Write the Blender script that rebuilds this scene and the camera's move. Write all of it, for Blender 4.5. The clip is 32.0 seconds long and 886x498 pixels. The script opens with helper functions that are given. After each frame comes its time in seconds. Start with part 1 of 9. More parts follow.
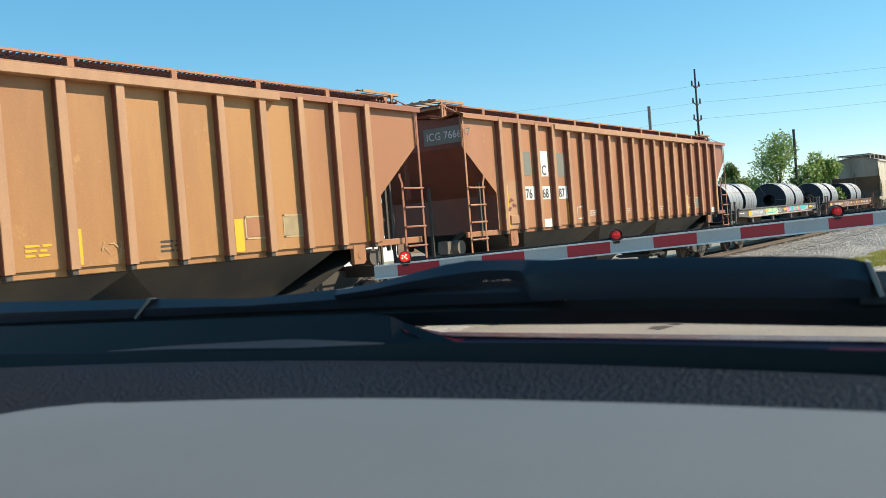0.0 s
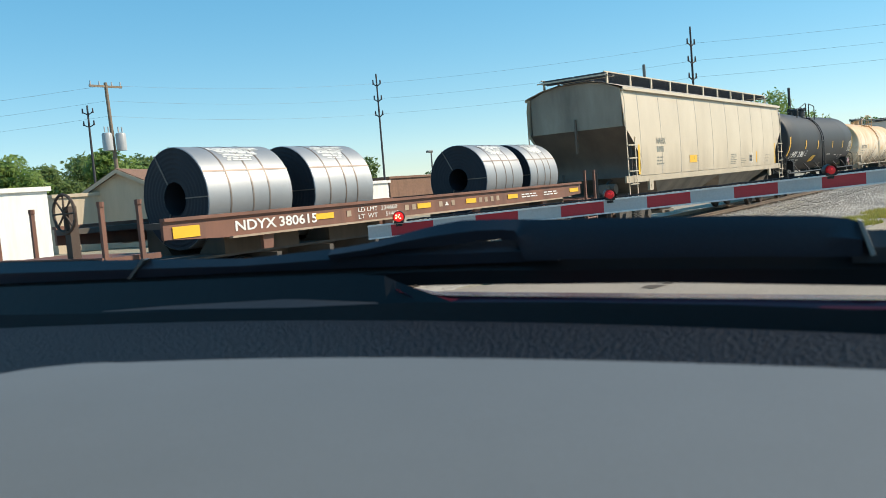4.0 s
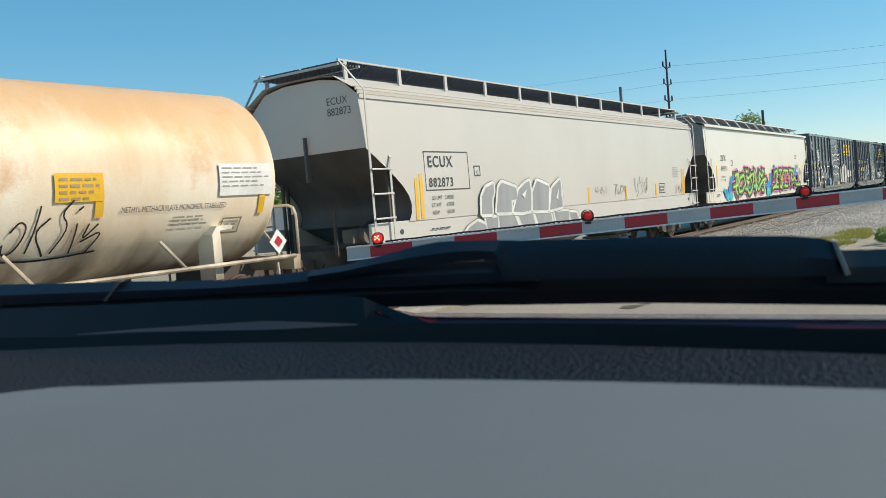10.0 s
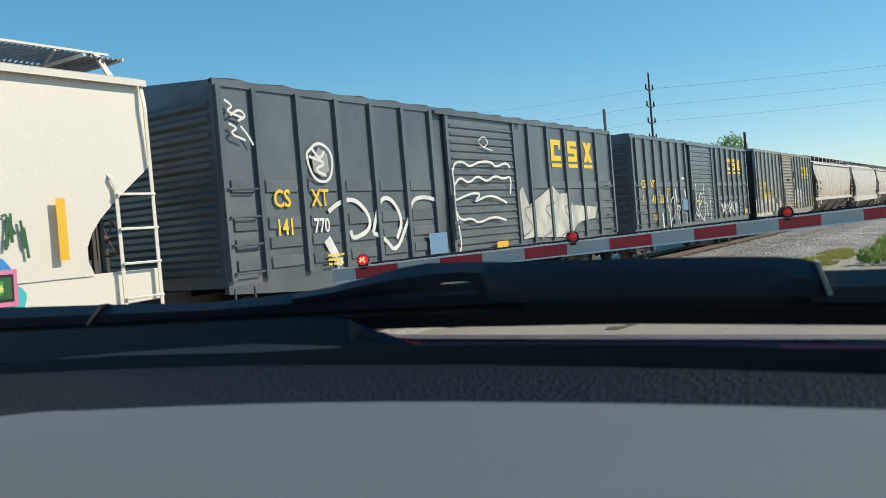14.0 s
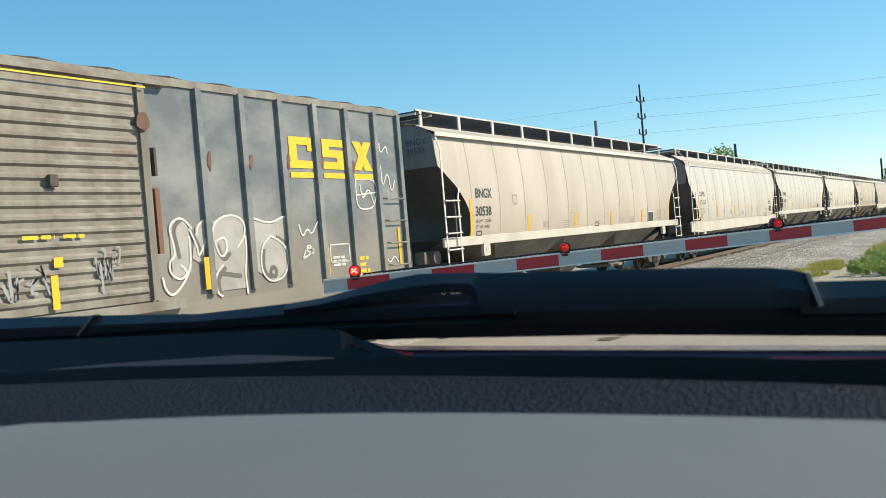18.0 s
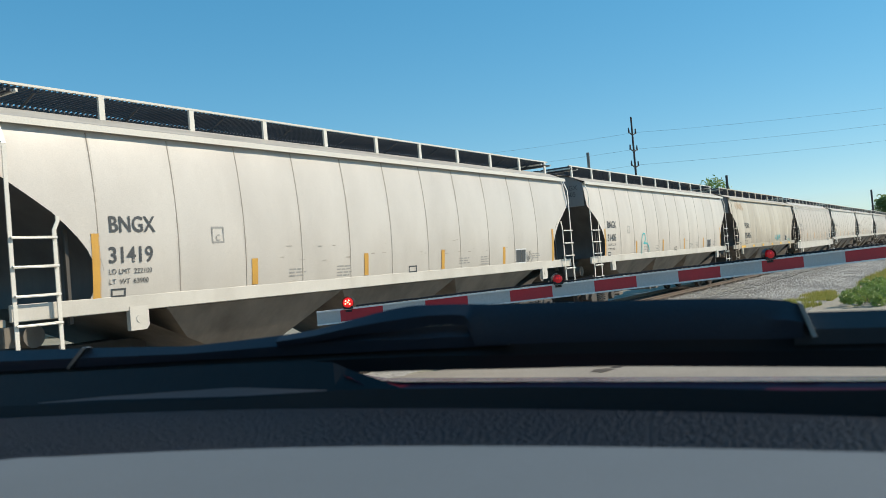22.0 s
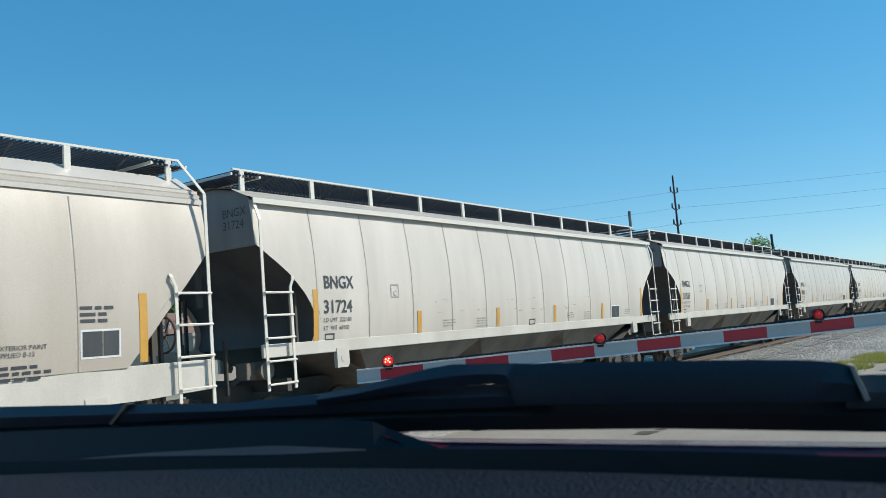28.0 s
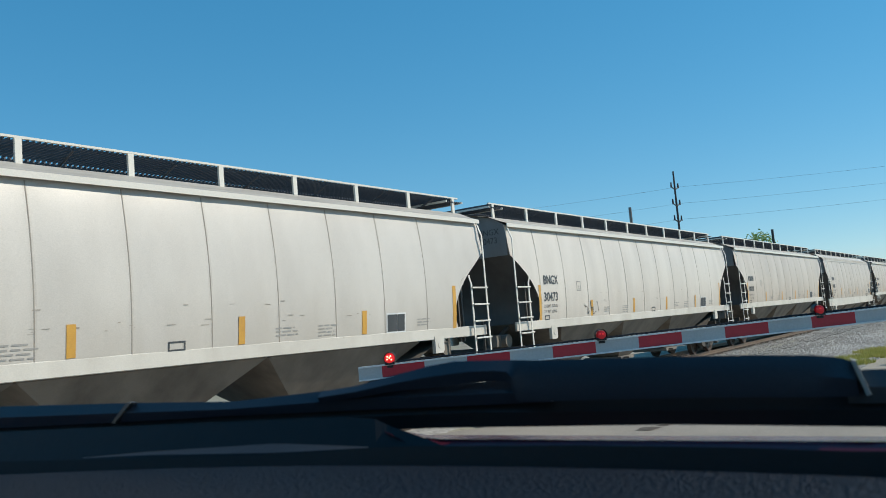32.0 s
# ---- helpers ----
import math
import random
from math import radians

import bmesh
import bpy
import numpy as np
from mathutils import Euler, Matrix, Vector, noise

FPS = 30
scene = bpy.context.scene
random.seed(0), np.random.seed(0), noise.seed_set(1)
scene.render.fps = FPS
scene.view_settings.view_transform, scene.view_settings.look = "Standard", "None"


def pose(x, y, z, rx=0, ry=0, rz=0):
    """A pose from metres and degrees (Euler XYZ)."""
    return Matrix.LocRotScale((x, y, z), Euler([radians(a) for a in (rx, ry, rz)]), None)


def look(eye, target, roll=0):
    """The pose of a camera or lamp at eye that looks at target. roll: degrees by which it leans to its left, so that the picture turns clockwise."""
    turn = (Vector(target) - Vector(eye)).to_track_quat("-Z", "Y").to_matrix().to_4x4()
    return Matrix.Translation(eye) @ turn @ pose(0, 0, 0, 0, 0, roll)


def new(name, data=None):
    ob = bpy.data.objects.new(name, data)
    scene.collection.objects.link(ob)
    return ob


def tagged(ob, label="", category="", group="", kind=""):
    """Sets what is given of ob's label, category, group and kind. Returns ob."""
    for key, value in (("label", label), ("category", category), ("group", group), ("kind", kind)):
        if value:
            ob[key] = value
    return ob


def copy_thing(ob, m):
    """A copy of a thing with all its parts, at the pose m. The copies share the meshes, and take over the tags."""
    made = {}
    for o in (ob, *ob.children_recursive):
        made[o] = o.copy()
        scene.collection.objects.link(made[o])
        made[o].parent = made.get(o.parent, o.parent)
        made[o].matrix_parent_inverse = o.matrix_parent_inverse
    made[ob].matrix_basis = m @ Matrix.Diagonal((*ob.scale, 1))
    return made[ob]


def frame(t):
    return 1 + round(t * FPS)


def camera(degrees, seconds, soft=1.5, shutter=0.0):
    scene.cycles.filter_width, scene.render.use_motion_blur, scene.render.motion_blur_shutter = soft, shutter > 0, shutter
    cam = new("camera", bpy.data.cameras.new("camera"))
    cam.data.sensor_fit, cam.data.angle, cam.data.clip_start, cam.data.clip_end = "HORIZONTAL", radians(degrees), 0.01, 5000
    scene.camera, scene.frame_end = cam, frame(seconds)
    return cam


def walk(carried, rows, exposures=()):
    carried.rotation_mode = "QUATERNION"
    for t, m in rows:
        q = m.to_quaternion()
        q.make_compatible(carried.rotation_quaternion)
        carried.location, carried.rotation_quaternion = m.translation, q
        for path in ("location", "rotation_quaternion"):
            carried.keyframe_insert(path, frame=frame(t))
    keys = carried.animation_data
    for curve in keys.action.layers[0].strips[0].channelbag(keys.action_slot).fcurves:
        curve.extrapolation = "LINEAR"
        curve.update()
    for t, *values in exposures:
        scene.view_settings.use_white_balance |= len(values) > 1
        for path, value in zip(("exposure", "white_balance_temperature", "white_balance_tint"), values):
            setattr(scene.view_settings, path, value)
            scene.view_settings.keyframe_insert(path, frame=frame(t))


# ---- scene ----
cam = camera(55.2, 32.0, soft=0.7, shutter=0.03)
cam.data.dof.use_dof, cam.data.dof.focus_distance, cam.data.dof.aperture_fstop = True, 14.0, 10.0
EYE = 1.77
# seconds, yaw, pitch, roll of the hand-held camera; it turns about one spot inside the vehicle
TURNS = [
    (0.0, -54.12, -1.29, 4.52),
    (0.5, -54.08, -1.15, 4.48),
    (1.0, -54.29, -1.04, 4.47),
    (1.5, -54.52, -1.03, 4.47),
    (2.0, -54.81, -0.89, 4.49),
    (2.5, -54.28, -0.69, 4.52),
    (3.0, -54.47, -1.18, 4.55),
    (3.5, -54.38, -3.01, 4.58),
    (4.0, -54.55, -4.04, 4.61),
    (4.5, -55.02, -4.94, 4.61),
    (6.5, -55.27, -2.85, 4.62),
    (7.0, -54.70, -1.84, 4.60),
    (7.5, -54.86, -1.39, 4.57),
    (8.0, -55.26, -1.67, 4.58),
    (8.5, -55.10, -1.72, 4.63),
    (9.0, -55.07, -2.51, 4.70),
    (9.5, -55.60, -2.60, 4.71),
    (10.0, -55.98, -2.73, 4.68),
    (10.5, -55.67, -2.53, 4.65),
    (11.0, -55.64, -1.58, 4.65),
    (11.5, -55.92, -1.07, 4.67),
    (12.0, -56.00, -0.89, 4.72),
    (12.5, -56.21, -1.03, 4.77),
    (13.0, -56.34, -1.06, 4.81),
    (13.5, -56.76, -1.31, 4.83),
    (15.5, -57.22, -1.29, 4.85),
    (16.0, -57.28, -1.32, 4.86),
    (16.5, -57.27, -1.16, 4.85),
    (17.0, -57.57, -0.69, 4.82),
    (17.5, -57.56, -0.70, 4.80),
    (18.0, -57.52, -0.66, 4.77),
    (18.5, -57.85, -0.84, 4.78),
    (19.0, -57.81, -0.88, 4.80),
    (19.5, -57.80, -1.33, 4.78),
    (20.0, -57.84, -0.97, 4.78),
    (20.5, -57.98, -1.04, 4.81),
    (21.0, -57.94, 0.09, 4.84),
    (21.5, -57.85, 0.88, 4.87),
    (22.0, -57.96, 1.43, 4.87),
    (22.5, -58.16, 3.21, 4.84),
    (23.0, -58.23, 3.40, 4.77),
    (23.5, -58.91, 3.57, 4.72),
    (24.0, -58.86, 3.85, 4.67),
    (24.5, -57.69, 3.71, 4.59),
    (25.0, -56.40, 3.45, 4.51),
    (25.5, -55.55, 4.36, 4.51),
    (27.5, -55.17, 5.25, 4.51),
    (28.0, -55.23, 5.59, 4.49),
    (28.5, -55.33, 5.50, 4.58),
    (29.0, -55.28, 5.14, 4.66),
    (29.5, -55.17, 5.06, 4.72),
    (30.0, -55.33, 5.09, 4.74),
    (30.5, -55.27, 5.24, 4.74),
    (31.0, -55.22, 5.29, 4.74),
    (31.5, -55.13, 5.42, 4.77),
    (32.0, -55.14, 5.41, 4.82),
]
# stops by which the clip's camera brightens its picture
EXPOSURES = [(0, 0.62, 6850, 11), (1, 0.63, 6850, 11), (2, 0.52, 6850, 12), (3, 0.42, 6750, 11), (4, 0.5, 6750, 11), (7, 0.3, 6600, 10), (8, 0.5, 6700, 11), (9, 0.36, 6950, 11), (10.5, 0.25, 6550, 10), (12, 0.14, 6500, 10), (13, 0.14, 6500, 10), (16, 0.55, 6900, 11), (17, 0.57, 7100, 14), (18, 0.56, 7000, 11), (19, 0.2, 6600, 10), (21, 0.2, 6450, 10), (23, 0.2, 6300, 9), (25, 0.02, 6050, 9), (28, 0.14, 5900, 8), (30, 0.04, 5930, 8), (32, 0.03, 5980, 8)]
walk(cam, [(t, pose(0, 0, EYE, 90 + p, r, y)) for t, y, p, r in TURNS], exposures=EXPOSURES)

# ---- daylight ----
SUN_AZ, SUN_EL = 140.0, 38.0
world = bpy.data.worlds.new("world")
scene.world = world
world.use_nodes = True
_wn = world.node_tree
_sky = _wn.nodes.new("ShaderNodeTexSky")
_sky.sky_type = "NISHITA"
_sky.sun_disc = False
_sky.sun_elevation, _sky.sun_rotation = radians(SUN_EL), radians(SUN_AZ)
_sky.altitude, _sky.air_density, _sky.dust_density, _sky.ozone_density = 1500, 1.05, 0.1, 3.0
_hs = _wn.nodes.new("ShaderNodeHueSaturation")
_hs.inputs["Saturation"].default_value, _hs.inputs["Hue"].default_value, _hs.inputs["Value"].default_value = 1.72, 0.484, 1.90
_gm = _wn.nodes.new("ShaderNodeGamma")
_gm.inputs["Gamma"].default_value = 0.56
_wn.links.new(_sky.outputs[0], _gm.inputs["Color"])
_wn.links.new(_gm.outputs[0], _hs.inputs["Color"])
_cl = _wn.nodes.new("ShaderNodeMix")
_cl.data_type, _cl.blend_type = "RGBA", "MULTIPLY"
_cl.inputs["Factor"].default_value, _cl.inputs["B"].default_value = 1.0, (0.90, 1.0, 1.04, 1)
_wn.links.new(_hs.outputs[0], _cl.inputs["A"])
_wn.links.new(_cl.outputs["Result"], _wn.nodes["Background"].inputs[0])
_wn.nodes["Background"].inputs[1].default_value = 0.12
_sl = bpy.data.lights.new("sun", "SUN")
_sl.energy, _sl.angle, _sl.color = 4.3, radians(0.55), (1.0, 0.88, 0.70)
sun = new("sun", _sl)
_a, _e = radians(SUN_AZ), radians(SUN_EL)
_dir = Vector((math.sin(_a) * math.cos(_e), math.cos(_a) * math.cos(_e), math.sin(_e)))
sun.matrix_world = look(_dir * 60, (0, 0, 0))


# ---- materials ----
def paint(name, color, stain=None, amount=0.4, rough=0.5, metal=0.0, streak=(2.5, 2.5, 0.35), grain=60.0, bump=0.05, fine=0.06, rust=None, rusty=0.0, spec=0.5, lower=None, upper=None, upper_z=2.9, low=(2.6, 1.5), low_mix=0.6, fade=None, rust_size=2.2, rust_soft=0.0, up_mix=0.85):
    m = bpy.data.materials.new(name)
    m.use_nodes = True
    nt = m.node_tree
    N, Lk = nt.nodes, nt.links
    b = N["Principled BSDF"]
    b.inputs["Roughness"].default_value, b.inputs["Metallic"].default_value = rough, metal
    b.inputs["Specular IOR Level"].default_value = spec
    tc = N.new("ShaderNodeTexCoord")
    mp = N.new("ShaderNodeMapping")
    mp.inputs["Scale"].default_value = streak
    oi = N.new("ShaderNodeObjectInfo")
    ad = N.new("ShaderNodeVectorMath")
    ad.operation = "ADD"
    mu = N.new("ShaderNodeMath")
    mu.operation = "MULTIPLY"
    mu.inputs[1].default_value = 37.0
    Lk.new(oi.outputs["Random"], mu.inputs[0])
    Lk.new(tc.outputs["Object"], ad.inputs[0])
    Lk.new(mu.outputs[0], ad.inputs[1])
    Lk.new(ad.outputs[0], mp.inputs[0])
    n1 = N.new("ShaderNodeTexNoise")
    n1.inputs["Scale"].default_value, n1.inputs["Detail"].default_value, n1.inputs["Roughness"].default_value = 1.0, 6, 0.6
    Lk.new(mp.outputs[0], n1.inputs["Vector"])
    r1 = N.new("ShaderNodeMapRange")
    r1.inputs[1].default_value, r1.inputs[2].default_value = 0.38, 0.72
    r1.inputs[3].default_value, r1.inputs[4].default_value = 0.0, amount
    Lk.new(n1.outputs["Fac"], r1.inputs[0])
    mix = N.new("ShaderNodeMix")
    mix.data_type = "RGBA"
    mix.inputs["A"].default_value = (*color, 1)
    st = stain or tuple(c * 0.55 for c in color)
    mix.inputs["B"].default_value = (*st, 1)
    Lk.new(r1.outputs[0], mix.inputs["Factor"])
    last = mix.outputs["Result"]
    n2 = N.new("ShaderNodeTexNoise")
    n2.inputs["Scale"].default_value, n2.inputs["Detail"].default_value = grain, 4
    Lk.new(ad.outputs[0], n2.inputs["Vector"])
    if rust:
        n3 = N.new("ShaderNodeTexNoise")
        n3.inputs["Scale"].default_value, n3.inputs["Detail"].default_value, n3.inputs["Roughness"].default_value = rust_size, 8, 0.68
        Lk.new(ad.outputs[0], n3.inputs["Vector"])
        r3 = N.new("ShaderNodeMapRange")
        r3.inputs[1].default_value, r3.inputs[2].default_value = 0.72 - 0.3 * rusty - rust_soft, 0.78 - 0.2 * rusty + rust_soft
        Lk.new(n3.outputs["Fac"], r3.inputs[0])
        mx = N.new("ShaderNodeMix")
        mx.data_type = "RGBA"
        mx.inputs["B"].default_value = (*rust, 1)
        Lk.new(r3.outputs[0], mx.inputs["Factor"])
        Lk.new(last, mx.inputs["A"])
        last = mx.outputs["Result"]
    if fade:
        # bleached towards one end of the wagon
        tint, x0, x1 = fade
        sx = N.new("ShaderNodeSeparateXYZ")
        Lk.new(tc.outputs["Object"], sx.inputs[0])
        sm = N.new("ShaderNodeMath")
        sm.operation = "MULTIPLY_ADD"
        sm.inputs[1].default_value = 5.0
        Lk.new(n1.outputs["Fac"], sm.inputs[0])
        Lk.new(sx.outputs["X"], sm.inputs[2])
        rf = N.new("ShaderNodeMapRange")
        rf.inputs[1].default_value, rf.inputs[2].default_value = x0 + 2.5, x1 + 2.5
        rf.inputs[4].default_value = 0.9
        Lk.new(sm.outputs[0], rf.inputs[0])
        mf = N.new("ShaderNodeMix")
        mf.data_type = "RGBA"
        mf.inputs["B"].default_value = (*tint, 1)
        Lk.new(rf.outputs[0], mf.inputs["Factor"])
        Lk.new(last, mf.inputs["A"])
        last = mf.outputs["Result"]
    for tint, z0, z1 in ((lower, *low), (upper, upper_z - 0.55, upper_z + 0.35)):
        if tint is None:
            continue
        # road dust thrown up, a darker tank underside, or product spilt from above, with a ragged edge
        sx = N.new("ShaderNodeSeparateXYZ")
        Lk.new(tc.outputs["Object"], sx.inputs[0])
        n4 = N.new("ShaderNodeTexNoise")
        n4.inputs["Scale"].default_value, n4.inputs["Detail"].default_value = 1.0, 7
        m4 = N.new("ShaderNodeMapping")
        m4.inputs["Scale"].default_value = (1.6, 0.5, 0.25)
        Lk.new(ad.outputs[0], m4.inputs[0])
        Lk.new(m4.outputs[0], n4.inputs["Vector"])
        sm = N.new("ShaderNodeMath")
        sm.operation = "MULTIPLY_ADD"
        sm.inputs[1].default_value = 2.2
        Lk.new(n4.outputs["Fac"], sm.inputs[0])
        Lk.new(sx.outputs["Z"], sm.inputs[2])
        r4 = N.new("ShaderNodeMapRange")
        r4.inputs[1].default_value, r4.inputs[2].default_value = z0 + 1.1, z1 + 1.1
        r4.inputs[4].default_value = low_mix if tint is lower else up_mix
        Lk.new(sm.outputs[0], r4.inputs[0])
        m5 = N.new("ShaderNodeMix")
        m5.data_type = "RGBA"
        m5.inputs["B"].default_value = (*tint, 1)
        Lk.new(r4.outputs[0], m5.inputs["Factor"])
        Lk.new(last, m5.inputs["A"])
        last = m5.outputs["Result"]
    hv = N.new("ShaderNodeHueSaturation")
    r2 = N.new("ShaderNodeMapRange")
    r2.inputs[3].default_value, r2.inputs[4].default_value = 1 - fine, 1 + fine
    r2.inputs[1].default_value, r2.inputs[2].default_value = 0.3, 0.7
    Lk.new(n2.outputs["Fac"], r2.inputs[0])
    Lk.new(r2.outputs[0], hv.inputs["Value"])
    Lk.new(last, hv.inputs["Color"])
    Lk.new(hv.outputs[0], b.inputs["Base Color"])
    if bump:
        bp = N.new("ShaderNodeBump")
        bp.inputs["Strength"].default_value, bp.inputs["Distance"].default_value = bump, 0.02
        Lk.new(n2.outputs["Fac"], bp.inputs["Height"])
        Lk.new(bp.outputs[0], b.inputs["Normal"])
    return m


def glow(name, color, strength):
    m = paint(name, color, amount=0.1, rough=0.3)
    b = m.node_tree.nodes["Principled BSDF"]
    b.inputs["Emission Color"].default_value, b.inputs["Emission Strength"].default_value = (*color, 1), strength
    return m


RUST = (0.16, 0.06, 0.025)
M_WHITE = paint("pale_grey_paint", (0.60, 0.56, 0.505), (0.40, 0.36, 0.315), 0.42, 0.40, rust=(0.30, 0.24, 0.18), rusty=0.04, streak=(0.8, 0.8, 0.35), lower=(0.43, 0.39, 0.33), low_mix=0.45)
M_WHITE2 = paint("cream_grey_paint", (0.58, 0.52, 0.42), (0.33, 0.26, 0.18), 0.55, 0.45, rust=(0.26, 0.16, 0.09), rusty=0.12, streak=(0.8, 0.8, 0.3), lower=(0.3, 0.25, 0.19))
M_CLEAN = paint("clean_white_paint", (0.72, 0.68, 0.60), (0.58, 0.54, 0.47), 0.25, 0.28, streak=(0.5, 0.5, 0.4))
M_GREY = paint("light_grey_paint", (0.56, 0.54, 0.50), (0.44, 0.42, 0.37), 0.3, 0.38, streak=(0.6, 0.6, 0.4))
M_TAN = paint("tan_grey_paint", (0.60, 0.52, 0.40), (0.40, 0.33, 0.24), 0.35, 0.45, streak=(0.7, 0.7, 0.35), lower=(0.36, 0.30, 0.22))
M_STAIN = paint("orange_brown_stain", (0.40, 0.29, 0.18), (0.55, 0.48, 0.38), 1.0, 0.6, streak=(3, 3, 3))
# darker than the sides: shade of the wagon ends mixed into the grey
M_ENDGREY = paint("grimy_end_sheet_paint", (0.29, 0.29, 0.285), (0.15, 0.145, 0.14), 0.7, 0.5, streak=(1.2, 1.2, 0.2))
M_SOFTSEAM = paint("grimy_weld_margin", (0.50, 0.46, 0.41), (0.60, 0.56, 0.50), 0.8, 0.45, streak=(8, 8, 0.5))
# colour carries the shade beneath the overhanging wagon ends
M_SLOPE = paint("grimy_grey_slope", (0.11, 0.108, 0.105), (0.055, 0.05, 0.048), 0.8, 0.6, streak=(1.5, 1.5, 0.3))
M_WHITE3 = paint("pinkish_grey_paint", (0.57, 0.505, 0.435), (0.38, 0.325, 0.27), 0.55, 0.42, rust=(0.28, 0.21, 0.15), rusty=0.05, streak=(1.1, 1.1, 0.18), lower=(0.40, 0.34, 0.27), low_mix=0.5)
M_WHITE4 = paint("dusty_cool_grey_paint", (0.66, 0.605, 0.535), (0.45, 0.40, 0.345), 0.5, 0.40, rust=(0.30, 0.26, 0.22), rusty=0.06, streak=(1.1, 1.1, 0.16), lower=(0.44, 0.40, 0.35), low_mix=0.45)
M_SILL = paint("dusty_sill_paint", (0.63, 0.59, 0.52), (0.40, 0.36, 0.30), 0.5, 0.42, rust=(0.27, 0.20, 0.14), rusty=0.1, streak=(1.2, 1.2, 0.5))
M_SEAM = paint("weathered_weld", (0.42, 0.37, 0.31), (0.25, 0.21, 0.17), 0.7, 0.5)
M_ROOF = paint("dusty_roof_paint", (0.47, 0.435, 0.38), (0.26, 0.235, 0.20), 0.7, 0.6, streak=(0.6, 3, 3))
M_BROWN = paint("oxide_brown_paint", (0.45, 0.23, 0.083), (0.29, 0.125, 0.05), 0.85, 0.5, rust=(0.50, 0.30, 0.125), rusty=0.35, streak=(0.9, 0.9, 0.16), fade=((0.37, 0.16, 0.075), 4.0, 7.0))
M_BROWN2 = paint("faded_brown_paint", (0.44, 0.205, 0.098), (0.28, 0.11, 0.062), 0.8, 0.5, rust=(0.46, 0.22, 0.10), rusty=0.35, streak=(0.9, 0.9, 0.16), fade=((0.30, 0.118, 0.068), 3.6, 7.0))
# dark red holding the shade of ends and rib flanks; also flaked spots
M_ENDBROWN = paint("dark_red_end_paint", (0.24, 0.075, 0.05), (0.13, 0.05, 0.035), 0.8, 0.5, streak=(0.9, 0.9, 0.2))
M_RIB = paint("tan_brown_rib_paint", (0.47, 0.265, 0.14), (0.33, 0.165, 0.09), 0.7, 0.55, streak=(3, 3, 0.8))
M_UNDER = paint("dusty_underframe", (0.085, 0.075, 0.065), (0.04, 0.035, 0.03), 0.6, 0.75)
M_BAY = paint("grimy_hopper_bay", (0.21, 0.185, 0.155), (0.075, 0.065, 0.055), 0.9, 0.65, streak=(1.2, 1.2, 0.5))
M_BAYBROWN = paint("black_cement_bay", (0.040, 0.038, 0.036), (0.12, 0.10, 0.072), 0.55, 0.65, streak=(1.0, 1.0, 0.8))
M_STEEL = paint("dull_steel", (0.22, 0.21, 0.20), (0.1, 0.07, 0.05), 0.6, 0.45, metal=0.7)
M_WHEEL = paint("rusty_wheel_steel", (0.10, 0.07, 0.055), (0.05, 0.04, 0.035), 0.6, 0.7, metal=0.3)
M_BROWNGRATE = paint("rusty_brown_grating", (0.16, 0.065, 0.045), (0.08, 0.035, 0.025), 0.6, 0.6)
M_GRATE = paint("galvanised_grating", (0.075, 0.08, 0.09), (0.03, 0.03, 0.035), 0.5, 0.6)
M_PALEGRATE = paint("bare_galvanised_grating", (0.24, 0.255, 0.27), (0.14, 0.15, 0.16), 0.5, 0.5, metal=0.3)
M_BLACK = paint("black_tank_paint", (0.030, 0.034, 0.040), (0.046, 0.047, 0.048), 0.5, 0.58, bump=0.02, spec=0.3)
M_NAVY = paint("dark_navy_paint", (0.088, 0.104, 0.122), (0.15, 0.168, 0.178), 0.9, 0.24, rust=RUST, rusty=0.05, streak=(0.6, 0.6, 0.4), bump=0.02)
# the pale patches also paint in bright bands reflected by the gloss
M_FADED = paint("faded_slate_paint", (0.15, 0.167, 0.177), (0.36, 0.36, 0.34), 0.9, 0.24, rust=(0.2, 0.10, 0.06), rusty=0.2, lower=(0.27, 0.235, 0.19), low=(2.5, 1.4), low_mix=0.65, streak=(0.7, 0.7, 1.1), bump=0.02)
M_RUSTDOOR = paint("weathered_door_steel", (0.285, 0.275, 0.24), (0.15, 0.125, 0.10), 1.0, 0.45, rust=(0.17, 0.095, 0.06), rusty=0.35, rust_size=1.6, rust_soft=0.05, streak=(2.8, 2.8, 0.35))
# darker towards the underside, orange spills near the top
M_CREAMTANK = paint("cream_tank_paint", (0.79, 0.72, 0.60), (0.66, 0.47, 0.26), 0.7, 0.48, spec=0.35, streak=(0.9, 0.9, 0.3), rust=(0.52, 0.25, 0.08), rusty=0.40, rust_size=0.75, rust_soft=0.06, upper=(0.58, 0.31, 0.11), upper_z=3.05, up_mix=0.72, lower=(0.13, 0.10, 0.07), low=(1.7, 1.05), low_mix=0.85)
M_COIL = paint("galvanised_coil_steel", (0.33, 0.35, 0.37), (0.24, 0.26, 0.28), 0.6, 0.52, metal=0.55, streak=(1.2, 0.8, 0.8), bump=0.02, fine=0.03)
M_COILEND = paint("wound_coil_edge", (0.018, 0.022, 0.032), (0.01, 0.012, 0.018), 0.6, 0.7, metal=0.2, grain=25)
M_BAND = paint("rusted_strapping", (0.20, 0.17, 0.15), (0.14, 0.10, 0.08), 0.7, 0.5, metal=0.4)
M_FLATBROWN = paint("mineral_red_flatcar", (0.20, 0.09, 0.06), (0.09, 0.05, 0.04), 0.8, 0.65)
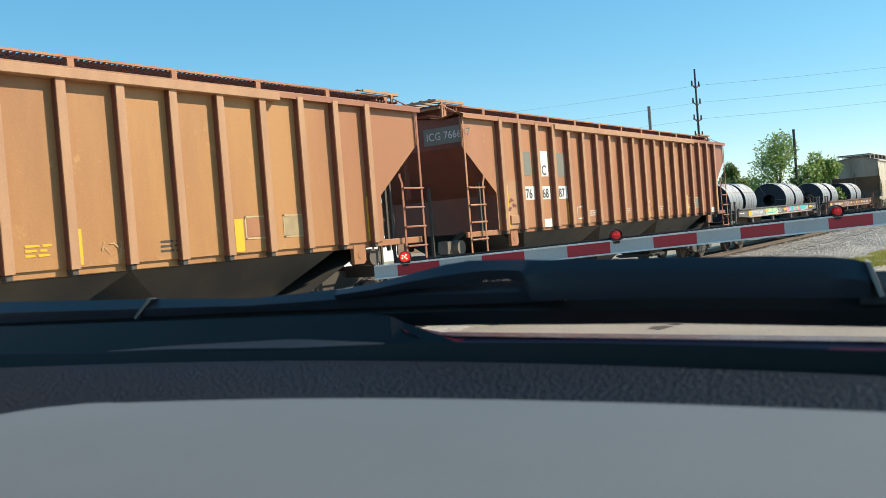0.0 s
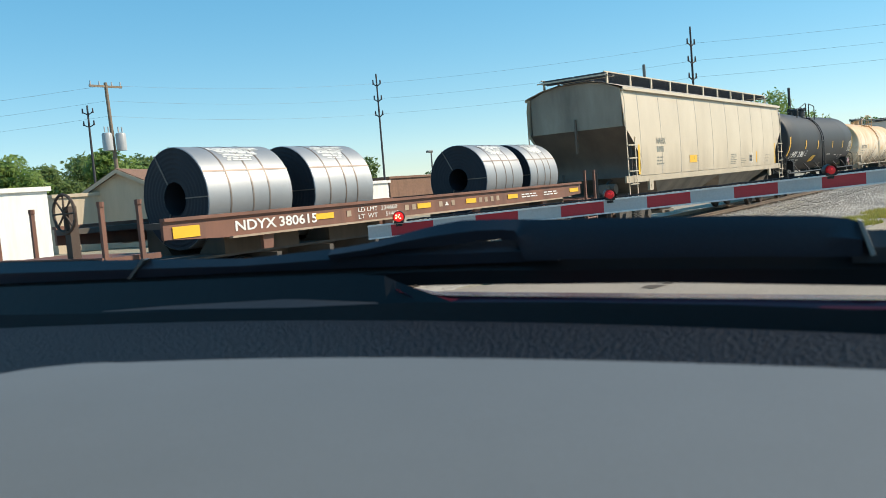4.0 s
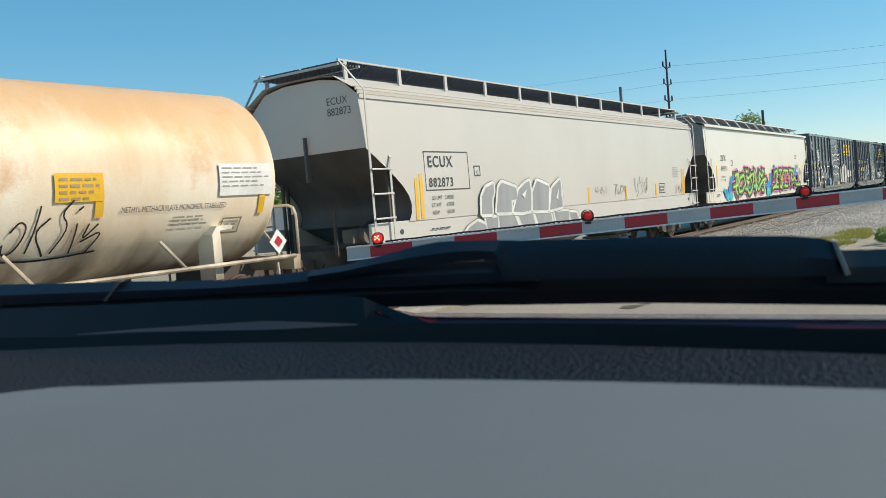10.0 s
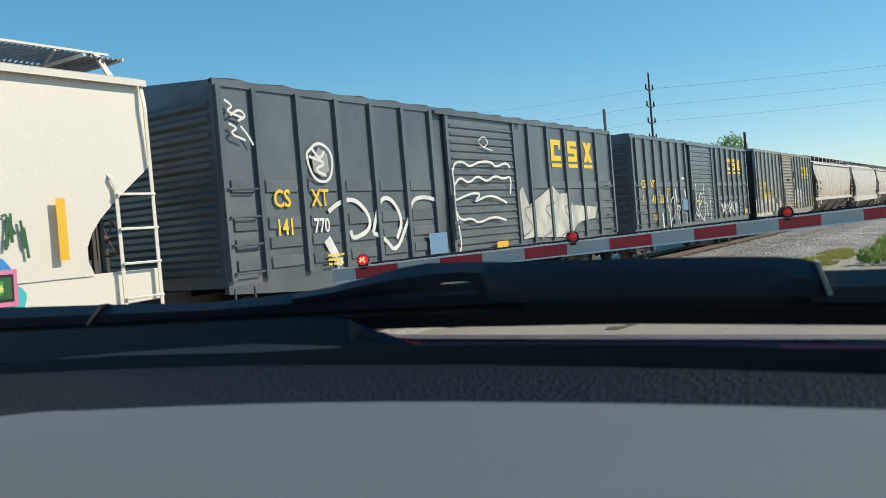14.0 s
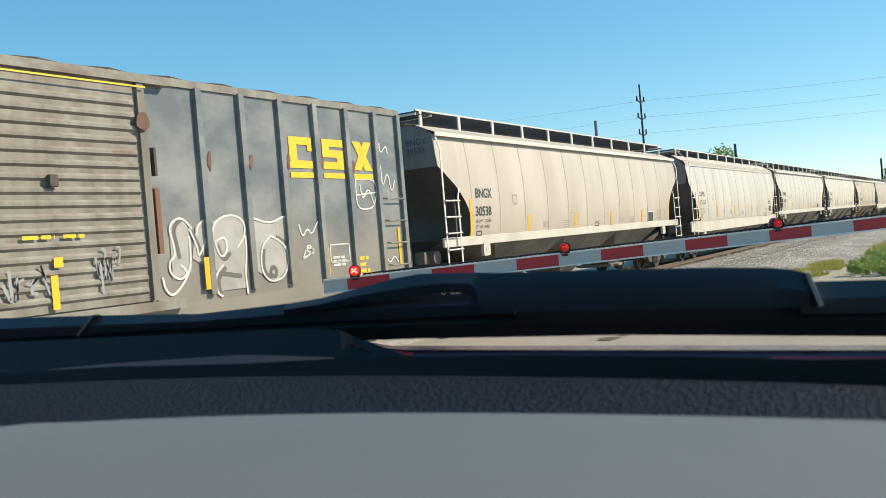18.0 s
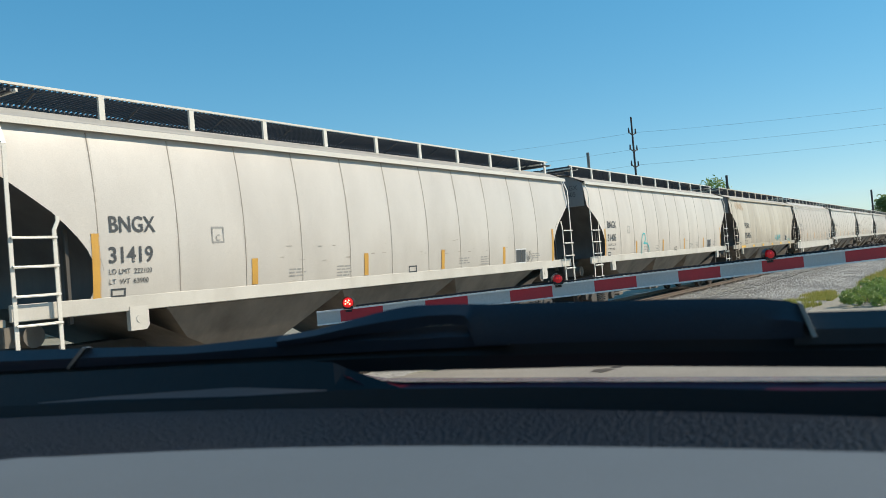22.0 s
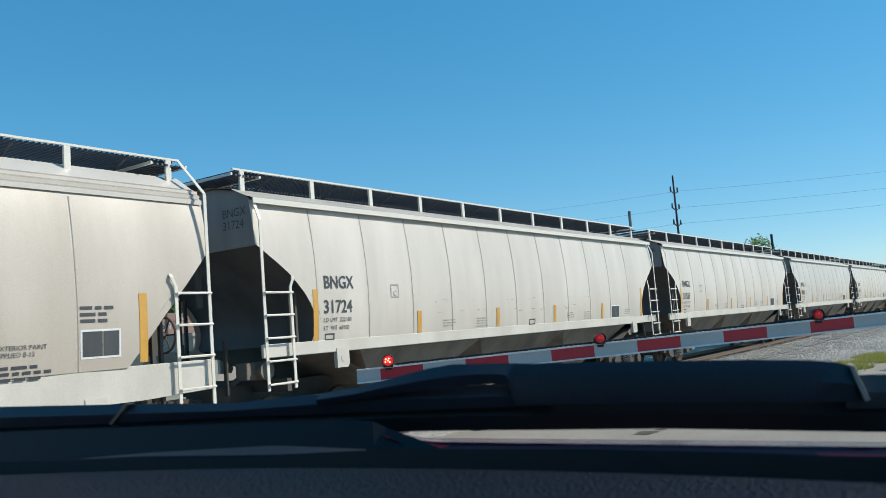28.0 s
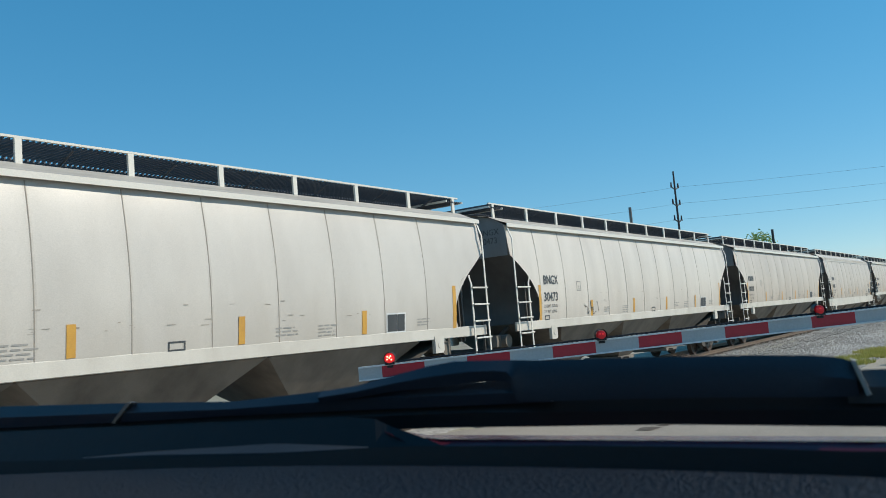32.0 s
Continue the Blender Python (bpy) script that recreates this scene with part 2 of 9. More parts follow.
# grimy tan end and slope, darkened further to include their shade
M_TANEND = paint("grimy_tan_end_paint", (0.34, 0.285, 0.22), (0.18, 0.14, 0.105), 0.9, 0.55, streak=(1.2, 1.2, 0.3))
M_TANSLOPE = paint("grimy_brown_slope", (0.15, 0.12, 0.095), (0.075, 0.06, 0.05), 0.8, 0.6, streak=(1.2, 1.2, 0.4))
# faded tan patches; on the sill's lower flange it paints a sunlit edge
M_TANSILL = paint("dusty_tan_flange", (0.40, 0.31, 0.23), (0.22, 0.15, 0.10), 0.8, 0.6, streak=(2, 2, 2))
M_FLATGREY = paint("grimy_grey_flatcar", (0.13, 0.125, 0.12), (0.07, 0.055, 0.045), 0.8, 0.65)
M_YELLOW = paint("yellow_reflector", (0.80, 0.47, 0.03), (0.55, 0.30, 0.03), 0.3, 0.4)
M_AMBER = paint("aged_amber_reflector", (0.62, 0.34, 0.06), (0.45, 0.24, 0.06), 0.5, 0.4, streak=(6, 6, 3))
M_LETTER = paint("dark_lettering", (0.05, 0.055, 0.06), (0.12, 0.12, 0.12), 0.4, 0.5)
M_LETTERW = paint("white_lettering", (0.80, 0.80, 0.78), (0.45, 0.45, 0.43), 0.5, 0.5)
M_LETTERY = paint("yellow_lettering", (0.84, 0.56, 0.03), (0.45, 0.28, 0.05), 0.3, 0.5)
M_CHALK = paint("white_spray_paint", (0.72, 0.73, 0.70), (0.42, 0.43, 0.42), 0.6, 0.6)
M_TANSPRAY = paint("dull_tan_spray", (0.43, 0.42, 0.40), (0.27, 0.255, 0.235), 0.8, 0.5, streak=(2, 2, 2))
M_TANPRINT = paint("faded_tan_stencil", (0.55, 0.42, 0.24), (0.40, 0.28, 0.15), 0.7, 0.6)
M_OLIVE = paint("faded_olive_patch", (0.40, 0.31, 0.17), (0.28, 0.21, 0.11), 0.8, 0.6, streak=(6, 6, 6))
M_UMBER = paint("umber_spray", (0.13, 0.12, 0.112), (0.18, 0.165, 0.15), 0.6, 0.5)
M_GREYSPRAY = paint("silver_spray_paint", (0.33, 0.34, 0.35), (0.22, 0.22, 0.23), 0.7, 0.5)
M_INK = paint("black_spray_paint", (0.022, 0.023, 0.028), (0.05, 0.05, 0.05), 0.5, 0.6, spec=0.2)
M_TEAL = paint("turquoise_spray_paint", (0.04, 0.42, 0.45), (0.10, 0.55, 0.55), 0.7, 0.55)
M_BLUE = paint("blue_spray_paint", (0.02, 0.20, 0.55), (0.03, 0.34, 0.66), 0.7, 0.55)
M_PINK = paint("pink_spray_paint", (0.66, 0.16, 0.33), (0.75, 0.30, 0.42), 0.6, 0.55)
M_GREEN = paint("dark_green_spray_paint", (0.015, 0.085, 0.03), (0.03, 0.18, 0.05), 0.6, 0.55)
M_LIME = paint("lime_spray_paint", (0.33, 0.55, 0.10), (0.65, 0.68, 0.22), 0.8, 0.55, streak=(3, 3, 3))
M_BUFF = paint("pale_yellow_spray_paint", (0.62, 0.66, 0.38), (0.45, 0.60, 0.42), 0.7, 0.55)
M_SIGNWHITE = paint("reflective_white", (0.45, 0.465, 0.47), (0.33, 0.345, 0.345), 0.5, 0.35)
M_ALLOY = paint("pale_aluminium_edge", (0.74, 0.74, 0.72), (0.5, 0.5, 0.49), 0.5, 0.45)
M_SIGNRED = paint("reflective_red", (0.46, 0.02, 0.035), (0.32, 0.018, 0.028), 0.5, 0.35)
M_REDLENS = glow("red_lamp_lens", (0.75, 0.02, 0.02), 0.5)
M_DIMLENS = glow("dim_red_lamp_lens", (0.5, 0.015, 0.02), 0.16)
M_DARKLENS = paint("unlit_red_lens", (0.12, 0.008, 0.008), (0.08, 0.006, 0.006), 0.3, 0.25)
M_PRINT = paint("faded_small_print", (0.30, 0.29, 0.27), (0.42, 0.40, 0.36), 0.7, 0.55, streak=(3, 3, 3))
M_LED = glow("lit_red_led", (1.0, 0.22, 0.12), 6.0)
M_PLASTIC = paint("black_plastic", (0.010, 0.010, 0.012), (0.02, 0.02, 0.022), 0.4, 0.5)
M_WIPER = paint("wiper_black", (0.022, 0.029, 0.042), (0.031, 0.039, 0.053), 0.5, 0.4, grain=250, bump=0.05)
M_LINK = paint("worn_grey_plastic", (0.040, 0.047, 0.055), (0.055, 0.062, 0.07), 0.5, 0.5)
M_DASH = paint("dark_grained_dash", (0.005, 0.0075, 0.015), (0.010, 0.013, 0.020), 0.5, 0.55, grain=190, bump=0.85, fine=0.3, streak=(6, 6, 6), spec=0.11)
M_DASHPAD = paint("grey_dash_pad", (0.108, 0.130, 0.150), (0.094, 0.114, 0.132), 0.6, 0.75, grain=500, bump=0.06, streak=(5, 5, 5))
M_HOOD = paint("maroon_car_paint", (0.085, 0.013, 0.024), (0.06, 0.010, 0.018), 0.4, 0.2, bump=0.0, spec=0.6)
M_CABIN = paint("dark_cabin_lining", (0.08, 0.08, 0.085), (0.05, 0.05, 0.055), 0.4, 0.8)
M_ASPHALT = paint("pale_worn_asphalt", (0.30, 0.26, 0.21), (0.19, 0.165, 0.135), 0.8, 0.85, grain=45, bump=0.4, fine=0.25, streak=(0.5, 0.5, 0.5))
M_GRAVEL = paint("grey_ballast_stone", (0.40, 0.375, 0.335), (0.22, 0.20, 0.175), 0.8, 0.9, grain=14, bump=1.0, fine=0.5, streak=(1.5, 1.5, 1.5))
M_STONE = paint("pale_stone", (0.44, 0.405, 0.36), (0.25, 0.225, 0.195), 0.9, 0.9, streak=(3, 3, 3), fine=0.2)
M_SOIL = paint("dry_dusty_ground", (0.32, 0.285, 0.23), (0.21, 0.20, 0.12), 0.8, 0.95, grain=16, bump=0.7, fine=0.35, streak=(0.08, 0.08, 0.08))
M_GRASS = paint("dry_grass_blades", (0.27, 0.29, 0.065), (0.44, 0.38, 0.13), 0.9, 0.8, streak=(1, 1, 1))
M_RAIL = paint("rail_steel", (0.24, 0.17, 0.12), (0.13, 0.08, 0.05), 0.6, 0.5, metal=0.4)
M_TIE = paint("creosote_timber", (0.10, 0.075, 0.055), (0.05, 0.04, 0.03), 0.8, 0.9)
M_WOODPOLE = paint("weathered_pole_wood", (0.24, 0.19, 0.14), (0.13, 0.10, 0.075), 0.8, 0.85, streak=(12, 12, 0.6))
M_DARKPOLE = paint("dark_treated_pole", (0.055, 0.055, 0.06), (0.03, 0.03, 0.035), 0.6, 0.8)
M_WIRE = paint("weathered_wire", (0.30, 0.36, 0.40), (0.22, 0.27, 0.30), 0.4, 0.5)
M_INSUL = paint("grey_porcelain", (0.40, 0.42, 0.43), (0.28, 0.29, 0.3), 0.4, 0.3)
M_LEAF = paint("summer_leaves", (0.17, 0.27, 0.06), (0.27, 0.36, 0.10), 0.9, 0.5, streak=(1.2, 1.2, 1.2))
M_LEAFD = paint("dark_summer_leaves", (0.115, 0.185, 0.05), (0.19, 0.26, 0.08), 0.9, 0.55, streak=(0.6, 0.6, 0.6))


def thin(m):
    """Lets some light through, as leaves do."""
    nt = m.node_tree
    b = nt.nodes["Principled BSDF"]
    t = nt.nodes.new("ShaderNodeBsdfTranslucent")
    nt.links.new(b.inputs["Base Color"].links[0].from_socket, t.inputs["Color"])
    mx = nt.nodes.new("ShaderNodeMixShader")
    mx.inputs[0].default_value = 0.45
    nt.links.new(b.outputs[0], mx.inputs[1])
    nt.links.new(t.outputs[0], mx.inputs[2])
    nt.links.new(mx.outputs[0], nt.nodes["Material Output"].inputs["Surface"])


for _m in (M_LEAF, M_LEAFD, M_GRASS):
    thin(_m)
M_NEEDLE = paint("spruce_needles", (0.085, 0.13, 0.075), (0.11, 0.165, 0.09), 0.8, 0.65)
M_BARK = paint("grey_bark", (0.10, 0.085, 0.07), (0.05, 0.045, 0.04), 0.7, 0.9)
M_STUCCO = paint("tan_stucco", (0.48, 0.40, 0.30), (0.38, 0.32, 0.24), 0.6, 0.9)
M_SHINGLE = paint("brown_shingles", (0.22, 0.125, 0.085), (0.15, 0.09, 0.065), 0.7, 0.9, grain=8, fine=0.15)
M_WALLWHITE = paint("weathered_white_siding", (0.80, 0.79, 0.76), (0.6, 0.58, 0.54), 0.6, 0.8)
M_CONC = paint("grey_concrete", (0.34, 0.32, 0.28), (0.22, 0.2, 0.17), 0.7, 0.85)
M_PATCHGREY = paint("grey_paint_patch", (0.22, 0.23, 0.20), (0.17, 0.16, 0.13), 0.6, 0.55)
M_BLUEPATCH = paint("blue_stencil_patch", (0.15, 0.27, 0.42), (0.12, 0.20, 0.30), 0.5, 0.55)
M_WHITEWASH = paint("pale_sprayed_fill", (0.60, 0.59, 0.52), (0.30, 0.31, 0.30), 1.0, 0.6, streak=(2.2, 2.2, 1.2))
M_DARKGREY = paint("cowl_rubber", (0.007, 0.009, 0.014), (0.011, 0.013, 0.018), 0.5, 0.6)
M_BLACKCOWL = paint("matt_black_glass_border", (0.004, 0.004, 0.006), (0.008, 0.008, 0.01), 0.4, 0.6)
M_SIGNALBOX = paint("signal_housing", (0.05, 0.05, 0.045), (0.03, 0.03, 0.03), 0.4, 0.5)


# ---- building helpers ----
def box(bm, x0, x1, y0, y1, z0, z1):
    v = [bm.verts.new((x, y, z)) for x in (x0, x1) for y in (y0, y1) for z in (z0, z1)]
    for q in ((0, 1, 3, 2), (4, 6, 7, 5), (0, 4, 5, 1), (2, 3, 7, 6), (0, 2, 6, 4), (1, 5, 7, 3)):
        bm.faces.new([v[i] for i in q])


def rod(bm, p, q, r, n=8, r2=None):
    p, q = Vector(p), Vector(q)
    d = (q - p).normalized()
    u = d.orthogonal().normalized()
    w = d.cross(u)
    rings = []
    for c, rr in ((p, r), (q, r if r2 is None else r2)):
        rings.append([bm.verts.new(c + rr * (math.cos(2 * math.pi * i / n) * u + math.sin(2 * math.pi * i / n) * w)) for i in range(n)])
    for i in range(n):
        bm.faces.new((rings[0][i], rings[0][(i + 1) % n], rings[1][(i + 1) % n], rings[1][i]))
    bm.faces.new(rings[0][::-1])
    bm.faces.new(rings[1])


def pipe(bm, pts, r, n=6):
    """One bent tube through points."""
    P = [Vector(p) for p in pts]
    rings, u = [], None
    for i, p in enumerate(P):
        a = (p - P[i - 1]).normalized() if i else None
        b = (P[i + 1] - p).normalized() if i < len(P) - 1 else None
        d = (a or b) if a is None or b is None else (a + b)
        d = d.normalized() if d.length > 1e-6 else a
        u = d.orthogonal() if u is None else u - d * u.dot(d)
        u = (u if u.length > 1e-6 else d.orthogonal()).normalized()
        w = d.cross(u)
        k = 1.0 if a is None or b is None else 1 / max(0.5, d.dot(a))
        rings.append([bm.verts.new(p + r * k * (math.cos(2 * math.pi * q / n) * u + math.sin(2 * math.pi * q / n) * w)) for q in range(n)])
    for s, t in zip(rings, rings[1:]):
        for q in range(n):
            bm.faces.new((s[q], s[(q + 1) % n], t[(q + 1) % n], t[q]))
    bm.faces.new(rings[0][::-1])
    bm.faces.new(rings[-1])


def prism(bm, outline, axis, a, b):
    """A flat outline of (u, v) pairs pushed from a to b along an axis: 'x' takes (y, z), 'y' takes (x, z), 'z' takes (x, y)."""
    def at(u, v, w):
        return {"x": (w, u, v), "y": (u, w, v), "z": (u, v, w)}[axis]
    lo = [bm.verts.new(at(u, v, a)) for u, v in outline]
    hi = [bm.verts.new(at(u, v, b)) for u, v in outline]
    n = len(outline)
    bm.faces.new(lo)
    bm.faces.new(hi[::-1])
    for i in range(n):
        bm.faces.new((lo[i], hi[i], hi[(i + 1) % n], lo[(i + 1) % n]))


def sheet(bm, fn, us, vs, thick=None):
    """A grid of points fn(u, v)."""
    g = [[bm.verts.new(fn(u, v)) for v in vs] for u in us]
    for i in range(len(us) - 1):
        for j in range(len(vs) - 1):
            bm.faces.new((g[i][j], g[i + 1][j], g[i + 1][j + 1], g[i][j + 1]))


def lathe(bm, profile, axis="x", n=32, c=(0, 0, 0)):
    """Turns (position, radius) pairs about an axis."""
    rings = []
    for p, r in profile:
        ring = []
        for i in range(n):
            a = 2 * math.pi * i / n
            co = {"x": (p, r * math.cos(a), r * math.sin(a)), "z": (r * math.cos(a), r * math.sin(a), p), "y": (r * math.cos(a), p, r * math.sin(a))}[axis]
            ring.append(bm.verts.new(Vector(co) + Vector(c)))
        rings.append(ring)
    for k in range(len(rings) - 1):
        for i in range(n):
            bm.faces.new((rings[k][i], rings[k][(i + 1) % n], rings[k + 1][(i + 1) % n], rings[k + 1][i]))
    return rings


def fresh():
    return bmesh.new()


def part(name, bm, material, parent=None, label="", smooth=False, bevel=0.0):
    if bevel:
        bmesh.ops.bevel(bm, geom=list(bm.edges), offset=bevel, segments=1, affect="EDGES", clamp_overlap=True)
    bmesh.ops.recalc_face_normals(bm, faces=list(bm.faces))
    me = bpy.data.meshes.new(name)
    bm.to_mesh(me)
    bm.free()
    me.materials.append(material)
    if smooth:
        for p in me.polygons:
            p.use_smooth = True
        me.set_sharp_from_angle(angle=radians(35))
    ob = new(name, me)
    if parent is not None:
        ob.parent = parent
    if label:
        ob["label"] = label
    return ob


def again(ob, m, parent=None):
    """One more object on the same mesh."""
    o = new(ob.name.split(".")[0], ob.data)
    o.parent = ob.parent if parent is None else parent
    o.matrix_basis = m
    if "label" in ob:
        o["label"] = ob["label"]
    return o


def letters(text, size, material, parent, x, z, face, name="lettering", label="", stretch=1.0, space=1.0, lift=0.007, bold=0.0):
    """Painted words on a side whose surface is y = face(x, z), read from the near side; x, z is the lower left corner."""
    cu = bpy.data.curves.new("words", "FONT")
    cu.body, cu.size, cu.space_character = text, size * 1.38, space
    cu.resolution_u, cu.offset = 3, bold * size
    tmp = bpy.data.objects.new("words", cu)
    me = bpy.data.meshes.new_from_object(tmp)
    bpy.data.objects.remove(tmp)
    bpy.data.curves.remove(cu)
    for v in me.vertices:
        px, pz = x + v.co.x * stretch, z + v.co.y
        v.co = (px, face(px, pz) - lift, pz)
    me.materials.clear()
    me.materials.append(material)
    me.name = name
    ob = new(name, me)
    ob.parent = parent
    ob["label"] = label or 'painted "%s" lettering' % text.replace("\n", " ")
    return ob


def plate(bm, x0, x1, z0, z1, face, lift=0.006, n=1, m=1):
    """A thin painted patch that follows the side."""
    us = [x0 + (x1 - x0) * i / n for i in range(n + 1)]
    vs = [z0 + (z1 - z0) * i / m for i in range(m + 1)]
    sheet(bm, lambda u, v: (u, face(u, v) - lift, v), us, vs)


def bars(parent, x, z, w, rows, face, material, h=0.05, gap=0.05, name="small_print"):
    """Small print that cannot be read: short plain bars."""
    bm = fresh()
    for r in range(rows):
        px = x
        end = x + w * random.uniform(0.7, 1.0)
        while px < end:
            q = min(end, px + random.uniform(0.08, 0.22))
            plate(bm, px, q, z - r * (h + gap), z - r * (h + gap) + h, face)
            px = q + 0.04
    return part(name, bm, material, parent)


def stroke(bm, pts, width, face, lift=0.008, cut=0.25, turns=2, ends=0.0):
    """A sprayed line along (x, z) points on a side."""
    P = [Vector((a, b)) for a, b in pts]
    # rounded course
    if ends:
        P[0] = P[0] - (P[1] - P[0]).normalized() * ends
        P[-1] = P[-1] + (P[-1] - P[-2]).normalized() * ends
    for _ in range(turns):
        Q = [P[0]]
        for a, b in zip(P, P[1:]):
            Q += [a * (1 - cut) + b * cut, a * cut + b * (1 - cut)]
        P = Q + [P[-1]]
    L, R = [], []
    for i, p in enumerate(P):
        d = (P[min(i + 1, len(P) - 1)] - P[max(i - 1, 0)])
        if d.length < 1e-6:
            d = Vector((1, 0))
        d.normalize()
        n = Vector((-d.y, d.x)) * width * 0.5
        for side, s in ((L, 1), (R, -1)):
            q = p + n * s
            side.append(bm.verts.new((q.x, face(q.x, q.y) - lift, q.y)))
    for i in range(len(P) - 1):
        bm.faces.new((L[i], L[i + 1], R[i + 1], R[i]))


def blob(bm, cx, cz, rx, rz, face, lift=0.006, n=20, wob=0.15, seed=0):
    rnd = random.Random(seed)
    ph = [rnd.uniform(0, 6.28) for _ in range(3)]
    vs = []
    for i in range(n):
        a = 2 * math.pi * i / n
        k = 1 + wob * (math.sin(2 * a + ph[0]) + math.sin(3 * a + ph[1]) + math.sin(5 * a + ph[2])) / 2
        x, z = cx + rx * k * math.cos(a), cz + rz * k * math.sin(a)
        vs.append(bm.verts.new((x, face(x, z) - lift, z)))
    bm.faces.new(vs)


# ---- the train's running gear ----
TRACK_Y = 11.7
KNOTS = [0.0, 43.8, 89.46, 134.15, 180.21, 227.11, 274.38, 321.66, 369.95]


def along(t):
    """Metres that the train has rolled towards -x at t seconds."""
    i = max(0, min(len(KNOTS) - 2, int(t // 4)))
    def slope(j):
        a, b = max(j - 1, 0), min(j + 1, len(KNOTS) - 1)
        return (KNOTS[b] - KNOTS[a]) / (b - a)
    u = t / 4 - i
    return ((2 * u**3 - 3 * u**2 + 1) * KNOTS[i] + (u**3 - 2 * u**2 + u) * slope(i)
            + (-2 * u**3 + 3 * u**2) * KNOTS[i + 1] + (u**3 - u**2) * slope(i + 1))


TRAIN = []


def wagon(name, label, category, x, group="wagons of the freight train"):
    e = new(name)
    e.empty_display_size = 0.5
    tagged(e, label, category, group)
    e.location = (x, TRACK_Y, 0)
    TRAIN.append((e, x))
    return e


_truck = {}


def truck_meshes():
    if _truck:
        return _truck
    bm = fresh()
    for sy in (-1, 1):
        y0, y1 = (sy * 1.0 - 0.07, sy * 1.0 + 0.07)
        prism(bm, [(-1.25, 0.62), (-1.1, 0.66), (-0.5, 0.80), (0.5, 0.80), (1.1, 0.66), (1.25, 0.62), (1.25, 0.44), (1.0, 0.42), (0.5, 0.26), (-0.5, 0.26), (-1.0, 0.42), (-1.25, 0.44)], "y", y0, y1)
        for x in (-0.89, 0.89):
            rod(bm, (x, sy * 1.03, 0.46), (x, sy * 1.17, 0.46), 0.15, 12)
        for x in (-0.22, 0.0, 0.22):
            for k in range(5):
                rod(bm, (x, sy * 1.09, 0.34 + k * 0.075), (x, sy * 1.09, 0.375 + k * 0.075), 0.085, 10)
    box(bm, -0.28, 0.28, -1.05, 1.05, 0.5, 0.78)
    for x in (-0.55, 0.55):
        box(bm, x - 0.07, x + 0.07, -0.85, 0.85, 0.42, 0.56)
    bmesh.ops.recalc_face_normals(bm, faces=list(bm.faces))
    _truck["truck_frame"] = part("truck_frame", bm, M_UNDER)
    bm = fresh()
    for sy in (-1, 1):
        lathe(bm, [(sy * 0.68, 0.05), (sy * 0.68, 0.485), (sy * 0.715, 0.485), (sy * 0.72, 0.457), (sy * 0.82, 0.452), (sy * 0.82, 0.385), (sy * 0.775, 0.37), (sy * 0.765, 0.2), (sy * 0.82, 0.14), (sy * 0.82, 0.02)], "y", 28)
        for k in range(6):
            a = k * math.pi / 3
            rod(bm, (0.3 * math.cos(a), sy * 0.77, 0.3 * math.sin(a)), (0.3 * math.cos(a), sy * 0.785, 0.3 * math.sin(a)), 0.035, 6)
    rod(bm, (0, -1.1, 0), (0, 1.1, 0), 0.085, 12)
    _truck["wheelset"] = part("wheelset", bm, M_WHEEL, smooth=True)
    for o in _truck.values():
        scene.collection.objects.unlink(o)
    return _truck


WHEELS = []


def trucks(parent, half):
    """Two four-wheel trucks under a wagon, at -half and +half."""
    tm = truck_meshes()
    for x in (-half, half):
        f = new("truck", tm["truck_frame"].data)
        f.parent = parent
        f.location = (x, 0, 0)
        f["label"] = "grimy cast steel truck side frames with springs"
        for dx in (-0.89, 0.89):
            w = new("wheelset", tm["wheelset"].data)
            w.parent = f
            w.location = (dx, 0, 0.457)
            w["label"] = "rusty steel wheels on an axle"
            WHEELS.append((w, dx))


def coupler(parent, end):
    s = 1 if end > 0 else -1
    bm = fresh()
    box(bm, min(end, end + s * 0.55), max(end, end + s * 0.55), -0.09, 0.09, 0.76, 0.96)
    prism(bm, [(end + s * 0.5, -0.16), (end + s * 0.78, -0.14), (end + s * 0.8, 0.0), (end + s * 0.62, 0.02), (end + s * 0.78, 0.12), (end + s * 0.74, 0.2), (end + s * 0.5, 0.17)], "z", 0.72, 1.0)
    part("coupler", bm, M_WHEEL, parent, "rusty knuckle coupler")
    bm = fresh()
    pts = [(end + s * (0.05 + 0.62 * i / 8), -0.32, 0.86 - 0.30 * math.sin(math.pi * i / 8)) for i in range(9)]
    pipe(bm, pts, 0.025)
    part("air_hose", bm, M_PLASTIC, parent, "hanging black air hose")


def ladder(parent, x0, x1, y, z0, z1, rungs, material, r=0.02, label="", kick=0.0):
    """Two stiles and rungs standing at y."""
    bm = fresh()
    for x in (x0, x1):
        box(bm, x - 0.03, x + 0.03, y - 0.012, y + 0.012, z0, z1)
    for i in range(rungs):
        z = z0 + 0.12 + (z1 - z0 - 0.3) * i / max(1, rungs - 1)
        pipe(bm, [(x0, y, z), (x0, y - 0.06, z), (x1, y - 0.06, z), (x1, y, z)], r)
    return part("ladder", bm, material, parent, label or "welded steel ladder with round rungs")


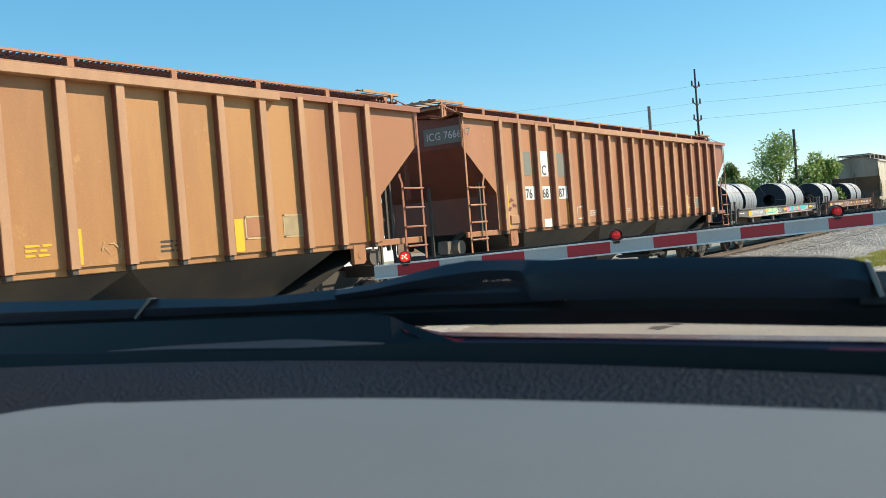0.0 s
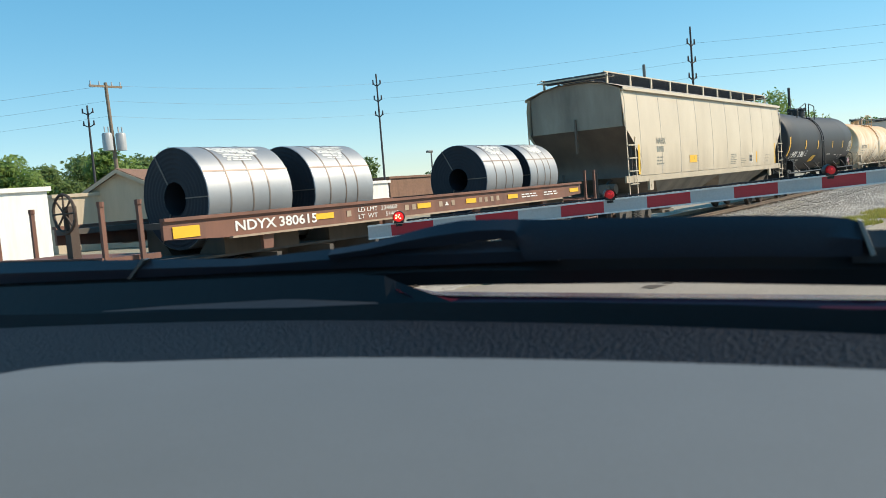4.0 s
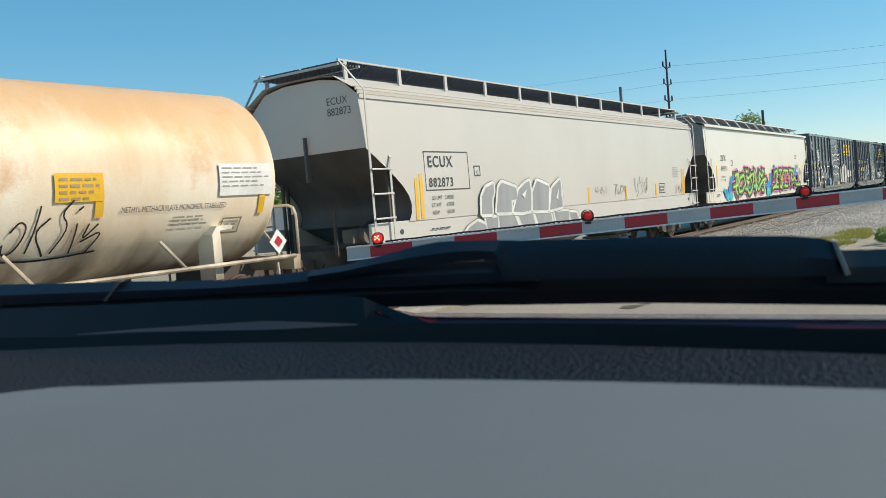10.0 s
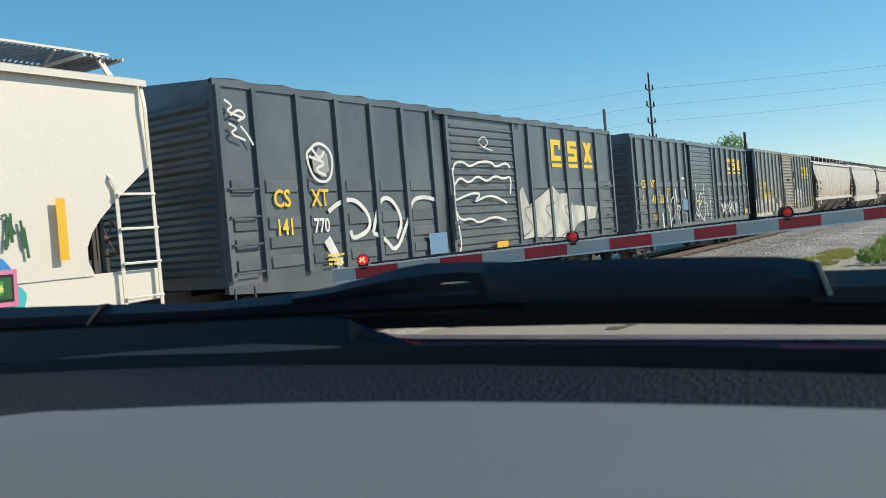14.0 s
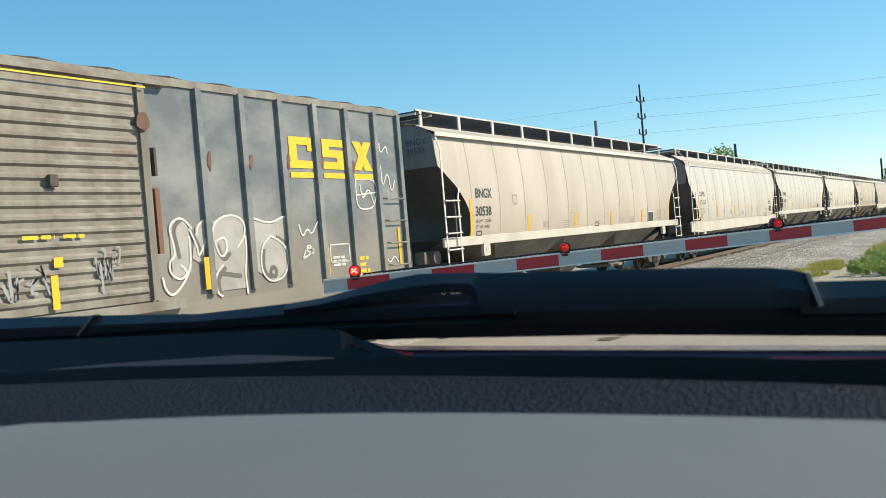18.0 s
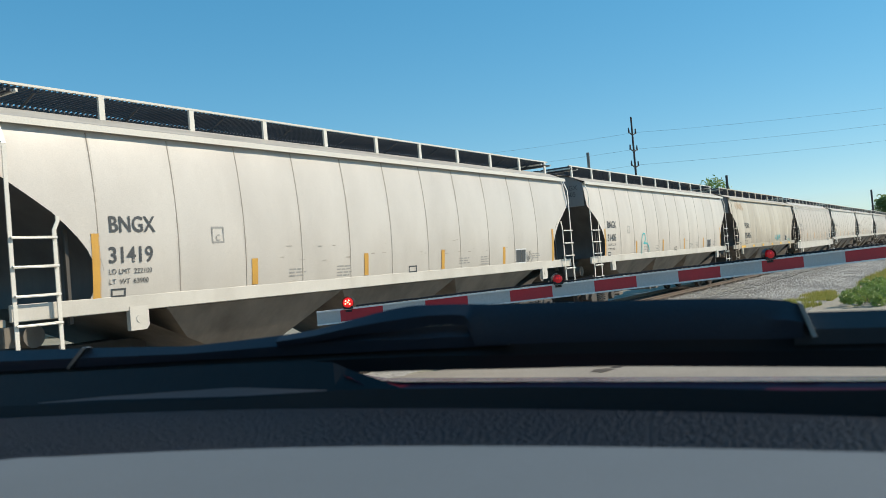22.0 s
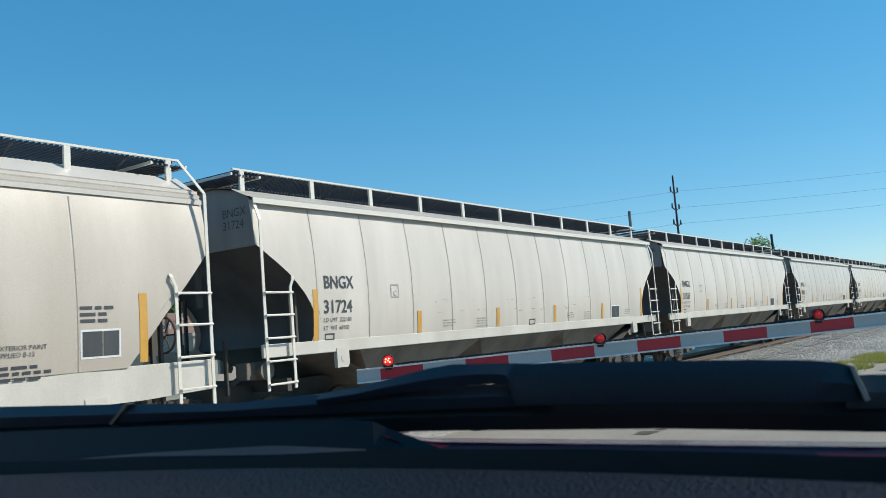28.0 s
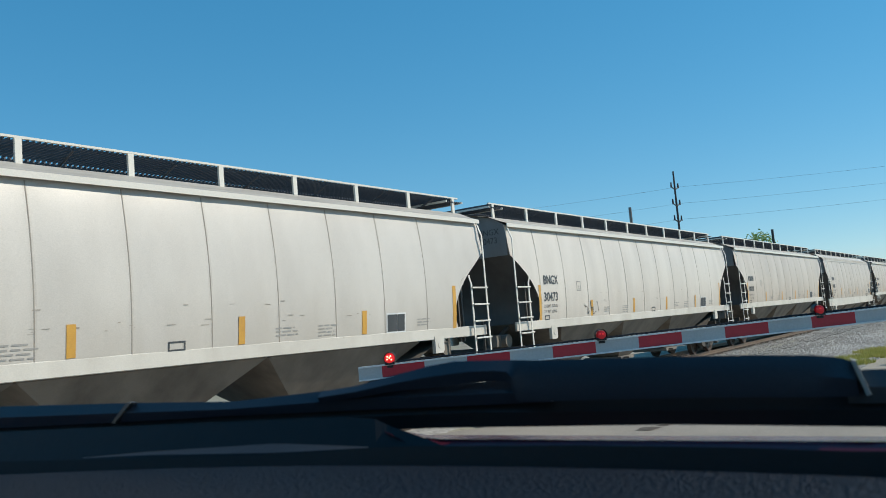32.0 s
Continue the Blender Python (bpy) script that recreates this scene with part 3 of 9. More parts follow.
def stile(bm, pts, w=0.028, d=0.014):
    """A flat bar bent along points that all stand at one x."""
    for (x, y0, z0), (x1, y1, z1) in zip(pts, pts[1:]):
        t = Vector((0, y1 - y0, z1 - z0)).normalized()
        n = Vector((0, -t.z, t.y)) * d
        v = [bm.verts.new(Vector(c)) for c in ((x - w, y0, z0), (x + w, y0, z0), (x1 + w, y1, z1), (x1 - w, y1, z1))]
        u = [bm.verts.new(q.co + n) for q in v]
        for q in (v, u):
            bm.faces.new(q)
        for k in range(4):
            bm.faces.new((v[k], v[(k + 1) % 4], u[(k + 1) % 4], u[k]))


def steps_on(a, b, step):
    n = max(1, round((b - a) / step))
    return [a + (b - a) * i / n for i in range(n + 1)]


def running_board(parent, L, z, material, posts, y_edge=1.05, lean=0.0, foot=None, step=0.085, frame_mat=None):
    """Open grating along both roof edges with its supports."""
    bm = fresh()
    for sy in (-1, 1):
        y0, y1 = sorted((sy * 0.04, sy * (y_edge - 0.02)))
        for x in steps_on(-L / 2 + 0.1, L / 2 - 0.1, step):
            box(bm, x - 0.012, x + 0.012, y0, y1, z - 0.045, z - 0.008)
    g = tagged(part("running_board", bm, material, parent, "dark open steel grating on the roof"), kind="stuff")
    bm = fresh()
    for sy in (-1, 1):
        box(bm, -L / 2, L / 2, sy * y_edge - 0.03, sy * y_edge + 0.012, z - 0.016, z + 0.016)
    part("board_rail", bm, frame_mat, g, "pale edge angle of the grating")
    for s in (-1, 1):
        # cross platform at the end of the roof, a step lower
        bm = fresh()
        a, b = sorted((s * (L / 2 - 0.55), s * (L / 2 + 0.08)))
        for x in steps_on(a + 0.05, b - 0.05, step):
            box(bm, x - 0.017, x + 0.017, -1.1, 1.1, z - 0.115, z - 0.085)
        cp = tagged(part("cross_platform", bm, material, g, "open grating step across the roof end"), kind="stuff")
        bm = fresh()
        for x in (a, b):
            box(bm, x - 0.016, x + 0.016, -1.14, 1.14, z - 0.125, z - 0.08)
        part("platform_angle", bm, frame_mat, cp)
    bm = fresh()
    for s in (-1, 1):
        for x in steps_on(-L / 2 + 0.9, L / 2 - 0.9, 1.7):
            rod(bm, (x, s * 1.0, z - 0.06), (x, s * 0.35, foot + 0.02), 0.022, 5)
    tagged(part("board_brace", bm, material, g), kind="stuff")
    bm = fresh()
    prism(bm, [(-y_edge - 0.03 - lean, foot), (-y_edge + 0.01 - lean, foot), (-y_edge + 0.01, z - 0.017), (-y_edge - 0.03, z - 0.017)], "x", -0.048, 0.048)
    first = part("board_post", bm, frame_mat, g)
    me = first.data
    bpy.data.objects.remove(first)
    for sy in (1, -1):
        for x in posts:
            o = new("board_post", me)
            o.parent = g
            o.matrix_basis = Matrix.Translation((x, 0, 0)) @ Matrix.Rotation(0 if sy == 1 else math.pi, 4, "Z")
    return g


def hopper(e, L, mat, eave=4.15, sill=1.57, top=4.5, board=4.74, bulge=0.10, cut="bell", cut_top=3.42, cut_deep=1.28, seams=1.38, ribs=0.0, rib_mat=None, ridged=False, bays=3, bay_mat=None, sill_mat=None, deep=0.20, frame_mat=None, posts=1.72, end_mat=None, truck_at=None, eave_band=True, foot=None, slope_mat=None, tall=False, rib_span=None, grate=None, lean=0.0, y_edge=1.05, heel=None):
    """A covered hopper wagon: cut-away side sheets, roof with grating, slope sheets, bays, ladders, trucks."""
    H = L / 2
    bay_mat, sill_mat, frame_mat, end_mat = bay_mat or M_BAY, sill_mat or mat, frame_mat or mat, end_mat or mat
    W = 1.6
    zs0 = sill + deep

    def face(x, z):
        u = max(0.0, min(1.0, (z - sill) / (eave - sill)))
        wave = 0.0
        if seams and not ribs:
            k = ((x + 6.0) / seams) % 1.0
            wave = 0.024 * math.sin(math.pi * k) * math.sin(math.pi * u) ** 0.7
        return -(W - bulge * (2 * u - 0.85) ** 2) - wave

    def inset(z):
        """How far the side sheet stops short of the wagon's end at height z."""
        if z >= cut_top:
            return 0.0
        if cut == "bell":
            if z > cut_top - 0.45:
                return 0.5 * cut_deep * (cut_top - z) / 0.45
            q = min(1.0, (cut_top - 0.45 - z) / (cut_top - 0.45 - zs0))
            return 0.5 * cut_deep + 0.5 * cut_deep * math.sin(q * 2.15)
        low_z = heel or zs0
        return cut_deep * min(1.0, (cut_top - z) / (cut_top - low_z))

    zs = sorted({zs0, eave, cut_top, heel or zs0} | {zs0 + (eave - zs0) * i / 14 for i in range(15)})
    nx = max(24, int(L / seams * 14) if seams and not ribs else 60)
    for sy, nm in ((1, "side_sheet"), (-1, "side_sheet")):
        bm = fresh()
        sheet(bm, lambda u, z: ((-H + inset(z)) + u * (L - 2 * inset(z)), sy * face((-H + inset(z)) + u * (L - 2 * inset(z)), z), z), [i / nx for i in range(nx + 1)], zs)
        part(nm, bm, mat, e, smooth=True)
    if seams and not ribs:
        k = -6.0
        while k - seams > -H + 1.0:
            k -= seams
        while k < H - 1.0:
            lo = zs0
            d = H - abs(k)
            zz = [zs0 + (eave - 0.07 - zs0) * i / 12 for i in range(13)]
            zz = [z for z in zz if inset(z) < d - 0.05]
            bm = fresh()
            sheet(bm, lambda x, z: (x, face(k, z) - (0.009 if abs(x - k) < 0.004 else 0.003), z), [k - 0.011, k, k + 0.011], zz)
            weld = part("weld_seam", bm, M_SEAM, e)
            bm = fresh()
            sheet(bm, lambda x, z: (x, face(x, z) - 0.0012, z), [k - 0.035, k - 0.0115], zz)
            sheet(bm, lambda x, z: (x, face(x, z) - 0.0012, z), [k + 0.0115, k + 0.035], zz)
            part("weld_margin", bm, M_SOFTSEAM, weld)
            k += seams
    # roof between the eaves
    bm = fresh()
    ye = -face(0, eave)
    if ridged:
        prof = [(-ye - 0.03, eave - 0.02), (-ye - 0.03, eave + 0.05), (-ye + 0.02, eave + 0.06), (-ye + 0.01, eave + 0.13), (-ye + 0.06, eave + 0.14), (-ye + 0.06, eave + 0.20), (-ye + 0.14, eave + 0.22), (-0.95, top - 0.02), (-0.4, top + 0.03)]
    else:
        prof = [(-ye - 0.09, eave - 0.05), (-ye - 0.09, eave + 0.035), (-ye + 0.06, eave + 0.085), (-1.05, top - 0.1), (-0.5, top)]
    prof = prof + [(-y, z) for y, z in prof[::-1]]
    sheet(bm, lambda x, i: (x, prof[i][0], prof[i][1]), [-H, -H / 2, 0, H / 2, H], list(range(len(prof))))
    prism(bm, [(-0.4, top - 0.1), (0.4, top - 0.1), (0.4, top + 0.06), (-0.4, top + 0.06)], "x", -H + 0.6, H - 0.6)
    part("roof", bm, mat if ribs or ridged else M_ROOF, e, "dusty curved roof sheet")
    if ridged:
        for sy in (-1, 1):
            for y, z in ((ye - 0.01, eave + 0.064), (ye - 0.052, eave + 0.144), (ye - 0.10, eave + 0.214)):
                bm = fresh()
                box(bm, -H + 0.05, H - 0.05, sy * y - 0.02, sy * y + 0.02, z - 0.008, z + 0.010)
                part("eave_groove", bm, M_SEAM, e, "darker strip along the eave groove")
    if eave_band and not ridged:
        for sy in (-1, 1):
            bm = fresh()
            box(bm, -H, H, sy * (ye + 0.1) - 0.01, sy * (ye + 0.1) + 0.01, eave - 0.06, eave + 0.03)
            part("eave_angle", bm, frame_mat, e)
    # end walls with their slope sheets
    for s in (-1, 1):
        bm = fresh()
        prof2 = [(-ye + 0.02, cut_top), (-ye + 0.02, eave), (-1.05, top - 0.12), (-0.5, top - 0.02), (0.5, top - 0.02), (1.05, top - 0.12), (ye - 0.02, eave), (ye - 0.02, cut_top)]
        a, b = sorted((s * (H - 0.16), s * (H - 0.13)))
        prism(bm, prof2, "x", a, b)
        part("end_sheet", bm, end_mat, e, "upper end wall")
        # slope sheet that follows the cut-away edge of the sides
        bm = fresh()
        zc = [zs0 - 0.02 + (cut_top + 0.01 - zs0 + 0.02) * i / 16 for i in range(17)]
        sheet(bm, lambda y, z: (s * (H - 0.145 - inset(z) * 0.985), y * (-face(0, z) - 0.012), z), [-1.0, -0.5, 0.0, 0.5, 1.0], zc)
        part("slope_sheet", bm, slope_mat or M_SLOPE, e, "slope sheet under the end, coloured dark for its shade", smooth=True)
        xk = s * (H - 0.145 - inset(zs0) * 0.985)
        bm = fresh()
        sheet(bm, lambda y, v: (xk - s * 2.0 * v, y, zs0 - 0.02 - 0.85 * v), [-1.45, 0.0, 1.45], [0.0, 1.0])
        part("lower_slope_sheet", bm, bay_mat, e, "dark sheet sloping in below the sill")
        for sy in (-1, 1):
            bm = fresh()
            for dx in (0.78, 0.92):
                a, b = sorted((s * (H - dx), s * (H - dx - 0.05)))
                box(bm, a, b, sy * 1.43 - 0.03, sy * 1.43 + 0.03, sill - 0.1, min(cut_top - 0.35, 2.75))
            part("slope_post", bm, M_UNDER, e, "dark pair of posts under the slope sheet")
        bm = fresh()
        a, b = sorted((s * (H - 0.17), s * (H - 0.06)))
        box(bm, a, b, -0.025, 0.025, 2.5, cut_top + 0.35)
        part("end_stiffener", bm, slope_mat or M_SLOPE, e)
        # end frame: stub sill, uprights, platform
        bm = fresh()
        a, b = sorted((s * (H - 3.0), s * H))
        box(bm, a, b, -0.33, 0.33, 0.78, 1.12)
        for y in (-0.55, 0.55):
            a, b = sorted((s * (H - 0.2), s * (H - 0.08)))
            box(bm, a + 0.04, b - 0.03, y - 0.03, y + 0.03, 1.0, 2.7 if ribs else 1.9)
        a, b = sorted((s * (H - 1.0), s * (H - 0.9)))
        box(bm, a, b, -1.2, 1.2, 0.98, 1.2)
        rod(bm, (s * (H - 0.25), -0.5, 1.15), (s * (H - 1.6), -0.5, 1.75), 0.05)
        part("end_frame", bm, M_UNDER, e, "dark end framing under the slope sheet")
        bm = fresh()
        rod(bm, (s * (H - 0.75), -0.9, 1.35), (s * (H - 0.75), -0.35, 1.35), 0.16, 14)
        box(bm, min(s * (H - 0.62), s * (H - 0.4)), max(s * (H - 0.62), s * (H - 0.4)), -0.75, -0.5, 1.22, 1.5)
        part("brake_gear", bm, M_BAY, e, "small brake cylinder and box")
        for sy in (-1, 1):
            bm = fresh()
            yl = sy * (W + 0.035)
            xo, xi = s * (H - 0.06), s * (H - 0.66)
            stile(bm, [(xo, yl, sill - 0.52)] + ([(xo, yl, eave + (0.12 if board - eave > 0.4 else 0.0)), (xo, sy * 1.07, board - 0.02)] if tall else [(xo, yl, eave - 0.35), (xo, sy * (ye + 0.05), eave - 0.04)]))
            post = part("corner_post", bm, frame_mat, e, "tall ladder stile at the corner")
            bm = fresh()
            stile(bm, [(xi, yl, sill - 0.52), (xi, yl, 2.72), (xi - s * 0.06, yl, 2.84), (xi - s * 0.06, sy * (-face(0, 2.86) - 0.02) if inset(2.86) < 0.6 else yl, 2.9)])
            part("inner_stile", bm, frame_mat, post)
            for k in range(5):
                bm = fresh()
                z = sill - 0.42 + k * (2.62 - sill + 0.42) / 4
                pipe(bm, [(xo, yl, z), (xo, yl + sy * 0.05, z), (xi, yl + sy * 0.05, z), (xi, yl, z)], 0.014, 6)
                part("rung", bm, frame_mat, post)
        coupler(e, s * (H - 0.05))
    bm = fresh()
    pipe(bm, [(H - 0.22, -0.75 + 0.27 * math.cos(6.2832 * i / 20), 2.05 + 0.27 * math.sin(6.2832 * i / 20)) for i in range(21)], 0.018)
    for k in range(3):
        a = k * math.pi / 3
        rod(bm, (H - 0.22, -0.75 + 0.27 * math.cos(a), 2.05 + 0.27 * math.sin(a)), (H - 0.22, -0.75 - 0.27 * math.cos(a), 2.05 - 0.27 * math.sin(a)), 0.012, 6)
    rod(bm, (H - 0.22, -0.75, 2.05), (H - 0.42, -0.75, 2.05), 0.05, 10)
    part("brake_wheel", bm, M_WHEEL, e, "upright hand brake wheel")
    bm = fresh()
    box(bm, H - 0.5, H - 0.38, -0.88, -0.62, 1.75, 2.3)
    rod(bm, (H - 0.44, -0.75, 1.0), (H - 0.44, -0.75, 1.76), 0.02, 6)
    part("brake_housing", bm, M_UNDER, e, "dark hand brake gear box")
    # side sill
    for sy in (-1, 1):
        bm = fresh()
        y0, y1 = sorted((sy * (W - 0.09), sy * (W - 0.035)))
        if deep > 0.3:
            prism(bm, [(-H, zs0 + 0.02), (H, zs0 + 0.02), (H, sill), (H * 0.86, sill - 0.04), (-H * 0.86, sill - 0.04), (-H, sill)], "y", y0, y1)
        else:
            prism(bm, [(-H + 0.05, zs0 + 0.02), (H - 0.05, zs0 + 0.02), (H - 0.05, sill), (-H + 0.05, sill)], "y", y0, y1)
        part("side_sill", bm, sill_mat, e, bevel=0.01)
        for s in (-1, 1):
            bm = fresh()
            xa, xb = sorted((s * (H - 1.78), s * (H - 2.1)))
            prism(bm, [(xa, sill + 0.06), (xb, sill + 0.06), (xb, sill - 0.22), (xb - 0.05, sill - 0.28), (xa, sill - 0.28)], "y", y0 - 0.012, y1 + 0.012)
            rod(bm, ((xa + xb) / 2, sy * (W - 0.09), sill - 0.12), ((xa + xb) / 2, sy * (W - 0.015), sill - 0.12), 0.06, 10)
            part("jacking_pad", bm, sill_mat, e)
    # bays
    first = None
    span = L - 5.0
    for i in range(bays):
        cx = -span / 2 + span * (i + 0.5) / bays
        if first is None:
            bm = fresh()
            hw = span / bays / 2 - 0.02
            lo = [bm.verts.new((x, y, 0.42)) for x, y in ((-0.45, -0.5), (0.45, -0.5), (0.45, 0.5), (-0.45, 0.5))]
            hi = [bm.verts.new((x, y, sill - 0.02)) for x, y in ((-hw, -1.48), (hw, -1.48), (hw, 1.48), (-hw, 1.48))]
            hj = [bm.verts.new((x, y, sill + 0.25)) for x, y in ((-hw, -1.48), (hw, -1.48), (hw, 1.48), (-hw, 1.48))]
            for k in range(4):
                bm.faces.new((lo[k], lo[(k + 1) % 4], hi[(k + 1) % 4], hi[k]))
                bm.faces.new((hi[k], hi[(k + 1) % 4], hj[(k + 1) % 4], hj[k]))
            bm.faces.new(lo)
            bm.faces.new(hj[::-1])
            box(bm, -0.55, 0.55, -0.62, 0.62, 0.32, 0.42)
            rod(bm, (-0.3, -0.8, 0.37), (-0.3, 0.8, 0.37), 0.035)
            first = part("hopper_bay", bm, bay_mat, e, "grimy discharge hopper bay")
            first.location = (cx, 0, 0)
        else:
            again(first, Matrix.Translation((cx, 0, 0)))
    # centre partition that closes the body from below
    bm = fresh()
    box(bm, -H + 2.6, H - 2.6, -1.45, 1.45, sill + 0.24, sill + 0.3)
    part("floor_sheet", bm, M_UNDER, e)
    trucks(e, truck_at or (H - 1.75))
    if ribs:
        r0, r1 = rib_span or (-H + 1.45, H - 1.45)
        n = round((r1 - r0) / ribs)
        xs = [r0 + (r1 - r0) * i / n for i in range(n + 1)]
        for sy in (-1, 1):
            first = None
            for x in xs:
                lo = zs0 - 0.02
                d = H - abs(x)
                if d < cut_deep:
                    lo = max(lo, cut_top - d / cut_deep * (cut_top - zs0))
                if first is None or lo > zs0:
                    bm = fresh()
                    box(bm, -0.06, 0.065, min(sy * 1.70, sy * 1.725), max(sy * 1.70, sy * 1.725), lo, eave - 0.02)
                    o = part("rib", bm, rib_mat or mat, e)
                    o.location = (x, 0, 0)
                    # the web's darker colour paints in the shaded side of the rib
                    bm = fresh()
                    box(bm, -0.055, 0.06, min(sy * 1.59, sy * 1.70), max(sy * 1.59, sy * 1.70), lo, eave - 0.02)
                    flank = part("rib_web", bm, end_mat, o, "rib flank coloured dark for its shaded side")
                    if lo <= zs0:
                        first, web = o, flank
                else:
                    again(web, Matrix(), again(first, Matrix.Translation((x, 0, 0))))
        foot_block = None
        for x in xs:
            if H - abs(x) < cut_deep:
                continue
            if foot_block is None:
                bm = fresh()
                box(bm, -0.045, 0.045, -1.70, -1.57, zs0 - 0.1, zs0 - 0.02)
                foot_block = part("rib_foot", bm, M_UNDER, e, "dark bracket at the foot of the rib", bevel=0.008)
                foot_block.location = (x, 0, 0)
            else:
                again(foot_block, Matrix.Translation((x, 0, 0)))
        for s in (-1, 1):
            bm = fresh()
            a, b = sorted((s * (H - 0.95), s * (H + 0.12)))
            for y in (-1.12, 1.08):
                box(bm, a, b, y, y + 0.04, board + 0.03, board + 0.08)
                box(bm, s * (H - 0.1) - 0.025, s * (H - 0.1) + 0.025, y, y + 0.04, eave, board + 0.03)
            box(bm, s * (H + 0.1) - 0.025, s * (H + 0.1) + 0.025, -1.08, 1.08, board + 0.03, board + 0.08)
            way = part("end_walkway", bm, rib_mat or mat, e, "raised slatted walkway at the roof end")
            slat = None
            for y in steps_on(-0.95, 0.95, 0.24):
                if slat is None:
                    bm = fresh()
                    box(bm, a, b, -0.04, 0.04, board + 0.082, board + 0.1)
                    slat = part("slat", bm, rib_mat or mat, way)
                    slat.location = (0, y, 0)
                else:
                    again(slat, Matrix.Translation((0, y, 0)))
    running_board(e, L - 0.1, board, grate or M_GRATE, [x for x in steps_on(-H + 0.25, H - 0.25, posts)], foot=foot if foot is not None else top - 0.13, frame_mat=frame_mat, lean=lean, y_edge=y_edge)
    return face


def reflectors(parent, xs, face, z0=1.95, h=0.42, w=0.1, mat=None):
    first = None
    for x in xs:
        bm = fresh()
        plate(bm, x, x + w, z0, z0 + h, face, lift=0.007, m=3)
        part("reflector", bm, mat or M_YELLOW, parent, "yellow reflective strip")


def panel(parent, x, z, w, h, face, frame_mat, inner=None):
    """A stencilled notice: an outlined box with blocks inside."""
    bm = fresh()
    t = 0.025
    for a, b, c, d in ((x, x + w, z, z + t), (x, x + w, z + h - t, z + h), (x, x + t, z, z + h), (x + w - t, x + w, z, z + h)):
        plate(bm, a, b, c, d, face)
    p = part("notice", bm, frame_mat, parent, "stencilled notice outline")
    if inner:
        bm = fresh()
        for i in range(2):
            for j in range(2):
                plate(bm, x + 0.06 + i * (w - 0.12) / 2, x + 0.02 + (i + 1) * (w - 0.12) / 2, z + 0.06 + j * (h - 0.12) / 2, z + 0.03 + (j + 1) * (h - 0.12) / 2, face)
        part("notice_block", bm, inner, p)
    return p


# ---- ground, track, road ----
def ground():
    bm = fresh()
    xs = [-2500, -400, -120] + [-60 + 6 * i for i in range(51)] + [500, 1200, 2500]
    ys = [-2500, -400, -60, -20, -8, 0, 3, 5, 6.6, 7.6, 8.6, 9.3, 14.1, 15.2, 17, 22, 40, 120, 500, 2500]

    def h(x, y):
        d = abs(y - TRACK_Y)
        z = -0.42
        if d < 2.5:
            z = -0.16
        elif d < 4.2:
            z = -0.16 - 0.26 * (d - 2.5) / 1.7
        z += 0.05 * noise.noise((x * 0.12, y * 0.3, 0))
        return z
    sheet(bm, lambda x, y: (x, y, h(x, y)), xs, ys)
    o = part("ground", bm, M_SOIL, None, smooth=True)
    tagged(o, "flat dry ground with patchy grass reaching the horizon", "ground", kind="structure")


def ballast():
    bm = fresh()
    xs = steps_on(12, 160, 1.5)
    prof = [(4.2, -0.47), (4.7, -0.40), (6.4, -0.34), (7.9, -0.22), (8.9, -0.19), (9.6, -0.15), (13.8, -0.15), (15.3, -0.44)]
    sheet(bm, lambda x, i: (x, prof[i][0], prof[i][1] + 0.03 * noise.noise((x * 0.7, i * 1.3, 2))), [-120, -60, -20, 0] + xs + [220, 400, 900], list(range(len(prof))))
    o = part("ballast_bed", bm, M_GRAVEL)
    tagged(o, "broad bed of pale grey crushed stone beside the track", "ballast", kind="structure")
    # loose stones on the shoulder
    rnd = random.Random(4)
    verts, faces = [], []
    for _ in range(24000):
        x = 14 + 70 * rnd.random() ** 1.7
        y = rnd.uniform(4.4, 10.6)
        r = rnd.uniform(0.022, 0.06)
        z = -0.16 + rnd.uniform(-0.02, 0.03) if y > 8.4 else -0.2 - 0.15 * max(0, (7.9 - y) / 1.5) if y > 6.4 else -0.345 - 0.035 * (6.4 - y)
        b = len(verts)
        k = [rnd.uniform(0.6, 1.2) for _ in range(6)]
        verts += [(x + r * k[0], y, z), (x, y + r * k[1], z), (x - r * k[2], y, z), (x, y - r * k[3], z), (x + r * 0.2, y, z + r * k[4]), (x, y, z - r)]
        for i in range(4):
            faces += [(b + i, b + (i + 1) % 4, b + 4), (b + (i + 1) % 4, b + i, b + 5)]
    me = bpy.data.meshes.new("loose_stone")
    me.from_pydata(verts, [], faces)
    me.materials.append(M_STONE)
    o = new("loose_stone", me)
    tagged(o, "loose pale grey crushed stones along the track", "gravel", kind="stuff")


def track():
    e = new("railway_track")
    tagged(e, "straight railway track with worn steel rails on timber ties", "railway track", kind="structure")
    for y in (TRACK_Y - 0.755, TRACK_Y + 0.755):
        bm = fresh()
        prism(bm, [(y - 0.036, 0.0), (y + 0.036, 0.0), (y + 0.036, -0.04), (y + 0.01, -0.05), (y + 0.01, -0.135), (y + 0.07, -0.155), (y - 0.07, -0.155), (y - 0.01, -0.135), (y - 0.01, -0.05), (y - 0.036, -0.04)], "x", -200, 900)
        part("rail", bm, M_RAIL, e)
    bm = fresh()
    box(bm, -0.115, 0.115, -1.3, 1.3, -0.34, -0.13)
    first = part("tie", bm, M_TIE, e)
    first.location = (2, TRACK_Y, 0)
    for i in range(1, 280):
        again(first, Matrix.Translation((2 + 0.52 * i, TRACK_Y + 0.02 * math.sin(i * 2.3), 0.0)))


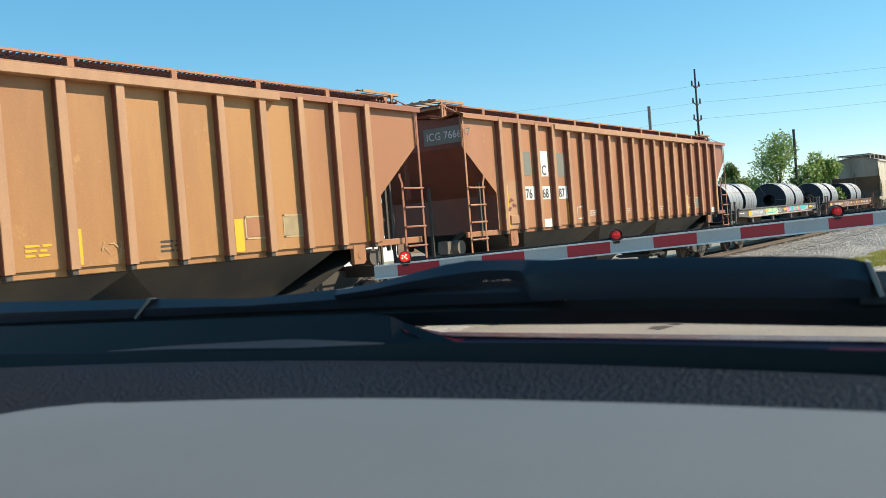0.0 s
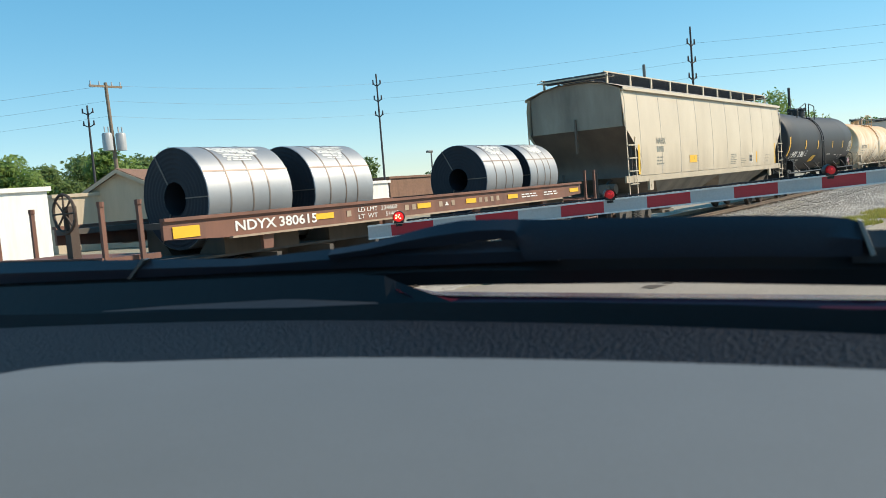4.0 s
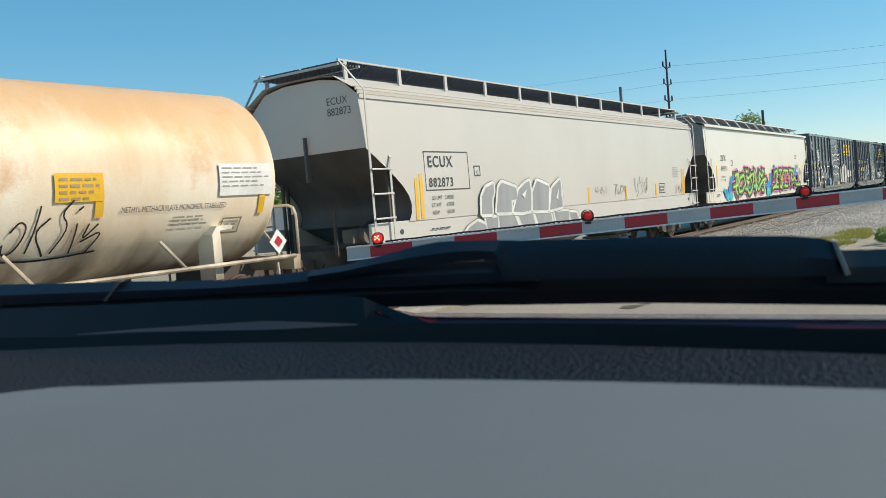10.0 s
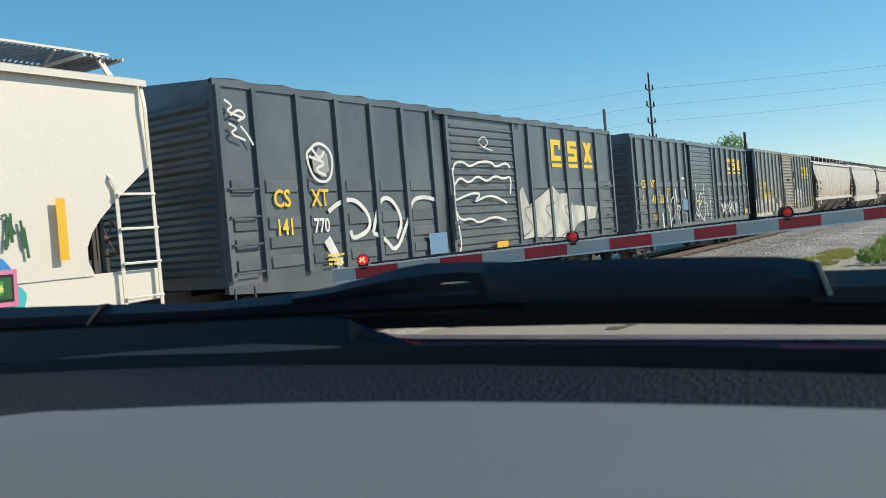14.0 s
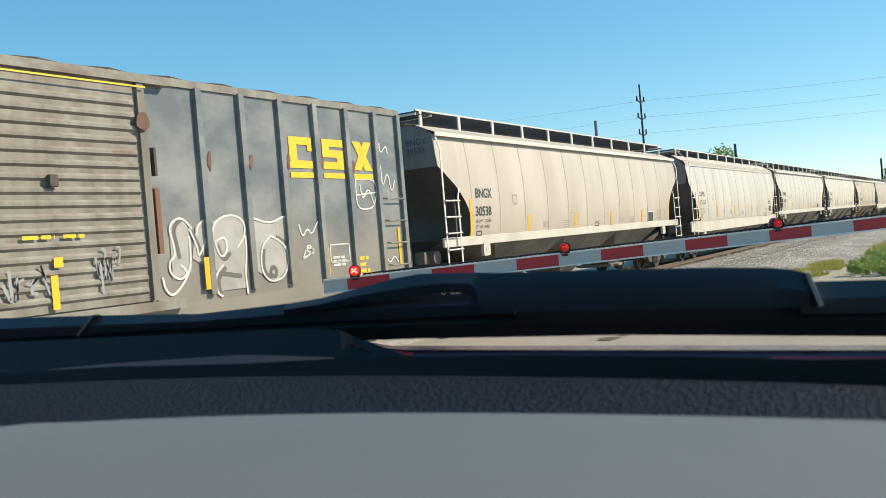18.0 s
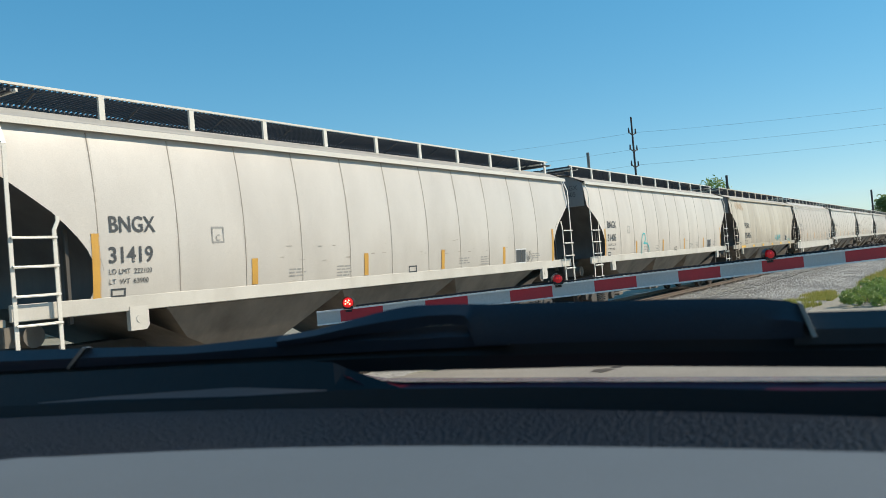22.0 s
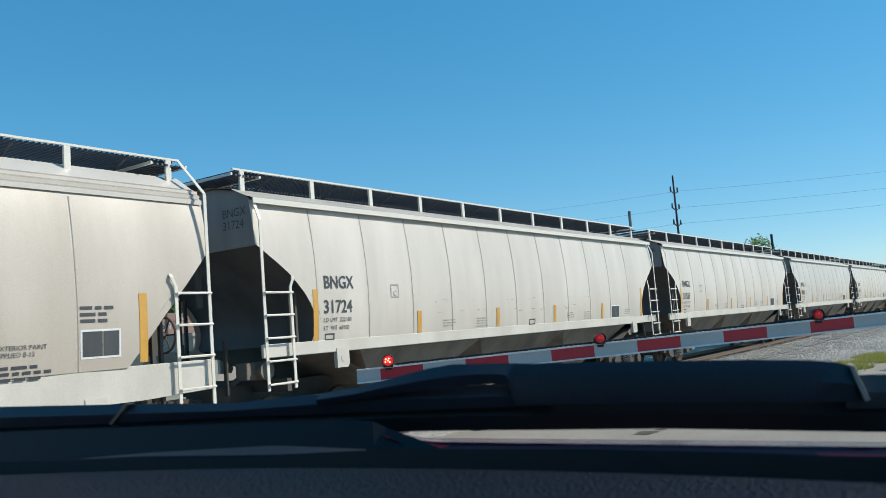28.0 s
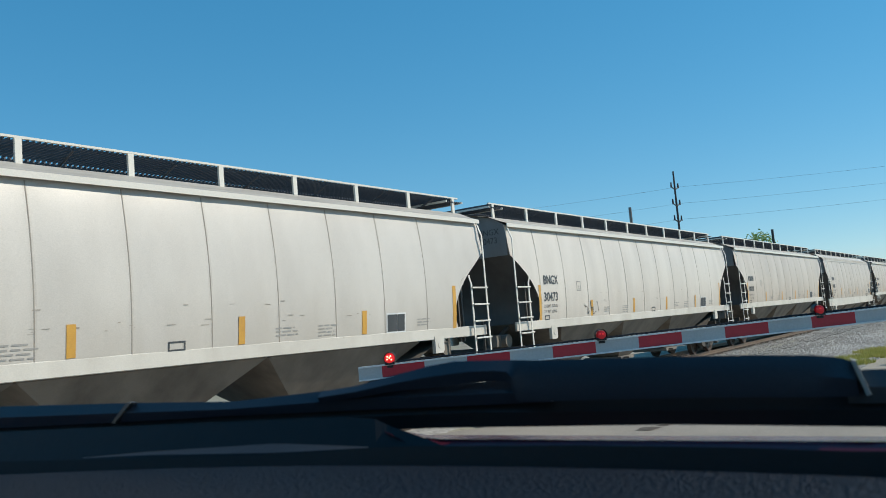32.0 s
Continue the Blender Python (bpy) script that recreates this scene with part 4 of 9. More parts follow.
def road():
    # the street runs beside the track and bends over it at the crossing
    bm = fresh()
    prism(bm, [(-60, -9), (26, -1.4), (60, -0.5), (60, -3.5), (200, -4), (200, -12), (-60, -16)], "z", -0.4, -0.37)
    o = part("road", bm, M_ASPHALT)
    tagged(o, "pale worn asphalt street", "road", kind="structure")
    bm = fresh()
    prism(bm, [(-9, -7), (14.5, 1.2), (16.5, 4.4), (16, 6.6), (11, 9.3), (11, 10.6), (-9.5, 10.6), (-14, 4)], "z", -0.13, -0.02)
    o = part("crossing_approach", bm, M_ASPHALT)
    tagged(o, "pale worn asphalt approach to the level crossing", "road", kind="structure")
    bm = fresh()
    box(bm, -9, 10, 10.68, 10.9, -0.12, -0.012)
    box(bm, -9, 10, 11.03, 12.37, -0.12, -0.012)
    box(bm, -9, 10, 12.5, 14.2, -0.12, -0.012)
    o = part("crossing_panel", bm, M_CONC)
    tagged(o, "worn concrete panels between the rails at the crossing", "crossing panel", kind="structure")
    bm = fresh()
    prism(bm, [(-9.5, 14.25), (10, 14.25), (6, 40), (-16, 40)], "z", -0.3, -0.05)
    o = part("road", bm, M_ASPHALT)
    tagged(o, "pale worn asphalt street beyond the crossing", "road", kind="structure")
    bm = fresh()
    rnd = random.Random(9)
    for cx, cy, r in ((12.6, 5.1, 0.22), (13.0, 5.0, 0.12)):
        vs = [bm.verts.new((cx + r * rnd.uniform(0.7, 1.3) * math.cos(a * 0.6), cy + 0.9 * r * rnd.uniform(0.6, 1.2) * math.sin(a * 0.6), -0.012)) for a in range(10)]
        bm.faces.new(vs)
    o = part("pothole", bm, M_TIE)
    tagged(o, "small dark broken patch in the asphalt", "pothole", kind="structure")


def grass(cx, cy, rx, ry, n, seed, hmax=0.22):
    rnd = random.Random(seed)
    verts, faces = [], []
    for _ in range(n):
        a, r = rnd.uniform(0, 6.283), math.sqrt(rnd.random())
        x, y = cx + rx * r * math.cos(a), cy + ry * r * math.sin(a)
        if noise.noise((x * 0.5, y * 0.9, 3.0)) < -0.12:
            continue
        z = -0.41 if y > 4.5 else -0.45
        h = rnd.uniform(0.4, 1.0) * hmax
        d = rnd.uniform(0, 6.283)
        w = 0.013
        b = len(verts)
        lean = rnd.uniform(0.1, 0.6) * h
        verts += [(x - w * math.cos(d), y - w * math.sin(d), z), (x + w * math.cos(d), y + w * math.sin(d), z), (x - lean * math.sin(d), y + lean * math.cos(d), z + h)]
        faces.append((b, b + 1, b + 2))
    me = bpy.data.meshes.new("grass")
    me.from_pydata(verts, [], faces)
    me.materials.append(M_GRASS)
    o = new("grass", me)
    tagged(o, "dry yellow-green grass beside the gravel", "grass", kind="stuff")


def bush(x, y, h, spread, seed):
    e = new("bush")
    tagged(e, "low green bush growing beside the gravel", "bush")
    e.location = (x, y, -0.45)
    rnd = random.Random(seed)
    clumps = [(spread * rnd.uniform(-1, 1), spread * rnd.uniform(-0.5, 0.5), h * rnd.uniform(0.25, 0.75), h * rnd.uniform(0.3, 0.45)) for _ in range(14)]
    bm = fresh()
    for cx, cy, cz, r in clumps:
        rod(bm, (cx * 0.4, cy * 0.4, 0), (cx, cy, cz), 0.012, 5, 0.005)
    part("stem", bm, M_BARK, e)
    cr = leaves(2600, clumps, 0.05, seed, M_LEAF)
    cr.parent = e


# ---- the crossing gate ----
GATE_AZ, GATE_D = 57.0, 8.1


def gate():
    e = new("crossing_gate")
    tagged(e, "lowered crossing gate arm with red and white stripes and red lamps", "crossing gate")
    a = radians(GATE_AZ)
    # local x runs along the arm away from its tip, local y across it
    e.matrix_world = Matrix.Translation((GATE_D * math.sin(a), GATE_D * math.cos(a), 0)) @ Matrix.Rotation(-a, 4, "Z")
    def zc(u):
        return 1.445 + 0.031 * u
    edge = -0.871
    cuts = [-1.095] + [edge + 0.406 * i for i in range(16)]
    slope = math.atan(0.031)
    for i, (u0, u1) in enumerate(zip(cuts, cuts[1:])):
        bm = fresh()
        hh = 0.056
        prism(bm, [(u0, zc(u0) - hh), (u1, zc(u1) - hh), (u1, zc(u1) + hh), (u0, zc(u0) + hh)], "y", -0.02, 0.02)
        part("stripe", bm, M_SIGNWHITE if i % 2 == 0 else M_SIGNRED, e)
    for dz in (-0.0605, 0.0605):
        bm = fresh()
        u0, u1 = cuts[0], cuts[-1]
        prism(bm, [(u0, zc(u0) + dz - 0.007), (u1, zc(u1) + dz - 0.007), (u1, zc(u1) + dz + 0.007), (u0, zc(u0) + dz + 0.007)], "y", -0.034, 0.034)
        part("edge_channel", bm, M_ALLOY, e, "pale aluminium edge of the arm")
    # lamp cable with its clips
    bm = fresh()
    pts = [(-0.72 + 0.15 * i, 0.0, zc(-0.72 + 0.15 * i) + 0.078 + (0.006 if i % 2 else 0)) for i in range(40)]
    pipe(bm, pts, 0.008, 5)
    for i in range(126):
        u = -0.7 + 0.047 * i
        box(bm, u - 0.008, u + 0.008, -0.01, 0.01, zc(u) + 0.068, zc(u) + 0.088)
    part("lamp_cable", bm, M_DARKGREY, e, "dark grey ribbed lamp cable along the arm")
    for k, u in enumerate((-0.79, 1.22, 3.27)):
        z = zc(u) + 0.118
        bm = fresh()
        g = 1.0 if k == 0 else 0.84
        z -= 0.118 * (1 - g) * 0.5
        lathe(bm, [(a, b * g) for a, b in ((-0.055, 0.0), (-0.055, 0.034), (-0.05, 0.045), (-0.03, 0.052), (0.03, 0.052), (0.05, 0.045), (0.055, 0.034), (0.055, 0.0))], "y", 20, (u, 0, z))
        lens = part("lamp", bm, M_REDLENS if k == 0 else M_DIMLENS, e, "round red gate lamp", smooth=True)
        bm = fresh()
        box(bm, u - 0.045, u + 0.045, -0.05, 0.05, zc(u) + 0.058, zc(u) + 0.085)
        box(bm, u - 0.03, u + 0.03, -0.03, 0.03, zc(u) + 0.03, zc(u) + 0.075)
        lathe(bm, [(-0.045, 0.053), (0.045, 0.053), (0.045, 0.057), (-0.045, 0.057)], "y", 20, (u, 0, z))
        part("lamp_base", bm, M_PLASTIC, lens, "black lamp bracket")
        bm = fresh()
        for dx, dz in ((-0.018, 0.018), (0.012, 0.022), (-0.022, -0.008), (0.018, -0.012), (0.0, 0.004)) if k == 0 else ((-0.012, 0.01), (0.012, 0.008)) if k == 1 else ((0.0, 0.012),):
            rod(bm, (u + dx, -0.062, z + dz), (u + dx, -0.054, z + dz), 0.008, 8)
        part("led", bm, M_LED if k == 0 else M_REDLENS, lens, "lit red light-emitting diodes" if k == 0 else "")
    # mast at the arm's foot
    um = 5.36
    bm = fresh()
    rod(bm, (um, 0.25, -0.3), (um, 0.25, 3.9), 0.07, 14)
    box(bm, um - 0.2, um + 0.2, 0.05, 0.5, -0.42, -0.1)
    part("mast", bm, M_STEEL, e, "galvanised signal mast")
    bm = fresh()
    box(bm, um - 0.25, um + 0.25, 0.0, 0.5, 1.1, 1.9)
    part("mechanism", bm, M_STEEL, e, "grey gate mechanism box", bevel=0.02)
    bm = fresh()
    rod(bm, (um - 0.5, 0.25, 3.2), (um + 0.5, 0.25, 3.2), 0.04, 10)
    arm = part("flasher_arm", bm, M_STEEL, e, "cross bar that carries the flashing lamps")
    for du in (-0.43, 0.43):
        bm = fresh()
        lathe(bm, [(0.12, 0.0), (0.12, 0.2), (0.135, 0.2), (0.14, 0.0)], "y", 28, (um + du, 0, 3.2))
        rod(bm, (um + du, 0.13, 3.2), (um + du, 0.24, 3.2), 0.1, 14)
        part("flasher_board", bm, M_PLASTIC, arm, "round black lamp backboard", smooth=True)
        bm = fresh()
        sheet(bm, lambda a, y: (um + du + 0.15 * math.cos(a), y, 3.2 + 0.15 * math.sin(a)), [radians(-20 + 20 * i) for i in range(12)], [-0.2, 0.12])
        sheet(bm, lambda a, y: (um + du + 0.145 * math.cos(a), y, 3.2 + 0.145 * math.sin(a)), [radians(-20 + 20 * i) for i in range(12)], [-0.2, 0.12])
        part("flasher_visor", bm, M_PLASTIC, arm, "black lamp visor", smooth=True)
        bm = fresh()
        lathe(bm, [(0.08, 0.0), (0.09, 0.09), (0.115, 0.145)], "y", 24, (um + du, 0, 3.2))
        part("flasher_lens", bm, M_DARKLENS, arm, "red flasher lens", smooth=True)


# ---- the vehicle that the camera looks out of: x right, y ahead, z up from the eye ----
def vehicle():
    e = new("vehicle")
    tagged(e, "maroon car interior with a grey dashboard and black wipers", "car")
    e.matrix_world = pose(0, 0, EYE, 0, 0, -80)

    def far_edge(x):
        return 0.842 - 0.19 * (x + 0.6) ** 2 - 0.03 * max(0, x + 0.6)

    def pad_edge(x):
        return 0.6095 - (0.35 if x < -0.27 else 0.2) * (x + 0.27) ** 2
    # grained front strip up to the glass
    bm = fresh()
    xs = [-1.5 + 0.05 * i for i in range(50)]

    def strip(x, v):
        y = (pad_edge(x) - 0.1) + v * (far_edge(x) - pad_edge(x) + 0.1)
        drop = 0.0 if v < 0.93 else -0.05 * (v - 0.93) / 0.07
        return (x, y, -0.14 + drop)
    sheet(bm, strip, xs, [0, 0.3, 0.6, 0.85, 0.93, 0.97, 1.0])
    part("dash_strip", bm, M_DASH, e, "dark grained dashboard strip below the glass", smooth=True)
    # pale pad with rounded corners
    bm = fresh()
    out = []
    xl, xr, yb = -0.712, 0.9, 0.05
    for i in range(8):
        a = math.pi - i / 7 * math.pi / 2
        cx, cy = xl + 0.1, pad_edge(xl + 0.1) - 0.06
        out.append((cx + 0.1 * math.cos(a), cy + 0.06 * math.sin(a)))
    out += [(x, pad_edge(x)) for x in [-0.56 + 0.06 * i for i in range(24)]]
    out += [(xr, pad_edge(xr) - 0.1), (xr, yb), (xl - 0.02, yb)]
    prism(bm, out, "z", -0.175, -0.136)
    part("dash_pad", bm, M_DASHPAD, e, "plain grey dashboard pad", bevel=0.004)
    bm = fresh()
    sheet(bm, lambda x, y: (x, y, -0.165 - 0.25 * max(0, 0.1 - y)), [-1.5, -0.7, 0.2, 0.95], [-0.3, 0.0, 0.1, 0.55])
    part("dash_base", bm, M_DASH, e)
    # black border of the glass and the cowl behind it
    bm = fresh()

    def rim(x):
        return far_edge(x) * float(np.interp(x / far_edge(x), (-1.38, -1.1, -0.74, -0.57, -0.3, -0.13, 0.02), (-0.163, -0.1625, -0.16, -0.152, -0.156, -0.162, -0.17)))
    sheet(bm, lambda x, v: (x, far_edge(x) + 0.004 + 0.02 * v, -0.20 + (rim(x) + 0.20) * v), xs, [0, 0.5, 0.8, 1.0])
    sheet(bm, lambda x, v: (x, far_edge(x) + 0.024 + 0.1 * v, rim(x) - 0.05 * v), xs, [0, 1.0])
    part("cowl", bm, M_BLACKCOWL, e, "matt black glass border and cowl", smooth=True)
    # black cowl panel behind the wiper, and a strip added for the pale streak on it
    bm = fresh()
    sheet(bm, lambda q, v: (q * (0.93 + 0.03 * v), 0.93 + 0.03 * v, (0.93 + 0.03 * v) * (-0.175 * (1 - v) + v * float(np.interp(q, (-1.6, -0.62, -0.575, -0.55, -0.5, -0.46), (-0.11, -0.107, -0.111, -0.122, -0.139, -0.155))))), [-1.6, -1.2, -0.9, -0.7, -0.64, -0.62, -0.59, -0.575, -0.56, -0.55, -0.53, -0.5, -0.48, -0.46], [0.0, 0.5, 1.0])
    part("cowl_panel", bm, M_BLACKCOWL, e, "black plastic cowl panel")
    bm = fresh()
    qs = (-1.112, -0.977, -0.735, -0.588)
    sheet(bm, lambda q, v: (q * (0.90 + 0.025 * v), 0.90 + 0.025 * v, (0.90 + 0.025 * v) * ((1 - v) * float(np.interp(q, qs, (-0.1553, -0.1525, -0.1531, -0.149))) + v * float(np.interp(q, qs, (-0.1545, -0.1475, -0.140, -0.1475))))), [-1.112 + 0.0262 * i for i in range(21)], [0.0, 0.5, 1.0])
    part("cowl_seal", bm, M_DARKGREY, e, "tapered dark grey strip added along the cowl", smooth=True)
    # rolled rear edge of the hood
    bm = fresh()

    def lip(q, v):
        y = 0.95 + 0.03 * v
        s = -0.141 - 0.0125 * (q + 0.45) / 0.45 + (0.16 * min(0.06, -0.50 - q) if q < -0.50 else 0.0)
        return (q * y, y, y * (s - 0.034 * max(0.02, min(1.0, (q + 0.56) / 0.1)) * (1 - v) ** 1.6))
    sheet(bm, lip, [-0.56 + 0.04 * i for i in range(23)], [0.0, 0.2, 0.4, 0.55, 0.7, 0.8, 0.9, 1.0])
    part("hood_lip", bm, M_HOOD, e, "rolled rear edge of the maroon hood", smooth=True)
    # hood
    bm = fresh()

    def hood(q, y):
        s = -0.1335 - 0.0125 * (q + 0.45) / 0.45
        if q < -0.50:
            s += 0.16 * min(0.12, -0.50 - q) * min(1, (y - 0.98) / 0.5)
        return (max(-1.44, min(0.4, q * y)), y, s * y - 0.02 * (y - 1.45) ** 2 - 0.003)
    sheet(bm, hood, [-1.5, -1.2, -0.9, -0.75] + [-0.62 + 0.04 * i for i in range(26)], [0.98, 1.05, 1.15, 1.3, 1.45, 1.6, 1.75, 1.9])
    part("hood", bm, M_HOOD, e, "glossy maroon hood", smooth=True)
    # body sides and wheels under the cabin
    for x in (-1.5, 0.36):
        bm = fresh()
        prism(bm, [(-2.2, -0.45), (1.1, -0.42), (1.9, -0.55), (2.0, -1.2), (1.85, -1.45), (-2.3, -1.45), (-2.35, -0.9)], "x", x, x + 0.06)
        part("body_side", bm, M_HOOD, e, "maroon body side")
        for y in (1.35, -1.45):
            bm = fresh()
            lathe(bm, [(x - 0.08, 0.05), (x - 0.08, 0.3), (x - 0.06, 0.345), (x + 0.1, 0.345), (x + 0.12, 0.3), (x + 0.12, 0.05)], "x", 28, (0, y, -1.445))
            part("wheel", bm, M_PLASTIC, e, "black tyre", smooth=True)
    bm = fresh()
    box(bm, -1.42, 0.34, -2.1, 1.5, -1.42, -1.36)
    part("floor_pan", bm, M_CABIN, e)
    return e, far_edge


def wipers(e, far_edge):
    def band(name, pts, width, mat, label, parent=e, depth=0.012):
        """A tapering bar along (x, y, top, bottom) stations."""
        bm = fresh()
        rows = []
        for x, y, zt, zb in pts:
            rows.append([bm.verts.new(c) for c in ((x, y, zb), (x, y - 0.004, (zt + zb) / 2), (x, y + 0.006, zt), (x, y + depth + 0.006, zt - 0.002), (x, y + depth, zb))])
        for a, b in zip(rows, rows[1:]):
            for i in range(5):
                bm.faces.new((a[i], b[i], b[(i + 1) % 5], a[(i + 1) % 5]))
        bm.faces.new(rows[0])
        bm.faces.new(rows[-1][::-1])
        return part(name, bm, mat, parent, label, smooth=True)
    Y = 1.0
    w = band("wiper_arm", [(-0.66, Y, -0.072, -0.086), (-0.60, Y, -0.066, -0.082), (-0.545, Y, -0.056, -0.076), (-0.49, Y, -0.046, -0.074), (-0.455, Y, -0.0425, -0.0725), (-0.43, Y, -0.0432, -0.0692), (-0.40, Y, -0.0443, -0.0692), (-0.38, Y, -0.0452, -0.0725), (-0.37, Y, -0.046, -0.097), (-0.35, Y, -0.0475, -0.0975), (-0.2, Y, -0.053, -0.1), (-0.1, Y, -0.057, -0.103), (-0.03, Y, -0.0615, -0.106), (-0.004, Y, -0.0655, -0.1065), (0.011, Y, -0.071, -0.107)], 0.02, M_WIPER, "broad black wiper arm cover")
    band("wiper_spine", [(-1.75, Y + 0.01, -0.068, -0.105), (-1.36, Y + 0.01, -0.067, -0.104), (-1.0, Y + 0.01, -0.0745, -0.102), (-0.82, Y + 0.01, -0.080, -0.1), (-0.7, Y + 0.01, -0.074, -0.1), (-0.6, Y + 0.01, -0.068, -0.1), (-0.52, Y + 0.01, -0.069, -0.1), (-0.45, Y + 0.01, -0.0712, -0.1), (-0.40, Y + 0.01, -0.0715, -0.1), (-0.33, Y + 0.01, -0.074, -0.1)], 0.02, M_WIPER, "black spine of the wiper", w)
    bm = fresh()
    prism(bm, [(0.007, -0.067), (0.012, -0.069), (0.0235, -0.105), (0.0185, -0.106)], "y", Y - 0.008, Y + 0.012)
    part("wiper_cap", bm, M_PRINT, w, "worn pale end edge of the arm")
    band("wiper_blade", [(-1.7, Y + 0.02, -0.105, -0.14), (-1.36, Y + 0.02, -0.1, -0.135), (-0.82, Y + 0.02, -0.095, -0.132), (-0.6, Y + 0.02, -0.09, -0.1285), (-0.45, Y + 0.02, -0.09, -0.1285), (-0.35, Y + 0.02, -0.094, -0.1305), (-0.2, Y + 0.02, -0.098, -0.1325), (0.2, Y + 0.02, -0.108, -0.1485), (0.5, Y + 0.02, -0.12, -0.16)], 0.02, M_PLASTIC, "long black wiper blade")
    bm = fresh()
    pipe(bm, [(-1.36 + 0.012 * i, Y - 0.01, -0.1145 + (0.004 if i % 2 else -0.004)) for i in range(16)], 0.0025, 5)
    part("wiper_spring", bm, M_WIPER, w, "coiled wiper spring")
    bm = fresh()
    prism(bm, [(-1.018, -0.072), (-1.010, -0.073), (-1.046, -0.104), (-1.053, -0.103)], "y", Y + 0.004, Y + 0.018)
    part("wiper_joint", bm, M_STEEL, w, "pale joint line on the blade")
    band("wiper_link", [(0.0, Y + 0.01, -0.08, -0.115), (0.2, Y + 0.01, -0.085, -0.12), (0.5, Y + 0.01, -0.1, -0.13)], 0.02, M_LINK, "dark grey wiper link")


def cabin(e):
    """Roof, pillars and rear of the cabin, behind and above the camera: unseen, added to shade the dash."""
    bm = fresh()
    sheet(bm, lambda x, y: (x, y, 0.42 - 0.06 * (x + 0.55) ** 2 - 0.05 * max(0, y) ** 2), [-1.35, -0.9, -0.55, -0.2, 0.3], [-1.6, -0.8, 0.0, 0.25])
    part("roof_lining", bm, M_CABIN, e)
    bm = fresh()
    box(bm, 0.33, 0.36, -1.6, 0.7, -0.9, -0.12)
    box(bm, -1.45, -1.42, -1.6, 0.7, -0.9, -0.12)
    part("door_panel", bm, M_CABIN, e)
    bm = fresh()
    box(bm, -1.4, 0.3, -1.62, -1.58, -0.9, 0.35)
    part("rear_wall", bm, M_CABIN, e)
    bm = fresh()
    box(bm, -0.3, 0.25, -0.55, -0.42, -0.7, 0.2)
    part("seat_back", bm, M_CABIN, e, "dark seat back", bevel=0.03)


# ---- poles, wires, trees, buildings beyond the track ----
def put(az, dist, z=-0.4):
    a = radians(az)
    return Vector((dist * math.sin(a), dist * math.cos(a), z))


def top_of(el, dist):
    return EYE + dist * math.tan(radians(el))


def line_pole(az, dist, el, facing, levels, arm=0.45, r=0.14, mat=None):
    """A slim pole with staggered side insulators; gives its wire points."""
    e = new("line_pole")
    tagged(e, "slim dark utility pole with staggered insulators", "utility pole", "poles of the overhead line")
    e.location = put(az, dist)
    H = top_of(el, dist) + 0.4
    bm = fresh()
    rod(bm, (0, 0, 0), (0, 0, H), r, 12, r * 0.55)
    part("pole", bm, mat or M_DARKPOLE, e)
    d = Vector((math.sin(radians(facing)), math.cos(radians(facing)), 0))
    pts = []
    for i, lv in enumerate(levels):
        z = H - lv
        s = 1 if i % 2 else -1
        for s in (1, -1):
            bm = fresh()
            rod(bm, d * 0.05 * s + Vector((0, 0, z - 0.12)), d * arm * s + Vector((0, 0, z + 0.06)), 0.045)
            rod(bm, d * arm * s + Vector((0, 0, z + 0.0)), d * arm * s + Vector((0, 0, z + 0.38)), 0.075, 8, 0.05)
            br = part("insulator", bm, M_DARKPOLE, e, "dark post insulator")
        pts.append(e.location + d * arm + Vector((0, 0, z + 0.1)))
    return pts


def wire(a, b, sag, r=0.008):
    bm = fresh()
    pts = []
    for i in range(17):
        u = i / 16
        p = a.lerp(b, u)
        p.z -= sag * 4 * u * (1 - u)
        pts.append(p)
    pipe(bm, pts, r, 4)
    o = part("overhead_wire", bm, M_WIRE)
    tagged(o, "thin overhead wire between the poles", "wire", "overhead wires")


def plain_pole(az, dist, el, r, mat, label):
    bm = fresh()
    rod(bm, (0, 0, 0), (0, 0, top_of(el, dist) + 0.4), r, 12, r * 0.9)
    o = part("post", bm, mat)
    o.location = put(az, dist)
    tagged(o, label, "post")


def service_pole(az, dist, el):
    e = new("service_pole")
    tagged(e, "weathered wooden utility pole with crossarm and grey transformers", "utility pole")
    e.location = put(az, dist)
    H = top_of(el, dist) + 0.4
    bm = fresh()
    rod(bm, (0.35, 0, 0), (0, 0, H), 0.17, 12, 0.12)
    part("pole", bm, M_WOODPOLE, e)
    bm = fresh()
    box(bm, -1.3, 1.3, -0.06, 0.06, H - 0.35, H - 0.2)
    part("crossarm", bm, M_WOODPOLE, e)
    for x in (-1.2, -0.5, 0.5, 1.2):
        bm = fresh()
        rod(bm, (x, 0, H - 0.2), (x, 0, H + 0.08), 0.06, 8, 0.04)
        part("insulator", bm, M_INSUL, e)
    for x in (-0.55, 0.55):
        bm = fresh()
        lathe(bm, [(H - 4.9, 0.0), (H - 4.9, 0.36), (H - 3.75, 0.36), (H - 3.65, 0.30), (H - 3.6, 0.0)], "z", 18, (x, -0.35, 0))
        rod(bm, (x - 0.15, -0.35, H - 3.6), (x - 0.15, -0.35, H - 3.2), 0.05)
        rod(bm, (x + 0.15, -0.35, H - 3.6), (x + 0.15, -0.35, H - 3.2), 0.05)
        part("transformer", bm, M_INSUL, e, "grey pole transformer can", smooth=True)
    return e.location + Vector((0, 0, H))


